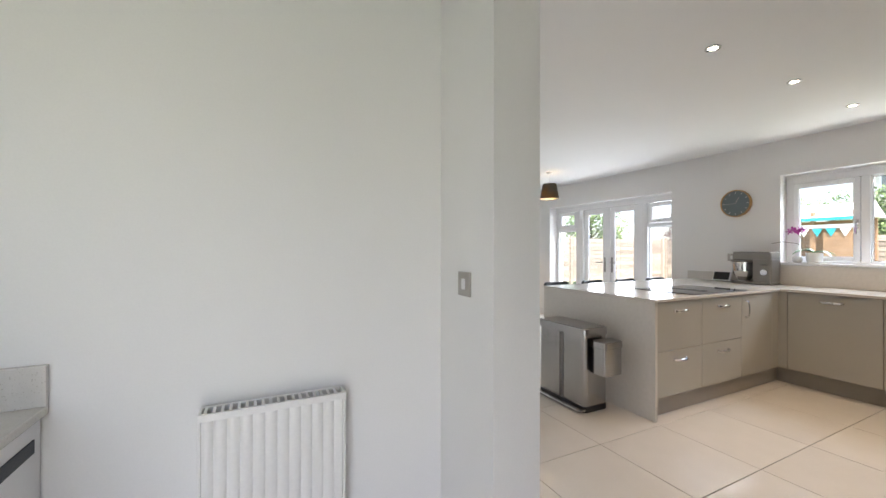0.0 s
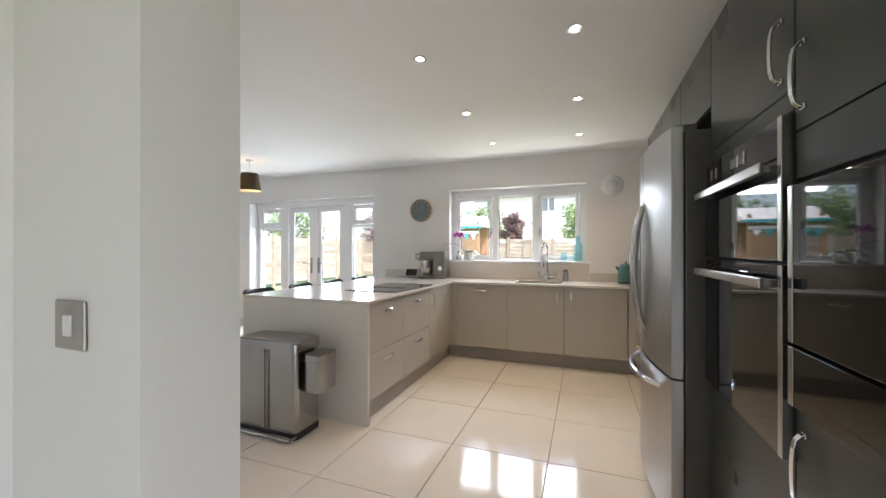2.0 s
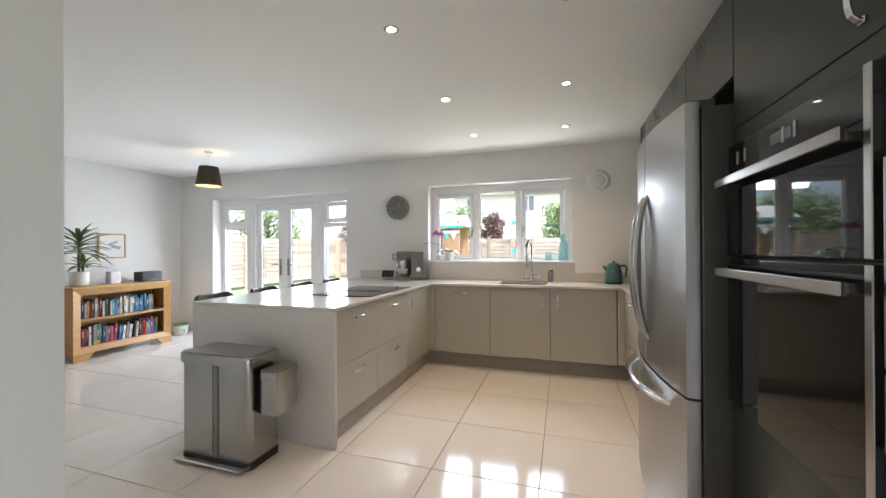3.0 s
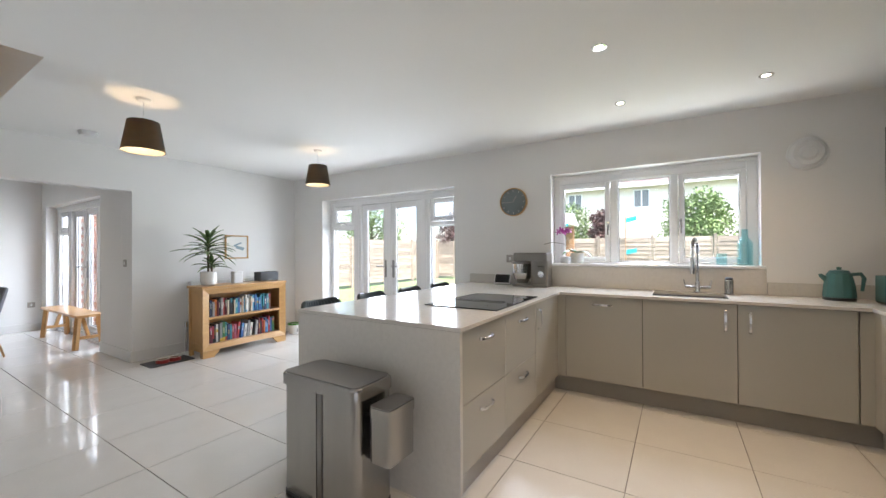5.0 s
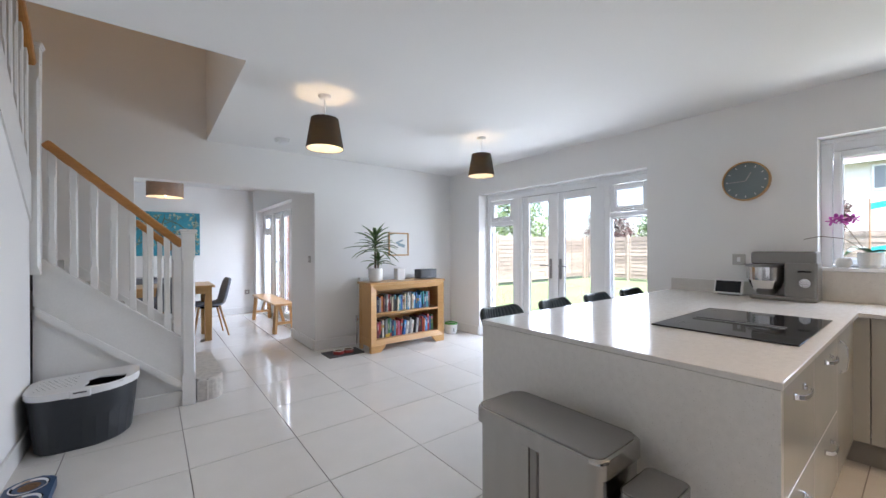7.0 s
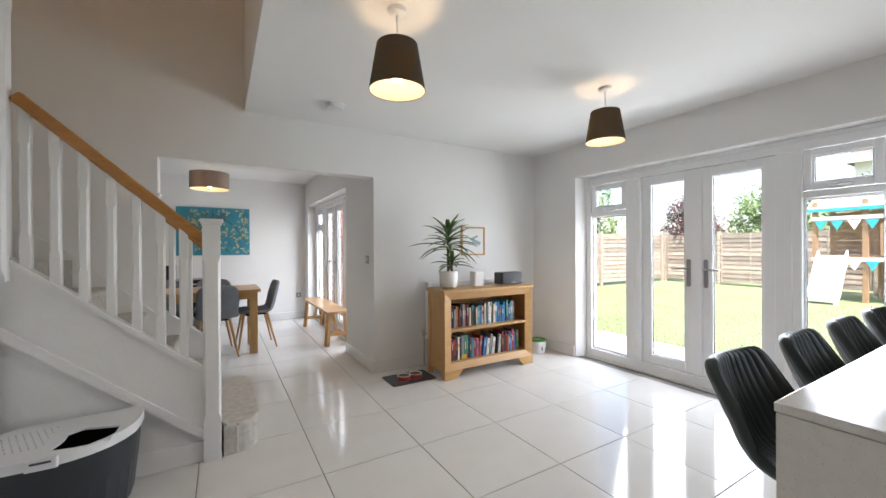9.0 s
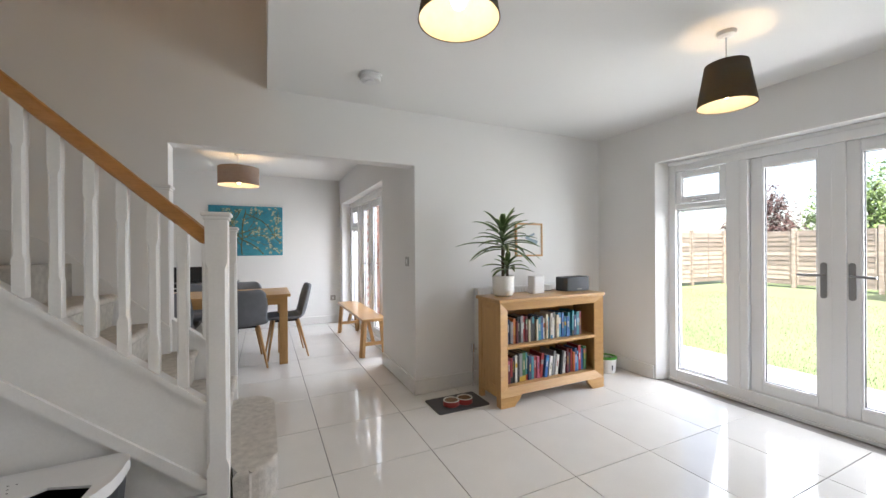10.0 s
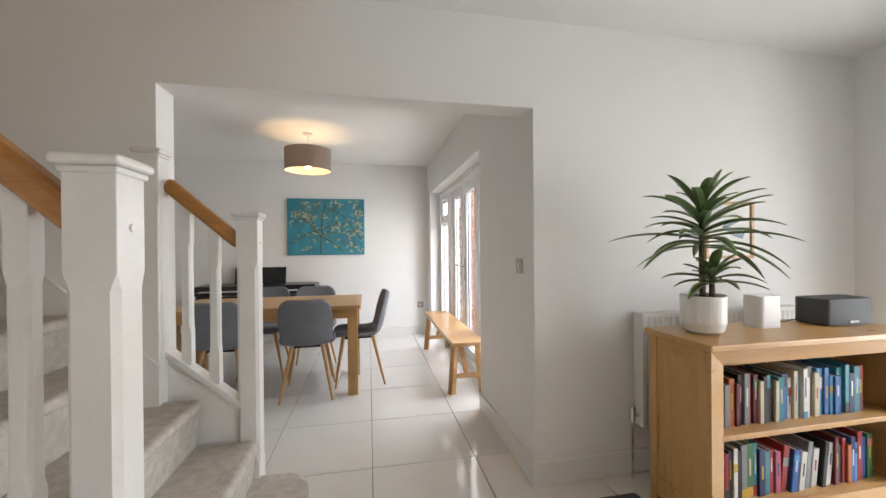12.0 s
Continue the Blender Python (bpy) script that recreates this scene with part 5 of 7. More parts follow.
def downlight(x, y):
    d = thing("downlight", "recessed round white ceiling downlight, switched on", "downlight", (x, y, H), "kitchen downlights")
    bm = bmesh.new()
    lathe(bm, x, y, [(0.025, H - 0.004), (0.040, H - 0.005), (0.042, H - 0.001), (0.042, H + 0.001)], 28)
    part("bezel", bm, M_CHROME, d)
    bm = bmesh.new()
    lathe(bm, x, y, [(0, H - 0.002), (0.026, H - 0.002), (0.026, H - 0.001), (0, H - 0.0005)], 24)
    part("lens", bm, M_LED, d)
    spot_lamp("downlight_beam", x, y, H - 0.012, P_SPOT, WARM, 120, 0.03)


for x in (2.566, 3.533, 4.498):
    for y in (1.36, 0.475):
        downlight(x, y)


def ring_shade(x, y, r0, z0, r1, z1, th, inner):
    """Open drum: outer cloth, or its lining."""
    bm = bmesh.new()
    if inner:
        lathe(bm, x, y, [(r0 - th, z0 + 0.002), (r1 - th, z1 - 0.002)], 48)
    else:
        lathe(bm, x, y, [(r0 - th * 0.6, z0), (r0, z0), (r1, z1), (r1 - th * 0.6, z1), (r0 - th * 0.6, z0)], 48)
    return bm


def pendant(x, y, r0, z0, r1, z1, outer, label, power, bulb_z):
    p = thing("pendant_lamp", label, "pendant lamp", (x, y, z0), "pendant lamps")
    bm = bmesh.new()
    lathe(bm, x, y, [(0, H - 0.028), (0.02, H - 0.028), (0.042, H - 0.02), (0.048, H - 0.001), (0, H - 0.001)], 28)
    part("ceiling_rose", bm, M_WHITEPL, p)
    bm = bmesh.new()
    rod(bm, (x, y, z1 - 0.03), (x, y, H - 0.02), 0.0035)
    part("flex", bm, M_WHITEPL, p)
    s = part("shade", ring_shade(x, y, r0, z0, r1, z1, 0.004, False), outer, p)
    part("lining", ring_shade(x, y, r0, z0, r1, z1, 0.004, True), M_SHADEIN, s)
    bm = bmesh.new()
    for k in range(3):
        t = k * math.tau / 3
        rod(bm, (x, y, z1 - 0.03), (x + (r1 - 0.003) * math.cos(t), y + (r1 - 0.003) * math.sin(t), z1 - 0.012), 0.0022, seg=6)
    part("spider", bm, M_WHITEPL, p)
    bm = bmesh.new()
    rod(bm, (x, y, z1 - 0.10), (x, y, z1 - 0.02), 0.017)
    part("lamp_holder", bm, M_WHITEPL, p)
    bm = bmesh.new()
    lathe(bm, x, y, [(0, bulb_z - 0.045), (0.02, bulb_z - 0.038), (0.029, bulb_z - 0.015), (0.026, bulb_z + 0.01), (0.013, bulb_z + 0.04), (0, bulb_z + 0.042)], 20)
    b = part("bulb", bm, M_BULB, p, "glowing warm bulb")
    b.visible_shadow = False
    bulb_lamp("pendant_glow", x, y, bulb_z, power, (1.0, 0.66, 0.34), 0.028)


pendant(2.462, 4.405, 0.138, 2.02, 0.10, 2.245, M_SHADEOUT, "tapered charcoal cloth pendant lamp, lit", P_PEND, 2.105)
pendant(4.147, 4.475, 0.138, 2.02, 0.10, 2.245, M_SHADEOUT, "tapered charcoal cloth pendant lamp near the french doors, lit", P_PEND, 2.105)
pendant(1.585, 8.50, 0.225, 2.035, 0.225, 2.25, M_SHADEGREY, "grey linen drum pendant lamp over the dining table, lit", P_PEND * 1.1, 2.10)

# warm lamp without a fitting, added out of view to tint the stair well
bulb_lamp("unseen_landing_fill", 0.25, 4.75, 4.75, P_LANDING, (1.0, 0.55, 0.17), 0.06)
sd = thing("smoke_detector", "white rounded-square smoke detector on the ceiling", "smoke detector", (2.516, 5.78, H - 0.04))
bm = bmesh.new()
prism(bm, rounded(2.443, 2.589, 5.707, 5.853, 0.05, 7), "z", H - 0.016, H - 0.001)
prism(bm, rounded(2.452, 2.580, 5.716, 5.844, 0.048, 7), "z", H - 0.040, H - 0.016)
bmesh.ops.bevel(bm, geom=[e for e in bm.edges if all(v.co.z < H - 0.039 for v in e.verts)], offset=0.008, segments=3, affect="EDGES", profile=0.5)
cover = part("cover", bm, M_WHITEPL, sd)
bm = bmesh.new()
lathe(bm, 2.516, 5.78, [(0, H - 0.046), (0.028, H - 0.046), (0.034, H - 0.041), (0.034, H - 0.039)], 24)
part("sensor_cap", bm, M_WHITEPL, cover)


# ---- switches, radiators ----
def plate(name, x, y, z, face, label, w=0.086, h=0.086):
    s = thing(name, label, name.replace("_", " "), (x, y, z - h / 2))
    if face == "x":
        part("plate", B((x - 0.007, x, y - w / 2, y + w / 2, z - h / 2, z + h / 2), bevel=0.003), M_SWITCH, s)
        part("rocker", B((x - 0.011, x - 0.006, y - 0.011, y + 0.011, z - 0.019, z + 0.019), bevel=0.002), M_WHITEPL, s)
    else:
        part("plate", B((x - w / 2, x + w / 2, y - 0.007, y, z - h / 2, z + h / 2), bevel=0.003), M_SWITCH, s)
        part("rocker", B((x - 0.011, x + 0.011, y - 0.011, y - 0.006, z - 0.019, z + 0.019), bevel=0.002), M_WHITEPL, s)
    return s


plate("light_switch", 0.872, 1.262, 1.132, "x", "brushed nickel light switch on the pier")
plate("light_switch", DX - 0.001, 6.49, 1.135, "x", "brushed nickel light switch beside the opening")
plate("wall_socket", DX - 0.12, DY - 0.001, 0.42, "y", "brushed nickel wall socket in the dining room")
plate("wall_socket", WX - 0.001, 2.565, 1.17, "x", "brushed nickel switch plate on the wall beside the mixer")


def radiator(x0, x1, y, z0, z1, label, valve):
    r = thing("radiator", label, "radiator", ((x0 + x1) / 2, y - 0.06, z0))
    bm = bmesh.new()
    n = int((x1 - x0) / 0.033)
    out = []
    for k in range(n):
        u = x0 + (x1 - x0) * k / n
        d = (x1 - x0) / n
        out += [(u, y - 0.078), (u + d * 0.25, y - 0.083), (u + d * 0.75, y - 0.083)]
    out += [(x1, y - 0.075), (x1, y - 0.068), (x0, y - 0.068)]
    prism(bm, out, "z", z0, z1 - 0.02)
    part("front_panel", bm, M_GLOSSW, r)
    part("back_panel", B((x0, x1, y - 0.03, y - 0.02, z0, z1 - 0.02)), M_GLOSSW, r, "", False)
    bm = B((x0 - 0.004, x0 + 0.004, y - 0.086, y - 0.015, z0, z1), (x1 - 0.004, x1 + 0.004, y - 0.086, y - 0.015, z0, z1), (x0, x1, y - 0.086, y - 0.074, z1 - 0.022, z1), (x0, x1, y - 0.024, y - 0.015, z1 - 0.022, z1), bevel=0.002)
    part("casing", bm, M_GLOSSW, r)
    bm = bmesh.new()
    for k in range(int((x1 - x0) / 0.022)):
        u = x0 + 0.012 + 0.022 * k
        box(bm, u - 0.004, u + 0.004, y - 0.074, y - 0.024, z1 - 0.008, z1 - 0.003)
    part("grille", bm, M_GLOSSW, r, "", False)
    part("bracket", B((x0 + 0.12, x0 + 0.15, y - 0.02, y - 0.001, z0 + 0.05, z1 - 0.05), (x1 - 0.15, x1 - 0.12, y - 0.02, y - 0.001, z0 + 0.05, z1 - 0.05)), M_GLOSSW, r, "", False)
    bm = bmesh.new()
    rod(bm, (valve, y - 0.05, 0.0), (valve, y - 0.05, z0 + 0.03), 0.0075)
    part("pipe", bm, M_CHROME, r)
    bm = bmesh.new()
    rod(bm, (valve, y - 0.05, z0 + 0.03), (valve, y - 0.05, z0 + 0.105), 0.016, 0.018)
    rod(bm, (valve, y - 0.05, z0 + 0.055), (valve + (0.04 if valve < x0 else -0.04), y - 0.05, z0 + 0.055), 0.011)
    part("valve", bm, M_CHROME, r)


radiator(0.062, 0.475, 1.462, 0.17, 0.775, "small white panel radiator in the hall", 0.02)
radiator(3.605, 4.655, NY, 0.28, 0.885, "white panel radiator behind the bookcase", 3.565)

# ---- hall counter ----
hc = thing("hall_counter", "white utility drawer unit with a pale worktop and upstand", "cabinet", (-0.55, 1.0, 0))
part("worktop", B((-0.90, -0.285, 0.50, 1.460, 0.817, 0.840), bevel=0.003), M_QUARTZ, hc)
part("upstand", B((-0.90, -0.285, 1.442, 1.460, 0.840, 0.948), bevel=0.002), M_QUARTZ, hc)
part("body", B((-0.90, -0.321, 0.51, 1.460, 0.0, 0.815)), M_WHITEPL, hc, "", False)
for z0, z1 in ((0.12, 0.45), (0.454, 0.813)):
    f = part("drawer_front", B((-0.32, -0.30, 0.512, 1.456, z0, z1), bevel=0.002), M_WHITEPL, hc)
    part("grip", B((-0.3015, -0.297, 1.14, 1.42, z1 - 0.08, z1 - 0.045), bevel=0.001), M_GREYPL, f, "dark recessed grip")

# ---- bookcase ----
KX0, KX1, KY0, KY1, KZ = 3.518, 4.605, 5.735, 6.06, 0.85
bk = thing("bookcase", "oiled oak low bookcase with two shelves, full of books", "bookcase", ((KX0 + KX1) / 2, (KY0 + KY1) / 2, 0))
part("top", B((KX0 - 0.026, KX1 + 0.014, KY0 - 0.03, KY1 + 0.012, KZ - 0.028, KZ), bevel=0.006), M_OAK, bk, "oiled oak top")
for x, s in ((KX0, 1), (KX1, -1)):
    sd = part("side_panel", B((min(x, x + s * 0.022), max(x, x + s * 0.022), KY0 + 0.05, KY1 - 0.04, 0.10, KZ - 0.031)), M_OAKV, bk, "", False)
    part("stile", B((min(x - s * 0.008, x + s * 0.032), max(x - s * 0.008, x + s * 0.032), KY1 - 0.045, KY1, 0.0, KZ - 0.031), bevel=0.003), M_OAKV, sd)
    part("stile", B((min(x - s * 0.008, x + s * 0.032), max(x - s * 0.008, x + s * 0.032), KY0 + 0.012, KY0 + 0.05, 0.0, KZ - 0.031), bevel=0.003), M_OAKV, sd)
    part("rail", B((min(x - s * 0.004, x + s * 0.03), max(x - s * 0.004, x + s * 0.03), KY0 + 0.05, KY1 - 0.045, KZ - 0.09, KZ - 0.031), bevel=0.003), M_OAK, sd)
    part("rail", B((min(x - s * 0.004, x + s * 0.03), max(x - s * 0.004, x + s * 0.03), KY0 + 0.05, KY1 - 0.045, 0.07, 0.16), bevel=0.003), M_OAK, sd)
# front frame, mitred and chamfered inwards
bm = bmesh.new()
fo, fi = (KX0 - 0.008, KX1 + 0.008, 0.085, KZ - 0.031), (KX0 + 0.075, KX1 - 0.075, 0.150, KZ - 0.095)
O = [(fo[0], fo[2]), (fo[1], fo[2]), (fo[1], fo[3]), (fo[0], fo[3])]
I = [(fi[0], fi[2]), (fi[1], fi[2]), (fi[1], fi[3]), (fi[0], fi[3])]
for k in range(4):
    j = (k + 1) % 4
    q = [bm.verts.new((O[k][0], KY0 - 0.012, O[k][1])), bm.verts.new((O[j][0], KY0 - 0.012, O[j][1])), bm.verts.new((I[j][0], KY0 + 0.012, I[j][1])), bm.verts.new((I[k][0], KY0 + 0.012, I[k][1]))]
    p = [bm.verts.new((O[k][0], KY0 + 0.012, O[k][1])), bm.verts.new((O[j][0], KY0 + 0.012, O[j][1])), bm.verts.new((I[j][0], KY0 + 0.03, I[j][1])), bm.verts.new((I[k][0], KY0 + 0.03, I[k][1]))]
    bm.faces.new(q)
    bm.faces.new(p)
    bm.faces.new((q[2], q[3], p[3], p[2]))
    bm.faces.new((q[0], q[1], p[1], p[0]))
part("front_frame", bm, M_OAK, bk, "", False)
part("shelf", B((KX0 + 0.023, KX1 - 0.023, KY0 + 0.008, KY1 - 0.015, 0.445, 0.470), bevel=0.004), M_OAK, bk, "oiled oak shelf")
part("shelf", B((KX0 + 0.023, KX1 - 0.023, KY0 + 0.031, KY1 - 0.015, 0.125, 0.150), bevel=0.003), M_OAK, bk, "oiled oak bottom shelf")
part("back", B((KX0 + 0.023, KX1 - 0.023, KY1 - 0.014, KY1 - 0.004, 0.1, KZ - 0.031)), M_OAKV, bk, "", False)
for x, s in ((KX0 - 0.008, 1), (KX1 + 0.008, -1)):
    bm = bmesh.new()
    prism(bm, [(x, 0), (x + s * 0.13, 0), (x + s * 0.145, 0.02), (x + s * 0.175, 0.045), (x + s * 0.20, 0.084), (x, 0.084)], "y", KY0 - 0.014, KY0 + 0.02)
    part("foot", bm, M_OAK, bk, "shaped bracket foot")

PALETTE = [("red", (0.36, 0.03, 0.03)), ("white", (0.70, 0.68, 0.63)), ("blue", (0.03, 0.12, 0.34)), ("navy", (0.02, 0.035, 0.10)), ("black", (0.02, 0.02, 0.022)),
           ("teal", (0.03, 0.22, 0.27)), ("cream", (0.58, 0.50, 0.36)), ("orange", (0.48, 0.13, 0.03)), ("sky blue", (0.07, 0.30, 0.52)), ("grey", (0.24, 0.24, 0.25)),
           ("green", (0.04, 0.16, 0.06)), ("maroon", (0.14, 0.02, 0.03)), ("yellow", (0.55, 0.36, 0.04)), ("pink", (0.46, 0.12, 0.18))]
COVERS = {n: mat(n.replace(" ", "_") + "_book_cover", c, 0.4, 0, 0.15, 25, 160, 0.01) for n, c in PALETTE}
M_PAGES = mat("book_pages", (0.66, 0.60, 0.48), 0.9, 0, 0.1, 20, 400, 0.1)
rng = random.Random(11)


def book(x, w, z, h, d, colour, lean=0.0):
    """A standing book: cover boards round a block of pages, with a title bar on its spine."""
    y0 = KY0 + 0.06 + rng.uniform(0, 0.02)
    b = thing("book", colour + " book standing on the bookcase shelf", "book", (x, y0, z), "books in the bookcase")
    m = pose(x, y0, z, 0, lean, 0)
    def blk(nm, x0, x1, ya, yb, za, zb, material, bev=0.0):
        bm = B((x0, x1, ya, yb, za, zb), bevel=bev, seg=1)
        bmesh.ops.transform(bm, matrix=m, verts=bm.verts)
        return part(nm, bm, material, b, "", False)
    blk("cover", 0, w, 0, 0.004, 0, h, COVERS[colour], 0.001)
    blk("cover_board", 0, 0.002, 0.004, d, 0, h, COVERS[colour])
    blk("cover_board", w - 0.002, w, 0.004, d, 0, h, COVERS[colour])
    blk("pages", 0.0022, w - 0.0022, 0.0045, d - 0.004, 0.003, h - 0.004, M_PAGES)
    if rng.random() < 0.45:
        c = rng.choice([n for n, _ in PALETTE if n != colour])
        z0 = rng.choice((0.0, 0.0, h * 0.72, h * 0.55))
        blk("spine_band", 0.0004, w - 0.0004, -0.0005, 0.002, z0 + 0.001, z0 + h * rng.uniform(0.14, 0.27), COVERS[c])
    if w > 0.021 and rng.random() < 0.7:
        light = colour in ("white", "cream", "yellow", "pink", "sky blue")
        c = rng.choice(("navy", "black", "red")) if light else rng.choice(("white", "cream", "yellow"))
        z0 = h * rng.uniform(0.35, 0.5)
        blk("title_bar", w * 0.38, w * 0.62, -0.0008, 0.001, z0, z0 + h * rng.uniform(0.25, 0.4), COVERS[c])


def row_of_books(z, x0, x1, colours, hmin, hmax):
    x = x0
    k = 0
    while x < x1 and k < len(colours):
        w = rng.uniform(0.017, 0.034)
        lean = 0.0
        if colours[k].endswith("/"):
            lean = 7.0
        h = rng.uniform(hmin, hmax)
        book(x, w, z, h, rng.uniform(0.13, 0.19), colours[k].rstrip("/"), lean)
        x += w + 0.0015 + (0.012 if lean else 0)
        k += 1


row_of_books(0.4705, 3.63, 4.45, ["navy", "grey", "orange", "maroon", "black", "grey", "red", "maroon", "cream", "black", "black", "black", "cream", "teal", "blue", "white", "cream", "sky blue", "white", "white", "grey", "cream", "sky blue", "blue", "sky blue", "blue", "teal", "teal", "navy", "teal", "maroon"], 0.17, 0.225)
row_of_books(0.1505, 3.63, 4.46, ["maroon", "red", "black", "white", "black", "grey", "green", "teal", "navy", "teal", "red", "pink", "red/", "blue/", "white/", "grey/", "white/", "black/", "white/", "maroon", "black", "red", "orange", "blue", "sky blue", "red", "blue", "green", "navy", "yellow", "maroon", "navy"], 0.17, 0.235)

# on the bookcase
PXc, PYc = 3.67, 5.915
pl = thing("potted_dracaena", "striped dracaena plant in a round white ceramic pot", "house plant", (PXc, PYc, KZ))
bm = bmesh.new()
lathe(bm, PXc, PYc, [(0, KZ), (0.062, KZ), (0.080, KZ + 0.014), (0.089, KZ + 0.05), (0.091, KZ + 0.168), (0.087, KZ + 0.171), (0.082, KZ + 0.166), (0.081, KZ + 0.14), (0, KZ + 0.14)], 36)
part("pot", bm, M_CERAMIC, pl)
bm = bmesh.new()
lathe(bm, PXc, PYc, [(0, KZ + 0.152), (0.05, KZ + 0.15), (0.081, KZ + 0.143)], 24)
part("soil", bm, M_SOIL, pl)
CROWNS = [((PXc - 0.005, PYc, KZ + 0.49), 46, 0.44, 0.0), ((PXc + 0.028, PYc - 0.02, KZ + 0.265), 18, 0.27, 1.1)]
for (cx, cy_, cz_), n, ln, off in CROWNS:
    bm = bmesh.new()
    tube(bm, [(PXc + (cx - PXc) * 0.4, PYc, KZ + 0.14), (cx, cy_, cz_ - 0.1), (cx, cy_, cz_ + 0.08)], [0.013, 0.012, 0.008], 8)
    part("stalk", bm, M_STALK, pl)
    for k in range(n):
        t = k / n
        hd = off + k * 2.39996
        rise = 0.06 + 0.98 * t ** 1.1
        length = ln * rng.uniform(0.8, 1.05) * (1 - 0.3 * t)
        if math.sin(hd) > 0.45:
            length *= 0.72
        elif math.cos(hd) < -0.5:
            length *= 1.08
        droop = rng.uniform(0.24, 0.46) * (1 - 0.1 * t)
        base = (cx, cy_, cz_ - (0.11 if n > 20 else 0.05) + (0.20 if n > 20 else 0.06) * t)
        w = rng.uniform(0.017, 0.024)
        bm = bmesh.new()
        strap(bm, base, hd, length, w, rise, droop, 9, 0.45)
        leaf = part("leaf", bm, M_LEAF, pl)
        bm = bmesh.new()
        h = Vector((math.cos(hd), math.sin(hd), 0))
        sdv = Vector((-h.y, h.x, 0))
        for s in (-1, 1):
            rows = []
            for q in range(10):
                u = q / 9
                p = Vector(base) + h * (length * u * math.cos(rise) * (1 - 0.12 * u)) + Vector((0, 0, length * (math.sin(rise) * u - droop * u * u) + 0.0012))
                ww = w * (math.sin(math.pi * min(1, 0.12 + 0.88 * u)) ** 0.7) * (1 - 0.15 * u) + 0.0006
                rows.append([bm.verts.new(p + sdv * s * ww * f + Vector((0, 0, 0.45 * ww * f))) for f in (0.50, 1.04)])
            for a, b in zip(rows, rows[1:]):
                bm.faces.new((a[0], a[1], b[1], b[0]))
        part("pale_margin", bm, M_LEAFPALE, leaf)

ro = thing("wifi_router", "small white square wifi unit on the bookcase", "router", (4.05, 5.96, KZ))
bm = bmesh.new()
prism(bm, rounded(3.985, 4.11, 5.91, 6.005, 0.02), "z", KZ, KZ + 0.152)
bmesh.ops.bevel(bm, geom=[e for e in bm.edges if all(v.co.z > KZ + 0.15 for v in e.verts)], offset=0.006, segments=2, affect="EDGES", profile=0.5)
part("body", bm, M_WHITEPL, ro)
spk = thing("loudspeaker", "charcoal grey rounded loudspeaker on the bookcase", "speaker", (4.43, 5.94, KZ))
bm = bmesh.new()
out = [(4.335, 6.02), (4.610, 6.02), (4.635, 5.995), (4.615, 5.90)] + [(4.600 - 0.265 * k / 8, 5.872 - 0.012 * math.sin(math.pi * k / 8)) for k in range(9)] + [(4.32, 5.90), (4.31, 5.995)]
prism(bm, out, "z", KZ + 0.004, KZ + 0.13)
bevel_verts(bm, list(bm.verts), 0.006, 2)
part("body", bm, M_GREYPL, spk)
part("badge", B((4.44, 4.495, 5.856, 5.8605, KZ + 0.018, KZ + 0.026)), M_STEELLID, spk, "", False)
bm = bmesh.new()
tube(bm, [(4.315, 5.99, KZ + 0.02), (4.24, 6.0, KZ + 0.006), (4.12, 6.03, KZ + 0.005), (4.09, 6.075, KZ - 0.02)], 0.003, 6)
part("cable", bm, M_BLACK, spk)

pic = thing("framed_print", "pale framed print of a bird leaning by the plant", "picture", (4.285, NY - 0.01, 1.165))
ax0, ax1, az0, az1 = 4.07, 4.40, 1.165, 1.495
part("frame", B((ax0, ax0 + 0.018, NY - 0.022, NY - 0.001, az0, az1), (ax1 - 0.018, ax1, NY - 0.022, NY - 0.001, az0, az1), (ax0 + 0.018, ax1 - 0.018, NY - 0.022, NY - 0.001, az1 - 0.018, az1), (ax0 + 0.018, ax1 - 0.018, NY - 0.022, NY - 0.001, az0, az0 + 0.018), bevel=0.002), M_BENCH, pic, "pale wood frame")
part("print", B((ax0 + 0.018, ax1 - 0.018, NY - 0.012, NY - 0.006, az0 + 0.018, az1 - 0.018)), M_PICWHITE, pic, "", False)
bm = bmesh.new()
for x0, z0, x1, z1 in ((4.19, 1.35, 4.34, 1.31), (4.20, 1.35, 4.30, 1.39), (4.22, 1.32, 4.33, 1.29)):
    bar(bm, (x0, NY - 0.0135, z0), (x1, NY - 0.0135, z1), 0.002, 0.022)
part("drawing", bm, mat("grey_blue_ink", (0.30, 0.38, 0.42), 0.7), pic, "faint grey-blue drawing", False)

wf = thing("pet_fountain", "small white tub with a green planted rim beside the bookcase", "planter", (4.965, 6.00, 0))
bm = bmesh.new()
lathe(bm, 4.965, 6.00, [(0, 0), (0.075, 0), (0.085, 0.01), (0.098, 0.14), (0.092, 0.145), (0.085, 0.13), (0, 0.13)], 28)
part("tub", bm, M_WHITEPL, wf)
bm = bmesh.new()
lathe(bm, 4.965, 6.00, [(0.100, 0.142), (0.098, 0.158), (0.08, 0.162), (0.07, 0.150)], 28)
part("rim", bm, mat("leaf_green_plastic", (0.06, 0.30, 0.03), 0.4), wf, "green rim")
bm = bmesh.new()
for k in range(40):
    a, r = rng.uniform(0, 6.28), 0.07 * math.sqrt(rng.random())
    strap(bm, (4.965 + r * math.cos(a), 6.00 + r * math.sin(a), 0.13), rng.uniform(0, 6.28), 0.04, 0.004, 1.1, 0.4, 3)
part("grass", bm, M_ORCHIDLEAF, wf)
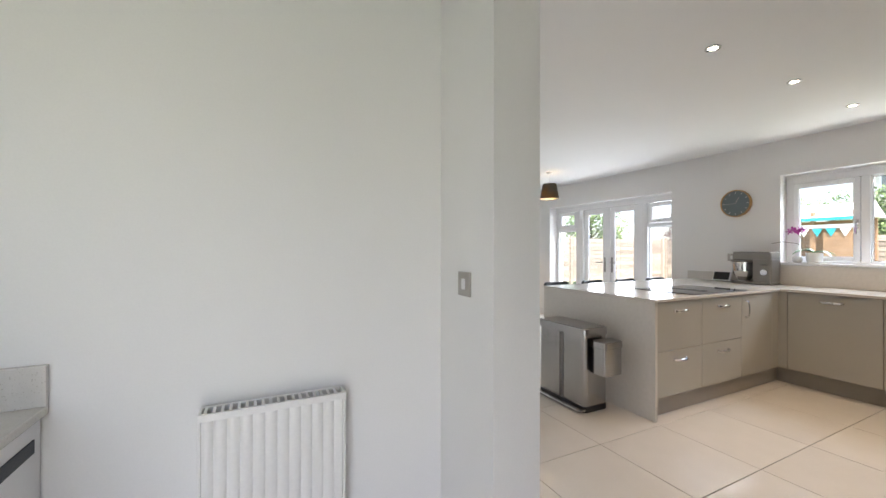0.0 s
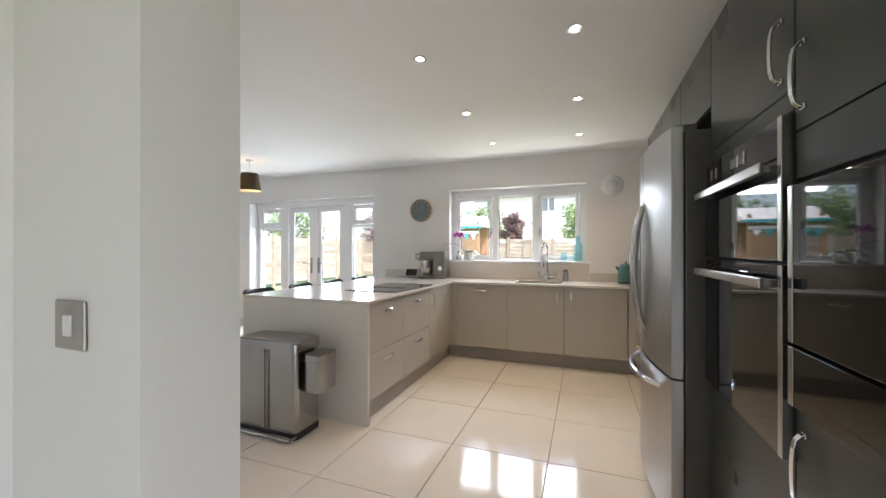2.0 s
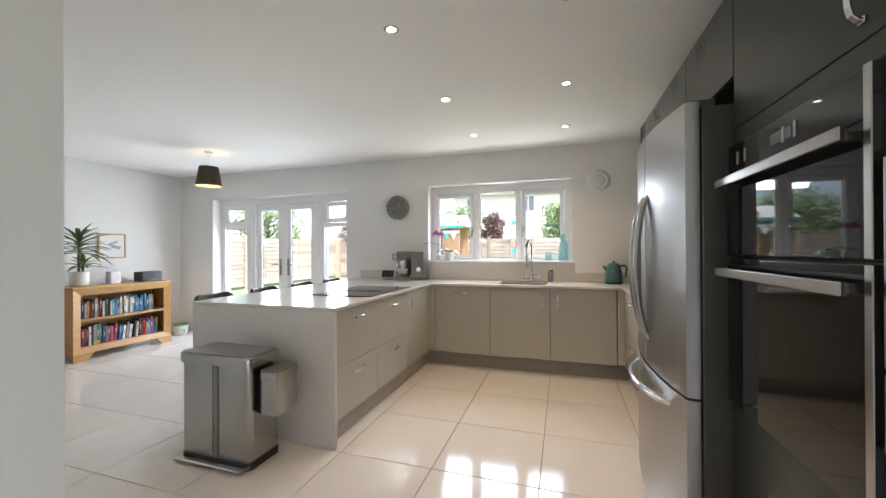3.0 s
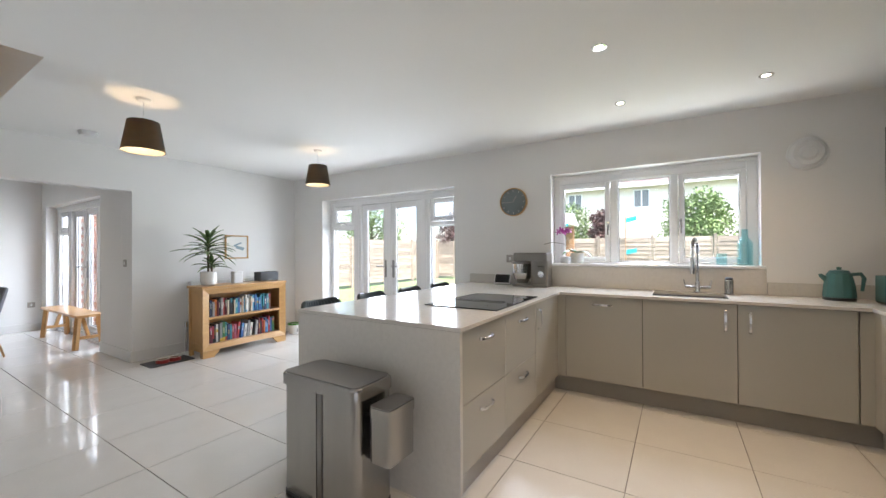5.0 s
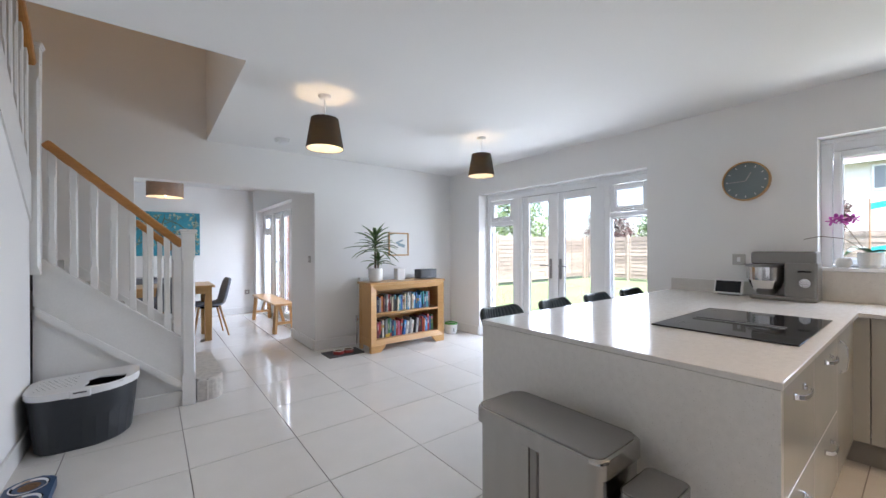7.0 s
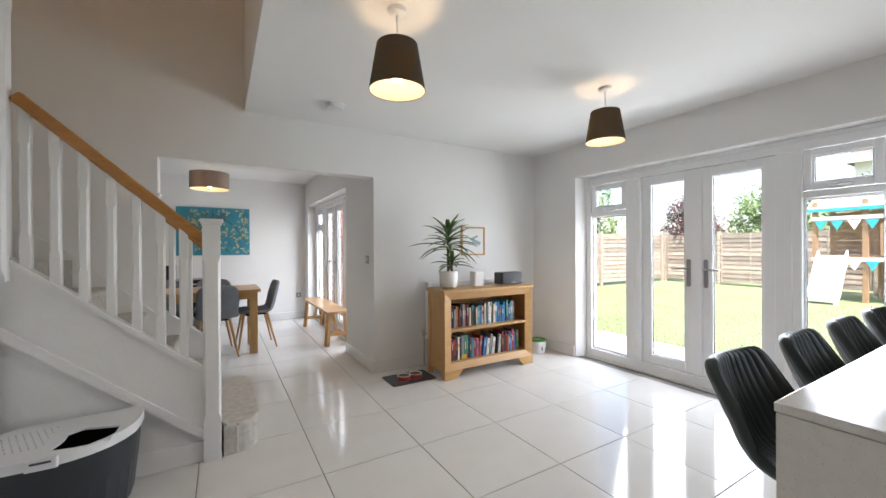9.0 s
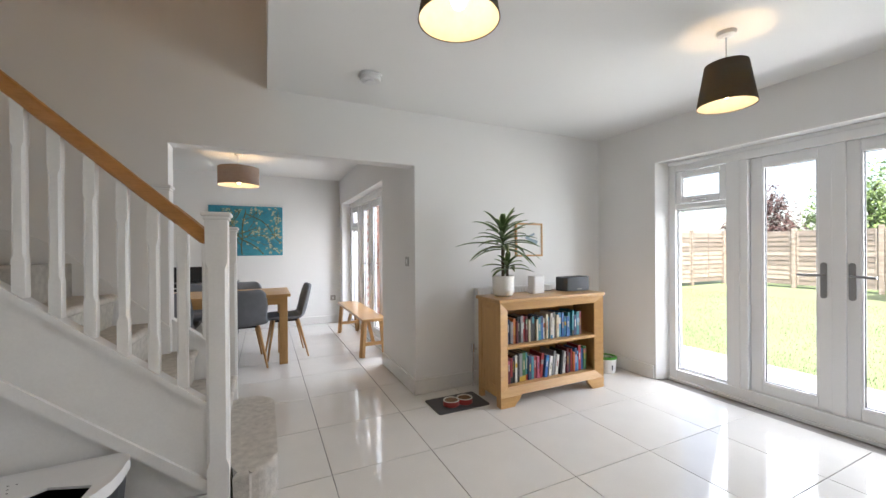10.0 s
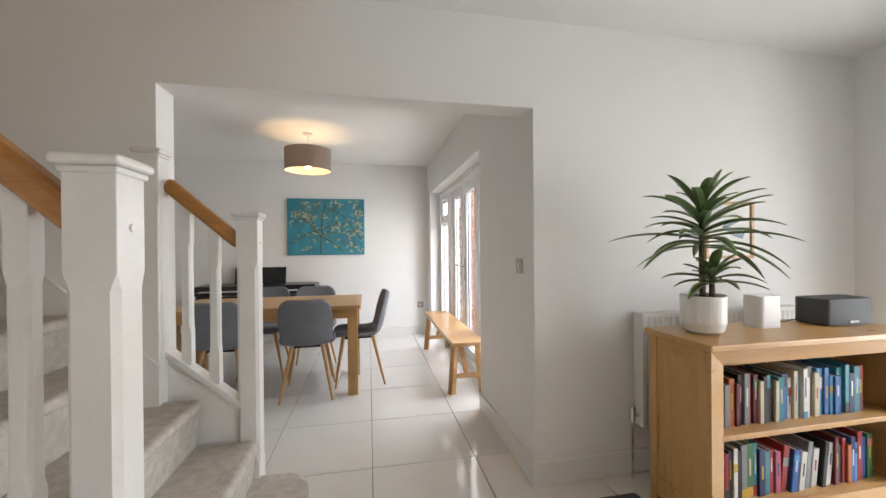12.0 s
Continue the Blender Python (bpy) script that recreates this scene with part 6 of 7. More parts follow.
part("level_window", B((4.940, 4.950, 5.906, 5.912, 0.04, 0.09), bevel=0.001), M_GREYPL, wf)

# ---- feeding places and litter tub ----
fm = thing("feeding_mat", "dark grey rubber feeding mat on the tiles", "mat", (3.26, 5.99, 0))
bm = bmesh.new()
prism(bm, rounded(3.04, 3.488, 5.84, 6.135, 0.02), "z", 0.0, 0.006)
part("sheet", bm, M_MAT, fm)
bw = thing("pet_bowls", "pair of joined red pet bowls with white insides on the mat", "pet bowl", (3.255, 5.95, 0.006))
for x in (3.195, 3.315):
    bm = bmesh.new()
    lathe(bm, x, 5.955, [(0, 0.006), (0.055, 0.006), (0.065, 0.012), (0.062, 0.048), (0.057, 0.05), (0.05, 0.03), (0, 0.026)], 28)
    b = part("bowl", bm, M_RED, bw)
    bm = bmesh.new()
    lathe(bm, x, 5.955, [(0.061, 0.0485), (0.0655, 0.05), (0.058, 0.053), (0.05, 0.036), (0, 0.03)], 28)
    part("inside", bm, M_CERAMIC, b)
    bm = bmesh.new()
    lathe(bm, x, 5.955, [(0, 0.050), (0.03, 0.0485), (0.052, 0.046), (0.056, 0.044)], 16)
    part("food", bm, M_FOOD, b)

lt = thing("litter_box", "charcoal top-entry litter tub with a white perforated lid", "litter box", (1.07, 5.15, 0))
lx0, lx1, ly0, ly1 = 0.806, 1.345, 4.885, 5.31


def tub_outline(g):
    """A tub whose front bellies out, with one rounder end."""
    out = []
    for cx, cy0, a, r in ((lx1 - 0.06, ly1 - 0.06, 0, (0.06, 0.06)), (lx0 + 0.10, ly1 - 0.10, 90, (0.10, 0.10)), (lx0 + 0.15, ly0 + 0.15, 180, (0.15, 0.15)), (lx1 - 0.27, ly0 + 0.27, 270, (0.27, 0.27))):
        for k in range(7):
            t = radians(a + 15 * k)
            out.append((cx + (r[0] + g) * math.cos(t), cy0 + (r[1] + g) * math.sin(t)))
    return out


bm = bmesh.new()
rings = []
for z, g in ((0.0, -0.045), (0.012, -0.035), (0.20, -0.015), (0.36, 0.0)):
    rings.append([bm.verts.new((x, y, z)) for x, y in tub_outline(g)])
for a, b in zip(rings, rings[1:]):
    for k in range(len(a)):
        bm.faces.new((a[k], a[(k + 1) % len(a)], b[(k + 1) % len(b)], b[k]))
bm.faces.new(rings[0][::-1])
part("tub", bm, M_LITTER, lt)
# lid with an opening
bm = bmesh.new()
corners = [Vector(c) for c in ((1.07, 4.95), (1.095, 5.05), (1.09, 5.115), (1.14, 5.15), (1.285, 5.09), (1.275, 4.95), (1.19, 4.925))]
hole = [tuple(corners[k // 4].lerp(corners[(k // 4 + 1) % 7], k % 4 / 4)) for k in range(28)]
outl = tub_outline(0.008)
rim_lo = [bm.verts.new((x, y, 0.348)) for x, y in outl]
rim_hi = [bm.verts.new((x, y, 0.385 + 0.02 * (x - lx0))) for x, y in outl]
in_hi = [bm.verts.new((x, y, 0.382 + 0.02 * (x - lx0))) for x, y in tub_outline(-0.012)]
for A_, B_ in ((rim_lo, rim_hi), (rim_hi, in_hi)):
    for k in range(28):
        bm.faces.new((A_[k], A_[(k + 1) % 28], B_[(k + 1) % 28], B_[k]))
hv = [bm.verts.new((x, y, 0.382 + 0.02 * (x - lx0))) for x, y in hole]
hv2 = [bm.verts.new((x, y, 0.372 + 0.02 * (x - lx0))) for x, y in hole]
es = [bm.edges.get((in_hi[k], in_hi[(k + 1) % 28])) for k in range(28)] + [bm.edges.new((hv[k], hv[(k + 1) % 28])) for k in range(28)]
bmesh.ops.triangle_fill(bm, use_beauty=True, edges=es)
for k in range(28):
    bm.faces.new((hv[k], hv[(k + 1) % 28], hv2[(k + 1) % 28], hv2[k]))
lid = part("lid", bm, M_WHITEPL, lt, "white lid with an oval opening")
bm = bmesh.new()
for i in range(9):
    for j in range(8):
        x, y = 0.845 + 0.024 * i + (0.012 if j % 2 else 0), 5.02 + 0.030 * j
        if x < 1.03:
            rod(bm, (x, y, 0.3735), (x, y, 0.3824 + 0.02 * (x - lx0)), 0.0035, seg=8)
tagged(part("holes", bm, M_GREYPL, lid, "", False), kind="stuff")
bm = bmesh.new()
prism(bm, rounded(1.02, 1.12, 4.868, 4.900, 0.006), "z", 0.345, 0.389)
part("latch", bm, M_WHITEPL, lid)
part("latch_slot", B((1.038, 1.102, 4.864, 4.871, 0.372, 0.380)), M_GREYPL, lid, "", False)
# dark block that puts the shade inside the tub into the colour
part("litter_tray", B((0.95, 1.24, 4.99, 5.25, 0.02, 0.06)), M_LITTER, lt, "", False)

bt = thing("feeding_tray", "blue feeding tray with two steel bowls of dry food", "pet bowl", (0.92, 4.45, 0))
bm = bmesh.new()
prism(bm, rounded(0.83, 1.02, 4.20, 4.56, 0.06), "z", 0.0, 0.045)
bmesh.ops.bevel(bm, geom=[e for e in bm.edges if all(v.co.z > 0.04 for v in e.verts)], offset=0.012, segments=2, affect="EDGES", profile=0.5)
part("tray", bm, M_BLUE, bt)
for y in (4.30, 4.46):
    bm = bmesh.new()
    lathe(bm, 0.925, y, [(0.074, 0.046), (0.076, 0.05), (0.07, 0.052), (0.055, 0.04), (0, 0.036)], 28)
    b = part("bowl", bm, M_CHROME, bt)
    bm = bmesh.new()
    lathe(bm, 0.925, y, [(0, 0.049), (0.03, 0.047), (0.06, 0.0425)], 16)
    part("food", bm, M_FOOD, b)

# ---- bar stools ----
def shell(profile, half_widths, wrap, th, ribs=0, rib_depth=0.0, nu=40):
    """A bent seat shell. profile rows are y, z from the seat's front edge up the back; wrap curls the sides forward."""
    pts = [Vector((0, y, z)) for y, z in profile]
    # resample the profile smoothly
    fine, hw, wr = [], [], []
    n = len(pts)
    for k in range(n - 1):
        p0, p1, p2, p3 = pts[max(k - 1, 0)], pts[k], pts[k + 1], pts[min(k + 2, n - 1)]
        for t in ((0, 0.25, 0.5, 0.75) if 0 < k < n - 2 else (0, 0.2, 0.4, 0.6, 0.75, 0.87, 0.95) if k else (0, 0.06, 0.15, 0.3, 0.5, 0.75)):
            fine.append(0.5 * ((2 * p1) + (p2 - p0) * t + (2 * p0 - 5 * p1 + 4 * p2 - p3) * t * t + (3 * p1 - p0 - 3 * p2 + p3) * t ** 3))
            hw.append(half_widths[k] * (1 - t) + half_widths[k + 1] * t)
            wr.append(wrap[k] * (1 - t) + wrap[k + 1] * t)
    fine.append(pts[-1])
    hw.append(half_widths[-1])
    wr.append(wrap[-1])
    bm = bmesh.new()
    run = [0.0]
    for a, b in zip(fine, fine[1:]):
        run.append(run[-1] + (b - a).length)

    def ease(dist, r):
        # 0 at a rim, 1 once r away from it, along a quarter circle
        e = 1 - min(1, dist / r)
        return math.sqrt(max(0, 1 - e * e))
    layers = []
    for side in (0, 1):
        rows = []
        for i, p in enumerate(fine):
            d = (fine[min(i + 1, len(fine) - 1)] - fine[max(i - 1, 0)]).normalized()
            nrm = Vector((0, -d.z, d.y))
            row = []
            rim = min(run[i], run[-1] - run[i])
            wide = hw[i] - 0.05 * (1 - ease(rim, 0.055))
            for k in range(nu + 1):
                u = math.sin(math.pi * (k / nu - 0.5)) * 0.35 + (2 * k / nu - 1) * 0.65
                rib = rib_depth * abs(math.sin(ribs * u * math.pi / 2)) ** 0.4 if ribs and side == 0 else 0
                if ribs and side == 1:
                    rib = -rib_depth * 0.8 * abs(math.sin(ribs * u * math.pi / 2)) ** 0.4
                soft = max(0.04, min(ease((1 - abs(u)) * wide, 0.022), ease(rim, 0.022)))
                off = (th / 2 * (1 if side == 0 else -1) + rib) * soft
                row.append(bm.verts.new(p + Vector((wide * u, 0, 0)) + nrm * (off + wr[i] * u * u)))
            rows.append(row)
        layers.append(rows)
    for rows in layers:
        for a, b in zip(rows, rows[1:]):
            for k in range(nu):
                bm.faces.new((a[k], a[k + 1], b[k + 1], b[k]))
    A_, B_ = layers
    for i in range(len(fine) - 1):
        for k in (0, nu):
            bm.faces.new((A_[i][k], A_[i + 1][k], B_[i + 1][k], B_[i][k]))
    for i in (0, len(fine) - 1):
        for k in range(nu):
            bm.faces.new((A_[i][k], A_[i][k + 1], B_[i][k + 1], B_[i][k]))
    return bm


st = thing("bar_stool", "dark green quilted leather bar stool tucked under the worktop", "bar stool", (0, 0, 0), "bar stools at the peninsula")
part("seat_shell", shell([(-0.20, 0.60), (-0.17, 0.625), (-0.05, 0.615), (0.08, 0.605), (0.165, 0.635), (0.215, 0.72), (0.255, 0.82), (0.275, 0.895)],
                         [0.185, 0.195, 0.20, 0.20, 0.198, 0.195, 0.185, 0.175], [0.01, 0.02, 0.035, 0.05, 0.075, 0.08, 0.06, 0.035], 0.035, 13, 0.006, 104), M_GREENFAB, st, "dark green ribbed leather shell")
bm = bmesh.new()
lathe(bm, 0, 0, [(0, 0.56), (0.07, 0.56), (0.09, 0.585), (0, 0.59)], 20)
part("seat_mount", bm, M_METALBLK, st)
bm = bmesh.new()
lathe(bm, 0, 0, [(0, 0.57), (0.03, 0.57), (0.03, 0.33), (0.024, 0.32), (0.024, 0.03), (0.05, 0.018), (0.19, 0.008), (0.195, 0.0), (0, 0.0)], 28)
part("pedestal", bm, M_METALBLK, st, "black metal pedestal")
bm = bmesh.new()
ringp = [(0.165 * math.cos(a) * 1.0, 0.165 * math.sin(a), 0.24) for a in [k * math.tau / 24 for k in range(25)]]
tube(bm, ringp, 0.008, 8)
part("foot_ring", bm, M_METALBLK, st)
for k, (x, y, rot) in enumerate(((3.165, 3.045, 0), (3.72, 3.04, 3), (4.275, 3.04, 2), (4.83, 3.035, 0))):
    if k == 0:
        st.matrix_basis = pose(x, y, 0, 0, 0, rot)
    else:
        copy_thing(st, pose(x, y, 0, 0, 0, rot))

# ---- dining room ----
tbl = thing("dining_table", "oak dining table with square legs", "table", (1.36, 8.03, 0))
part("tabletop", B((0.60, 2.115, 7.655, 8.41, 0.742, 0.772), bevel=0.004), M_OAK, tbl)
part("end_board", B((2.04, 2.116, 7.6545, 8.4105, 0.7425, 0.7725), bevel=0.003), M_OAKV, tbl)
part("apron", B((0.70, 2.02, 7.73, 7.752, 0.655, 0.741), (0.70, 2.02, 8.31, 8.332, 0.655, 0.741), (0.68, 0.702, 7.752, 8.31, 0.655, 0.741), (2.018, 2.04, 7.752, 8.31, 0.655, 0.741)), M_OAK, tbl, "", False)
for x in (0.665, 2.045):
    for y in (7.775, 8.29):
        part("leg", B((x - 0.042, x + 0.042, y - 0.042, y + 0.042, 0, 0.741), bevel=0.004), M_OAKV, tbl)

ch = thing("dining_chair", "grey upholstered dining chair with slim oak legs", "chair", (0, 0, 0), "chairs round the dining table")
part("seat_shell", shell([(-0.21, 0.435), (-0.19, 0.462), (-0.08, 0.465), (0.08, 0.452), (0.17, 0.462), (0.215, 0.52), (0.245, 0.64), (0.27, 0.76), (0.285, 0.835)],
                         [0.17, 0.20, 0.225, 0.225, 0.215, 0.205, 0.215, 0.205, 0.165], [0.0, 0.005, 0.01, 0.015, 0.03, 0.045, 0.045, 0.035, 0.02], 0.038, 0, 0, 20), M_GREYFAB, ch, "grey woven upholstery")
bm = B((-0.13, 0.13, -0.12, 0.12, 0.415, 0.437), bevel=0.004)
part("seat_frame", bm, M_METALBLK, ch)
for sx in (-1, 1):
    for sy, yb, yt in ((-1, -0.20, -0.13), (1, 0.235, 0.13)):
        bm = bmesh.new()
        rod(bm, (sx * 0.205, yb, 0.0), (sx * 0.12, yt, 0.44), 0.0095, 0.017, 12)
        part("leg", bm, M_BENCH, ch, "turned oak leg")
places = [(1.67, 7.895, 180 + 2), (1.02, 7.90, 180 - 3), (1.62, 8.47, 0), (1.16, 8.49, 2), (2.075, 8.13, 270 + 3), (0.42, 8.02, 88)]
for k, (x, y, rot) in enumerate(places):
    if k == 0:
        ch.matrix_basis = pose(x, y, 0, 0, 0, rot)
    else:
        copy_thing(ch, pose(x, y, 0, 0, 0, rot))

be = thing("bench", "pale oak bench with splayed trestle legs by the dining room doors", "bench", (3.0, 8.3, 0))
part("seat", B((2.855, 3.145, 7.50, 9.10, 0.418, 0.450), bevel=0.005), M_BENCH, be)
for y, s in ((7.60, 1), (9.00, -1)):
    for x, dx in ((2.90, -0.035), (3.10, 0.035)):
        bm = bmesh.new()
        bar(bm, (x + dx, y - s * 0.02, 0.001), (x, y, 0.418), 0.05, 0.05, 0.004)
        part("leg", bm, M_BENCH, be)
    part("stretcher", B((2.88, 3.12, y - 0.028, y - 0.004, 0.13, 0.17), bevel=0.003), M_BENCH, be)
    bm = bmesh.new()
    bar(bm, (3.0, y, 0.16), (3.0, y + s * 0.28, 0.415), 0.04, 0.03, 0.003)
    part("brace", bm, M_BENCH, be)

pn = thing("digital_piano", "black digital piano against the dining room wall", "piano", (0.8, 9.69, 0))
part("case", B((0.12, 1.51, 9.47, 9.86, 0.69, 0.79), bevel=0.008), M_PIANO, pn)
part("key_slip", B((0.14, 1.49, 9.41, 9.475, 0.685, 0.72), bevel=0.004), M_PIANO, pn)
bm = bmesh.new()
for k in range(40):
    box(bm, 0.19 + 0.031 * k, 0.219 + 0.031 * k, 9.425, 9.472, 0.722, 0.735)
part("keys", bm, M_CERAMIC, pn, "white piano keys", False)
for x in (0.13, 1.45):
    part("side_leg", B((x, x + 0.05, 9.49, 9.84, 0.0, 0.69), bevel=0.004), M_PIANO, pn)
part("back_board", B((0.18, 1.45, 9.83, 9.855, 0.18, 0.62)), M_PIANO, pn, "", False)
bm = bmesh.new()
tbox(bm, pose(0.80, 9.74, 0.895, -14, 0, 0), 0.62, 0.014, 0.225, 0.006)
part("music_desk", bm, M_PIANO, pn)

cv = thing("canvas_painting", "turquoise canvas painting of a blossoming branch", "painting", (1.608, DY - 0.02, 1.145))
QX0, QX1, QZ0, QZ1 = 1.105, 2.126, 1.155, 1.925
M_CANVAS = mat("turquoise_painted_canvas", (0.045, 0.30, 0.38), 0.7, 0, 0.3, 7, 90, 0.15, tint=(0.012, 0.135, 0.22))
part("canvas", B((QX0, QX1, DY - 0.030, DY - 0.001, QZ0, QZ1), bevel=0.003), M_CANVAS, cv)
M_BRANCH = mat("olive_painted_branch", (0.13, 0.13, 0.035), 0.7, 0, 0.3, 20, 120, 0.1)
M_BLOSSOM = mat("cream_painted_blossom", (0.50, 0.53, 0.38), 0.7, 0, 0.25, 30, 160, 0.1)
prng = random.Random(5)
bm = bmesh.new()
tips = []


def paint_branch(x, z, a, ln, w, depth):
    pts = [(x, z)]
    for k in range(6):
        a += prng.uniform(-0.35, 0.35)
        x, z = x + math.cos(a) * ln / 6, z + math.sin(a) * ln / 6
        if not (QX0 + 0.03 < x < QX1 - 0.03 and QZ0 + 0.03 < z < QZ1 - 0.03):
            break
        pts.append((x, z))
        tips.append((x, z))
        if depth and prng.random() < 0.65:
            paint_branch(x, z, a + prng.choice((-1, 1)) * prng.uniform(0.5, 1.1), ln * 0.6, w * 0.6, depth - 1)
    if len(pts) > 1:
        tube(bm, [(px, DY - 0.0305, pz) for px, pz in pts], w, 5)


paint_branch(1.85, QZ0 + 0.02, 2.2, 0.75, 0.009, 3)
paint_branch(1.55, QZ0 + 0.02, 1.7, 0.8, 0.008, 3)
paint_branch(2.10, 1.35, 2.6, 0.7, 0.007, 3)
paint_branch(1.12, 1.30, 0.5, 0.7, 0.006, 2)
tagged(part("painted_branch", bm, M_BRANCH, cv, "olive painted twigs"), kind="stuff")
bm = bmesh.new()
for x, z in prng.sample(tips, min(len(tips), 130)):
    for j in range(4):
        a = prng.uniform(0, 6.28)
        c = (x + 0.014 * math.cos(a), DY - 0.0325, z + 0.014 * math.sin(a))
        bmesh.ops.create_icosphere(bm, subdivisions=1, radius=1, matrix=Matrix.Translation(c) @ Matrix.Diagonal((prng.uniform(0.008, 0.016), 0.0015, prng.uniform(0.007, 0.012), 1)))
tagged(part("painted_blossom", bm, M_BLOSSOM, cv, "cream painted flowers"), kind="stuff")

# ---- garden ----
GZ = -0.14
setting("patio", B((WX + 0.301, 7.0, 2.4, NY + 0.3, GZ - 0.05, GZ + 0.05), (DX + 0.301, 4.8, NY + 0.31, 10.2, GZ - 0.05, GZ + 0.05), bevel=0.006), M_PATIO, "pale concrete patio outside the french doors", "patio")
grng = random.Random(3)
bm = bmesh.new()
for k in range(26000):
    x, y = 6.9 + 7.5 * grng.random() ** 1.6, grng.uniform(2.0, 11.0)
    h, a, lean = grng.uniform(0.02, 0.045), grng.uniform(0, 6.28), grng.uniform(-0.02, 0.02)
    c, s = 0.004 * math.cos(a), 0.004 * math.sin(a)
    v = [bm.verts.new((x - c, y - s, GZ)), bm.verts.new((x + c, y + s, GZ)), bm.verts.new((x + lean, y + lean * 0.5, GZ + h))]
    bm.faces.new(v)
solo("grass", bm, M_LAWN, "short mown grass blades of the lawn", "grass", kind="stuff", smooth=False)


def fence_run(x0, y0, x1, y1, n):
    """Lap-board fence: posts, and panels of overlapping boards."""
    fn = thing("garden_fence", "weathered lap-board garden fence", "fence", (x0, y0, GZ), "garden fences")
    a, b = Vector((x0, y0, 0)), Vector((x1, y1, 0))
    d = (b - a) / n
    t = d.normalized()
    out = Vector((-t.y, t.x, 0))
    for k in range(n + 1):
        p = a + d * k
        bm = bmesh.new()
        tbox(bm, Matrix.Translation((p.x, p.y, GZ + 0.98)) @ Matrix.Rotation(math.atan2(t.y, t.x), 4, "Z"), 0.1, 0.1, 1.96, 0.006)
        part("post", bm, M_FENCE, fn)
    for k in range(n):
        p, q = a + d * k + t * 0.06, a + d * (k + 1) - t * 0.06
        for j in range(11):
            bm = bmesh.new()
            z = GZ + 0.12 + 0.158 * j
            m = Matrix.Translation(((p.x + q.x) / 2, (p.y + q.y) / 2, z + 0.085)) @ Matrix.Rotation(math.atan2(t.y, t.x), 4, "Z") @ Matrix.Rotation(radians(7), 4, "X")
            tbox(bm, m, (q - p).length, 0.014, 0.178 + grng.uniform(-0.006, 0.006))
            part("board", bm, M_FENCE, fn, "", False)
        bm = bmesh.new()
        for u in (0.02, 0.5, 0.98):
            c = p.lerp(q, u)
            tbox(bm, Matrix.Translation((c.x, c.y, GZ + 0.99)) @ Matrix.Rotation(math.atan2(t.y, t.x), 4, "Z"), 0.04, 0.045, 1.76)
        part("batten", bm, M_FENCE, fn, "", False)


fence_run(17.5, -6.0, 17.5, 11.4, 9)
fence_run(17.4, 11.5, 5.8, 11.5, 6)


def leafy(name, label, x, y, h, r, material, seed, z_low=0.9, n=900, leaf=0.16, trunk=0.09):
    """A tapered trunk with limbs, and a crown of many small leaf clumps with an uneven outline."""
    g = random.Random(seed)
    t = thing(name, label, "tree", (x, y, GZ), "garden trees")
    bm = bmesh.new()
    tube(bm, [(x, y, GZ), (x + 0.05, y, GZ + h * 0.4), (x - 0.05, y + 0.08, GZ + h * 0.75)], [trunk, trunk * 0.7, trunk * 0.3], 8)
    hubs = []
    for k in range(13):
        a = k * 2.4
        zz = GZ + z_low + (h - z_low) * (0.25 + 0.68 * k / 13)
        rr = r * (0.45 + 0.4 * g.random()) * (1 - 0.45 * k / 13)
        c = (x + rr * math.cos(a), y + rr * math.sin(a), zz)
        hubs.append((c, r * g.uniform(0.32, 0.52)))
        tube(bm, [(x, y, zz - 0.3 * h * 0.5), ((x + c[0]) / 2, (y + c[1]) / 2, zz - 0.1), c], [trunk * 0.4, trunk * 0.28, trunk * 0.12], 6)
    part("trunk", bm, M_BARK, t)
    vs, fs = [], []
    for k in range(n):
        (cx, cy, cz), rr = hubs[g.randrange(len(hubs))]
        d = Vector((g.gauss(0, 1), g.gauss(0, 1), g.gauss(0, 0.8))).normalized() * rr * g.uniform(0.55, 1.12)
        p = Vector((cx, cy, cz)) + d
        u = Vector((g.gauss(0, 1), g.gauss(0, 1), g.gauss(0, 1))).normalized()
        w = u.orthogonal().normalized()
        s = leaf * g.uniform(0.5, 1.1)
        i = len(vs)
        q = u.cross(w)
        vs += [p - w * s * 0.1, p + u * s * 0.42 + q * 0.03, p + w * s, p - u * s * 0.42 + q * 0.03]
        fs.append((i, i + 1, i + 2, i + 3))
    me = bpy.data.meshes.new("crown")
    base = Vector((x, y, GZ))
    me.from_pydata([tuple(v - base) for v in vs], [], fs)
    me.materials.append(material)
    ob = new("crown", me)
    ob.parent = t
    ROOTS[ob] = base
    return t


leafy("garden_tree", "bright green leafy tree behind the fence", 19.6, 8.3, 3.7, 1.8, M_HEDGE, 1, 0.8, 5200, 0.14)
leafy("garden_tree", "copper-leaved shrub behind the fence", 18.7, 11.0, 3.5, 1.3, M_PURPLE, 2, 0.7, 3800, 0.13)
leafy("garden_tree", "bright green leafy tree behind the fence", 15.0, 13.6, 4.4, 1.7, M_HEDGE, 3, 0.8, 4800, 0.14)
leafy("garden_tree", "green shrub behind the fence", 20.2, 5.6, 3.5, 1.5, M_HEDGE, 4, 0.8, 4600, 0.14)
leafy("garden_tree", "green shrub behind the fence", 19.4, 0.3, 3.7, 1.4, M_HEDGE, 5, 0.8, 4800, 0.14)
leafy("garden_tree", "copper-leaved shrub by the fence", 18.8, 3.70, 3.2, 0.60, M_PURPLE, 6, 0.8, 2800, 0.12)
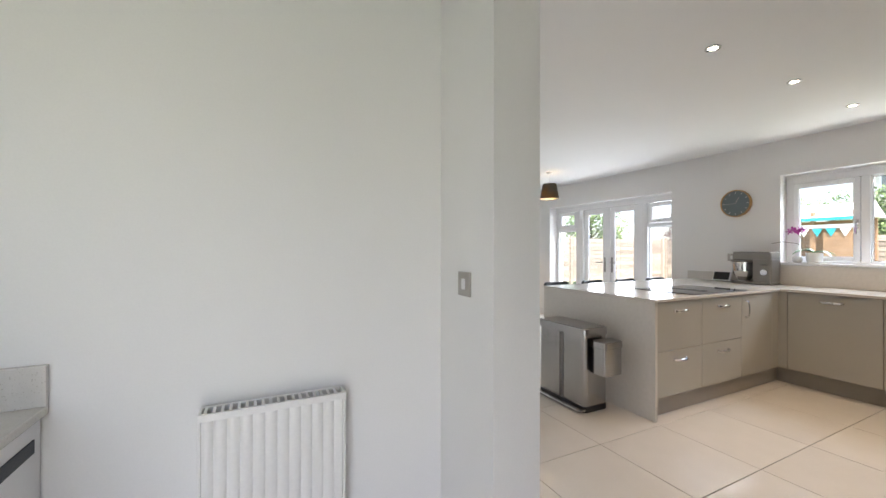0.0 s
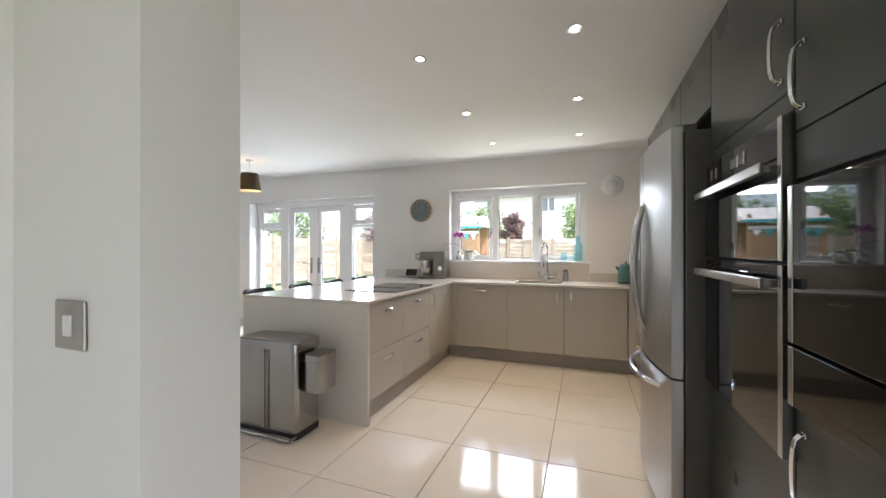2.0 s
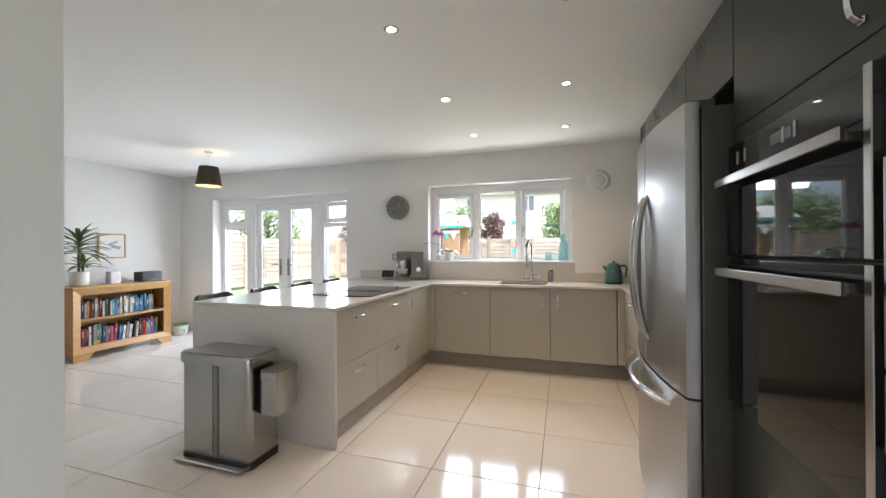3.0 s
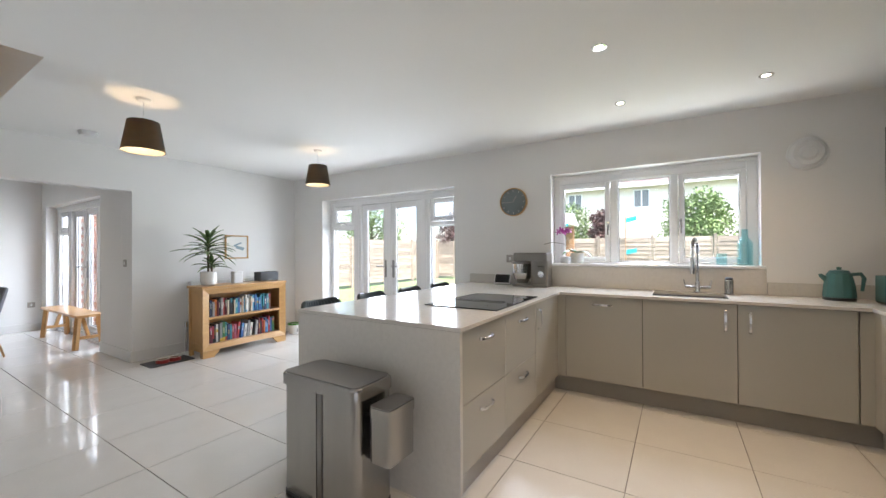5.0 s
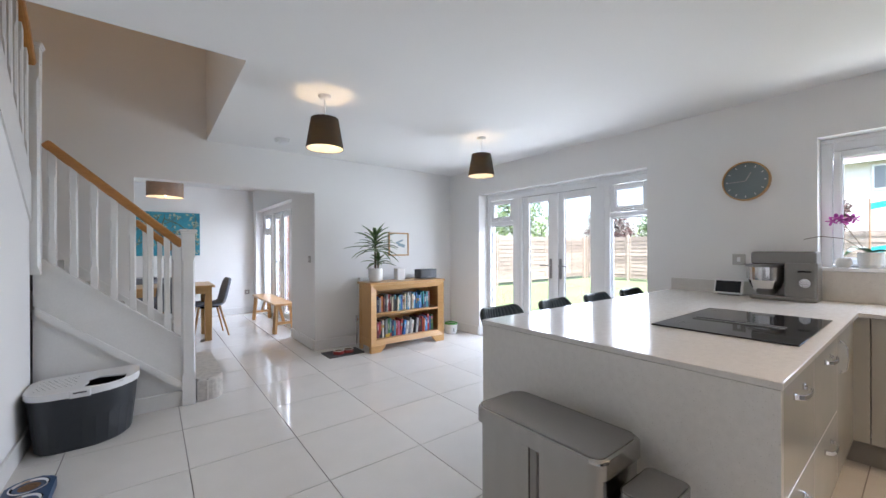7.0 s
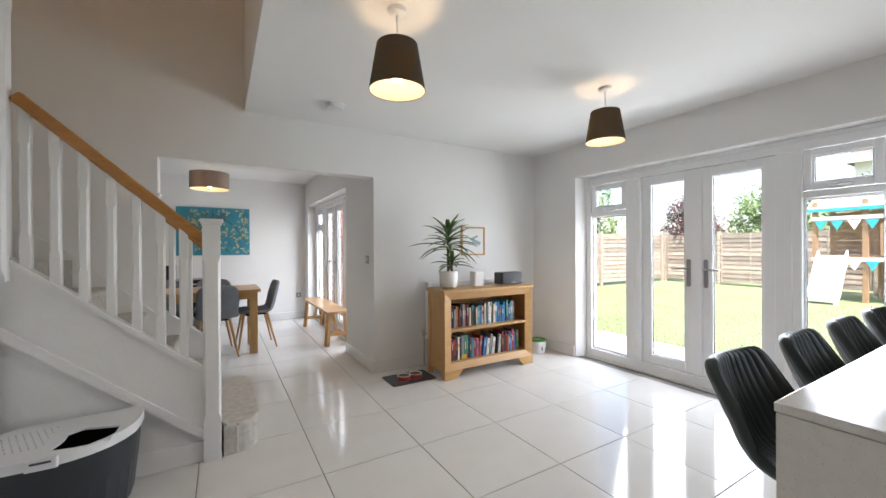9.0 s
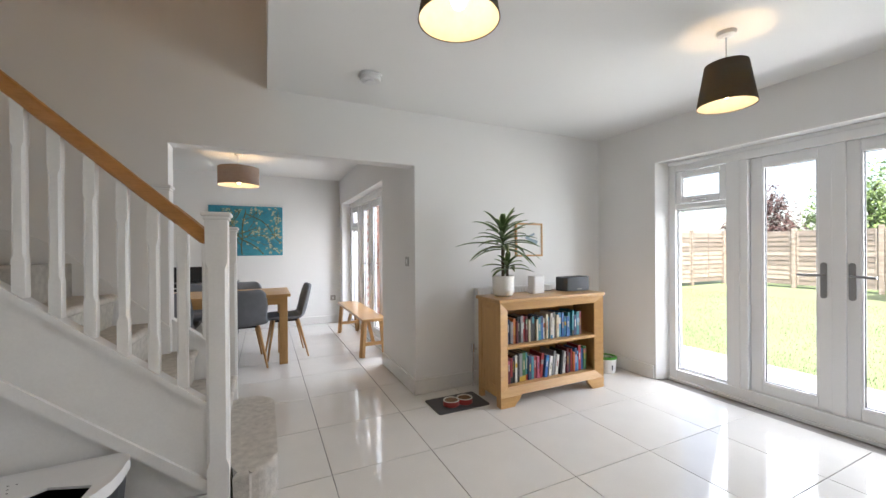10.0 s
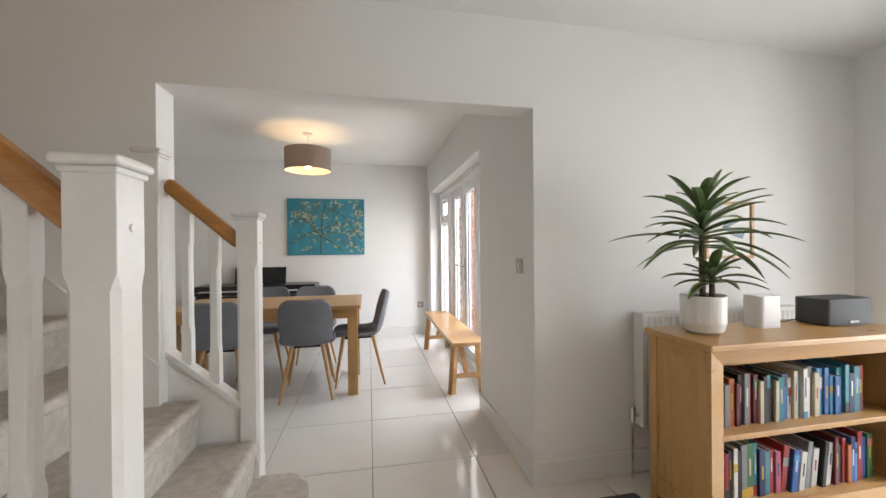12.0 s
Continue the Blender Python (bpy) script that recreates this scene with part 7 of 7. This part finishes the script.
leafy("garden_tree", "tall green tree beyond the fence", 10.0, 14.2, 5.0, 2.0, M_HEDGE, 7, 0.8, 4800, 0.15)


def neighbour(x, y, w, d, h, label, material):
    """A brick house with a tiled roof and windows, seen over the fence."""
    hs = thing("neighbour_house", label, "house", (x, y, GZ), "neighbouring houses")
    part("wall", B((x, x + d, y - w / 2, y + w / 2, GZ, GZ + h)), material, hs, "", False)
    bm = bmesh.new()
    prism(bm, [(x - 0.4, GZ + h), (x + d + 0.4, GZ + h), (x + d / 2, GZ + h + 2.0)], "y", y - w / 2 - 0.3, y + w / 2 + 0.3)
    part("roof", bm, M_ROOF, hs, "", False)
    part("gutter", B((x - 0.5, x - 0.4, y - w / 2 - 0.3, y + w / 2 + 0.3, GZ + h - 0.05, GZ + h + 0.07)), M_UPVC, hs, "", False)
    for wy in (-7.0, -2.5, 2.72, 6.6):
        for z in (1.0, 3.95):
            win = part("window", B((x - 0.06, x + 0.02, wy - 0.45, wy + 0.45, GZ + z, GZ + z + 1.15), bevel=0.01), M_UPVC, hs)
            part("pane", B((x - 0.075, x - 0.058, wy - 0.38, wy - 0.04, GZ + z + 0.09, GZ + z + 1.06)), M_FARGLASS, win, "", False)
            part("pane", B((x - 0.075, x - 0.058, wy + 0.04, wy + 0.38, GZ + z + 0.09, GZ + z + 1.06)), M_FARGLASS, win, "", False)


neighbour(27.0, -2.0, 20.0, 7.0, 5.25, "pale rendered neighbouring house with a tiled roof beyond the fence", M_RENDER)

ph = thing("garden_playhouse", "timber climbing playhouse with pale canopy, turquoise bunting and a white slide", "playhouse", (15.9, 5.35, GZ))
for x in (15.2, 16.6):
    for y in (4.45, 5.35, 6.25):
        part("post", B((x - 0.05, x + 0.05, y - 0.05, y + 0.05, GZ, GZ + 2.55), bevel=0.006), M_PLAYWOOD, ph)
for k in range(9):
    part("deck_board", B((15.15 + 0.16 * k, 15.30 + 0.16 * k, 4.40, 6.30, GZ + 1.1, GZ + 1.13)), M_PLAYWOOD, ph, "", False)
for k in range(9):
    part("back_board", B((16.55, 16.57, 4.45, 6.25, GZ + 1.16 + 0.13 * k, GZ + 1.278 + 0.13 * k)), M_PLAYWOOD, ph, "", False)
for k in range(6):
    part("side_board", B((15.13, 15.15, 4.46, 5.10, GZ + 1.16 + 0.13 * k, GZ + 1.275 + 0.13 * k)), M_PLAYWOOD, ph, "", False)
part("beam", B((15.12, 15.2, 4.40, 6.30, GZ + 2.05, GZ + 2.15)), M_SLIDE, ph, "pale top rail", False)
part("beam", B((15.12, 15.2, 4.40, 6.30, GZ + 1.02, GZ + 1.10)), M_SLIDE, ph, "pale deck edge", False)
bm = bmesh.new()
prism(bm, [(15.05, GZ + 2.35), (16.75, GZ + 2.35), (15.9, GZ + 2.8)], "y", 4.25, 6.4)
part("canopy", bm, M_SLIDE, ph, "pale cloth canopy", False)
part("canopy_trim", B((15.04, 15.06, 4.25, 6.4, GZ + 2.27, GZ + 2.36)), M_TURQ, ph, "turquoise trim", False)
for z in (2.03, 1.02):
    for k in range(6):
        y = 4.5 + 0.3 * k
        bm = bmesh.new()
        prism(bm, [(y, GZ + z), (y + 0.24, GZ + z), (y + 0.12, GZ + z - 0.24)], "x", 15.095, 15.105)
        part("bunting_flag", bm, M_TURQ if k % 3 else M_SLIDE, ph, "", False)
SLIDE = [(15.10, 1.15), (14.80, 0.85), (14.50, 0.35), (14.25, 0.15), (14.10, 0.14)]
bm = bmesh.new()
prism(bm, [(x, GZ + z) for x, z in SLIDE] + [(x + 0.02, GZ + max(z - 0.12, 0.05)) for x, z in reversed(SLIDE)], "y", 5.66, 6.14)
part("slide", bm, M_SLIDE, ph, "white plastic slide", False)
for y in (5.62, 6.14):
    bm = bmesh.new()
    prism(bm, [(x, GZ + z + 0.13) for x, z in SLIDE] + [(x + 0.02, GZ + max(z - 0.15, 0.0)) for x, z in reversed(SLIDE)], "y", y, y + 0.04)
    part("slide_side", bm, M_SLIDE, ph, "", False)
fg = thing("garden_banner", "pole with two turquoise cloth pennants by the fence", "banner", (17.2, 2.6, GZ))
bm = bmesh.new()
rod(bm, (17.2, 2.62, GZ), (17.2, 2.62, 2.62), 0.025, 0.02)
part("pole", bm, M_PLAYWOOD, fg)
for z in (2.42, 1.20):
    bm = bmesh.new()
    prism(bm, [(2.60, z + 0.06), (2.24, z + 0.13), (2.24, z - 0.04), (2.60, z - 0.12)], "x", 17.19, 17.21)
    part("pennant", bm, M_TURQ, fg, "", False)

# brick flank of the house beyond the dining room doors
gw = setting("wall_outside", B((3.62, 6.5, 10.45, 10.65, GZ, 2.7)), M_MORTAR, "red brick garden wall beyond the dining room", "wall")
brick_me = finish(B((-0.105, 0.105, -0.012, 0.012, -0.0325, 0.0325), bevel=0.003, seg=1), "brick", M_BRICK, False)
for r in range(36):
    for c in range(8):
        ob = new("brick", brick_me)
        ob.location = (3.74 + 0.225 * c + (0.1125 if r % 2 else 0), 10.446, GZ + 0.05 + 0.075 * r)
        ob.parent = gw

# ---- floor tiles ----
g = 0.0022
tile_me = finish(B((-TS / 2 + g, TS / 2 - g, -TS / 2 + g, TS / 2 - g, -0.0075, 0), bevel=0.0012, seg=1), "tile", M_TILE, False)
for i in range(-6, 5):
    for j in range(-2, 16):
        x, y = TX0 + TS * (i + 0.5), TY0 + TS * (j + 0.5)
        inside = y < 6.6 or x < DX + 0.15
        if inside and y < DY + 0.1:
            ob = new("tile", tile_me)
            ob.location = (x, y, 0)
            ob.parent = floor
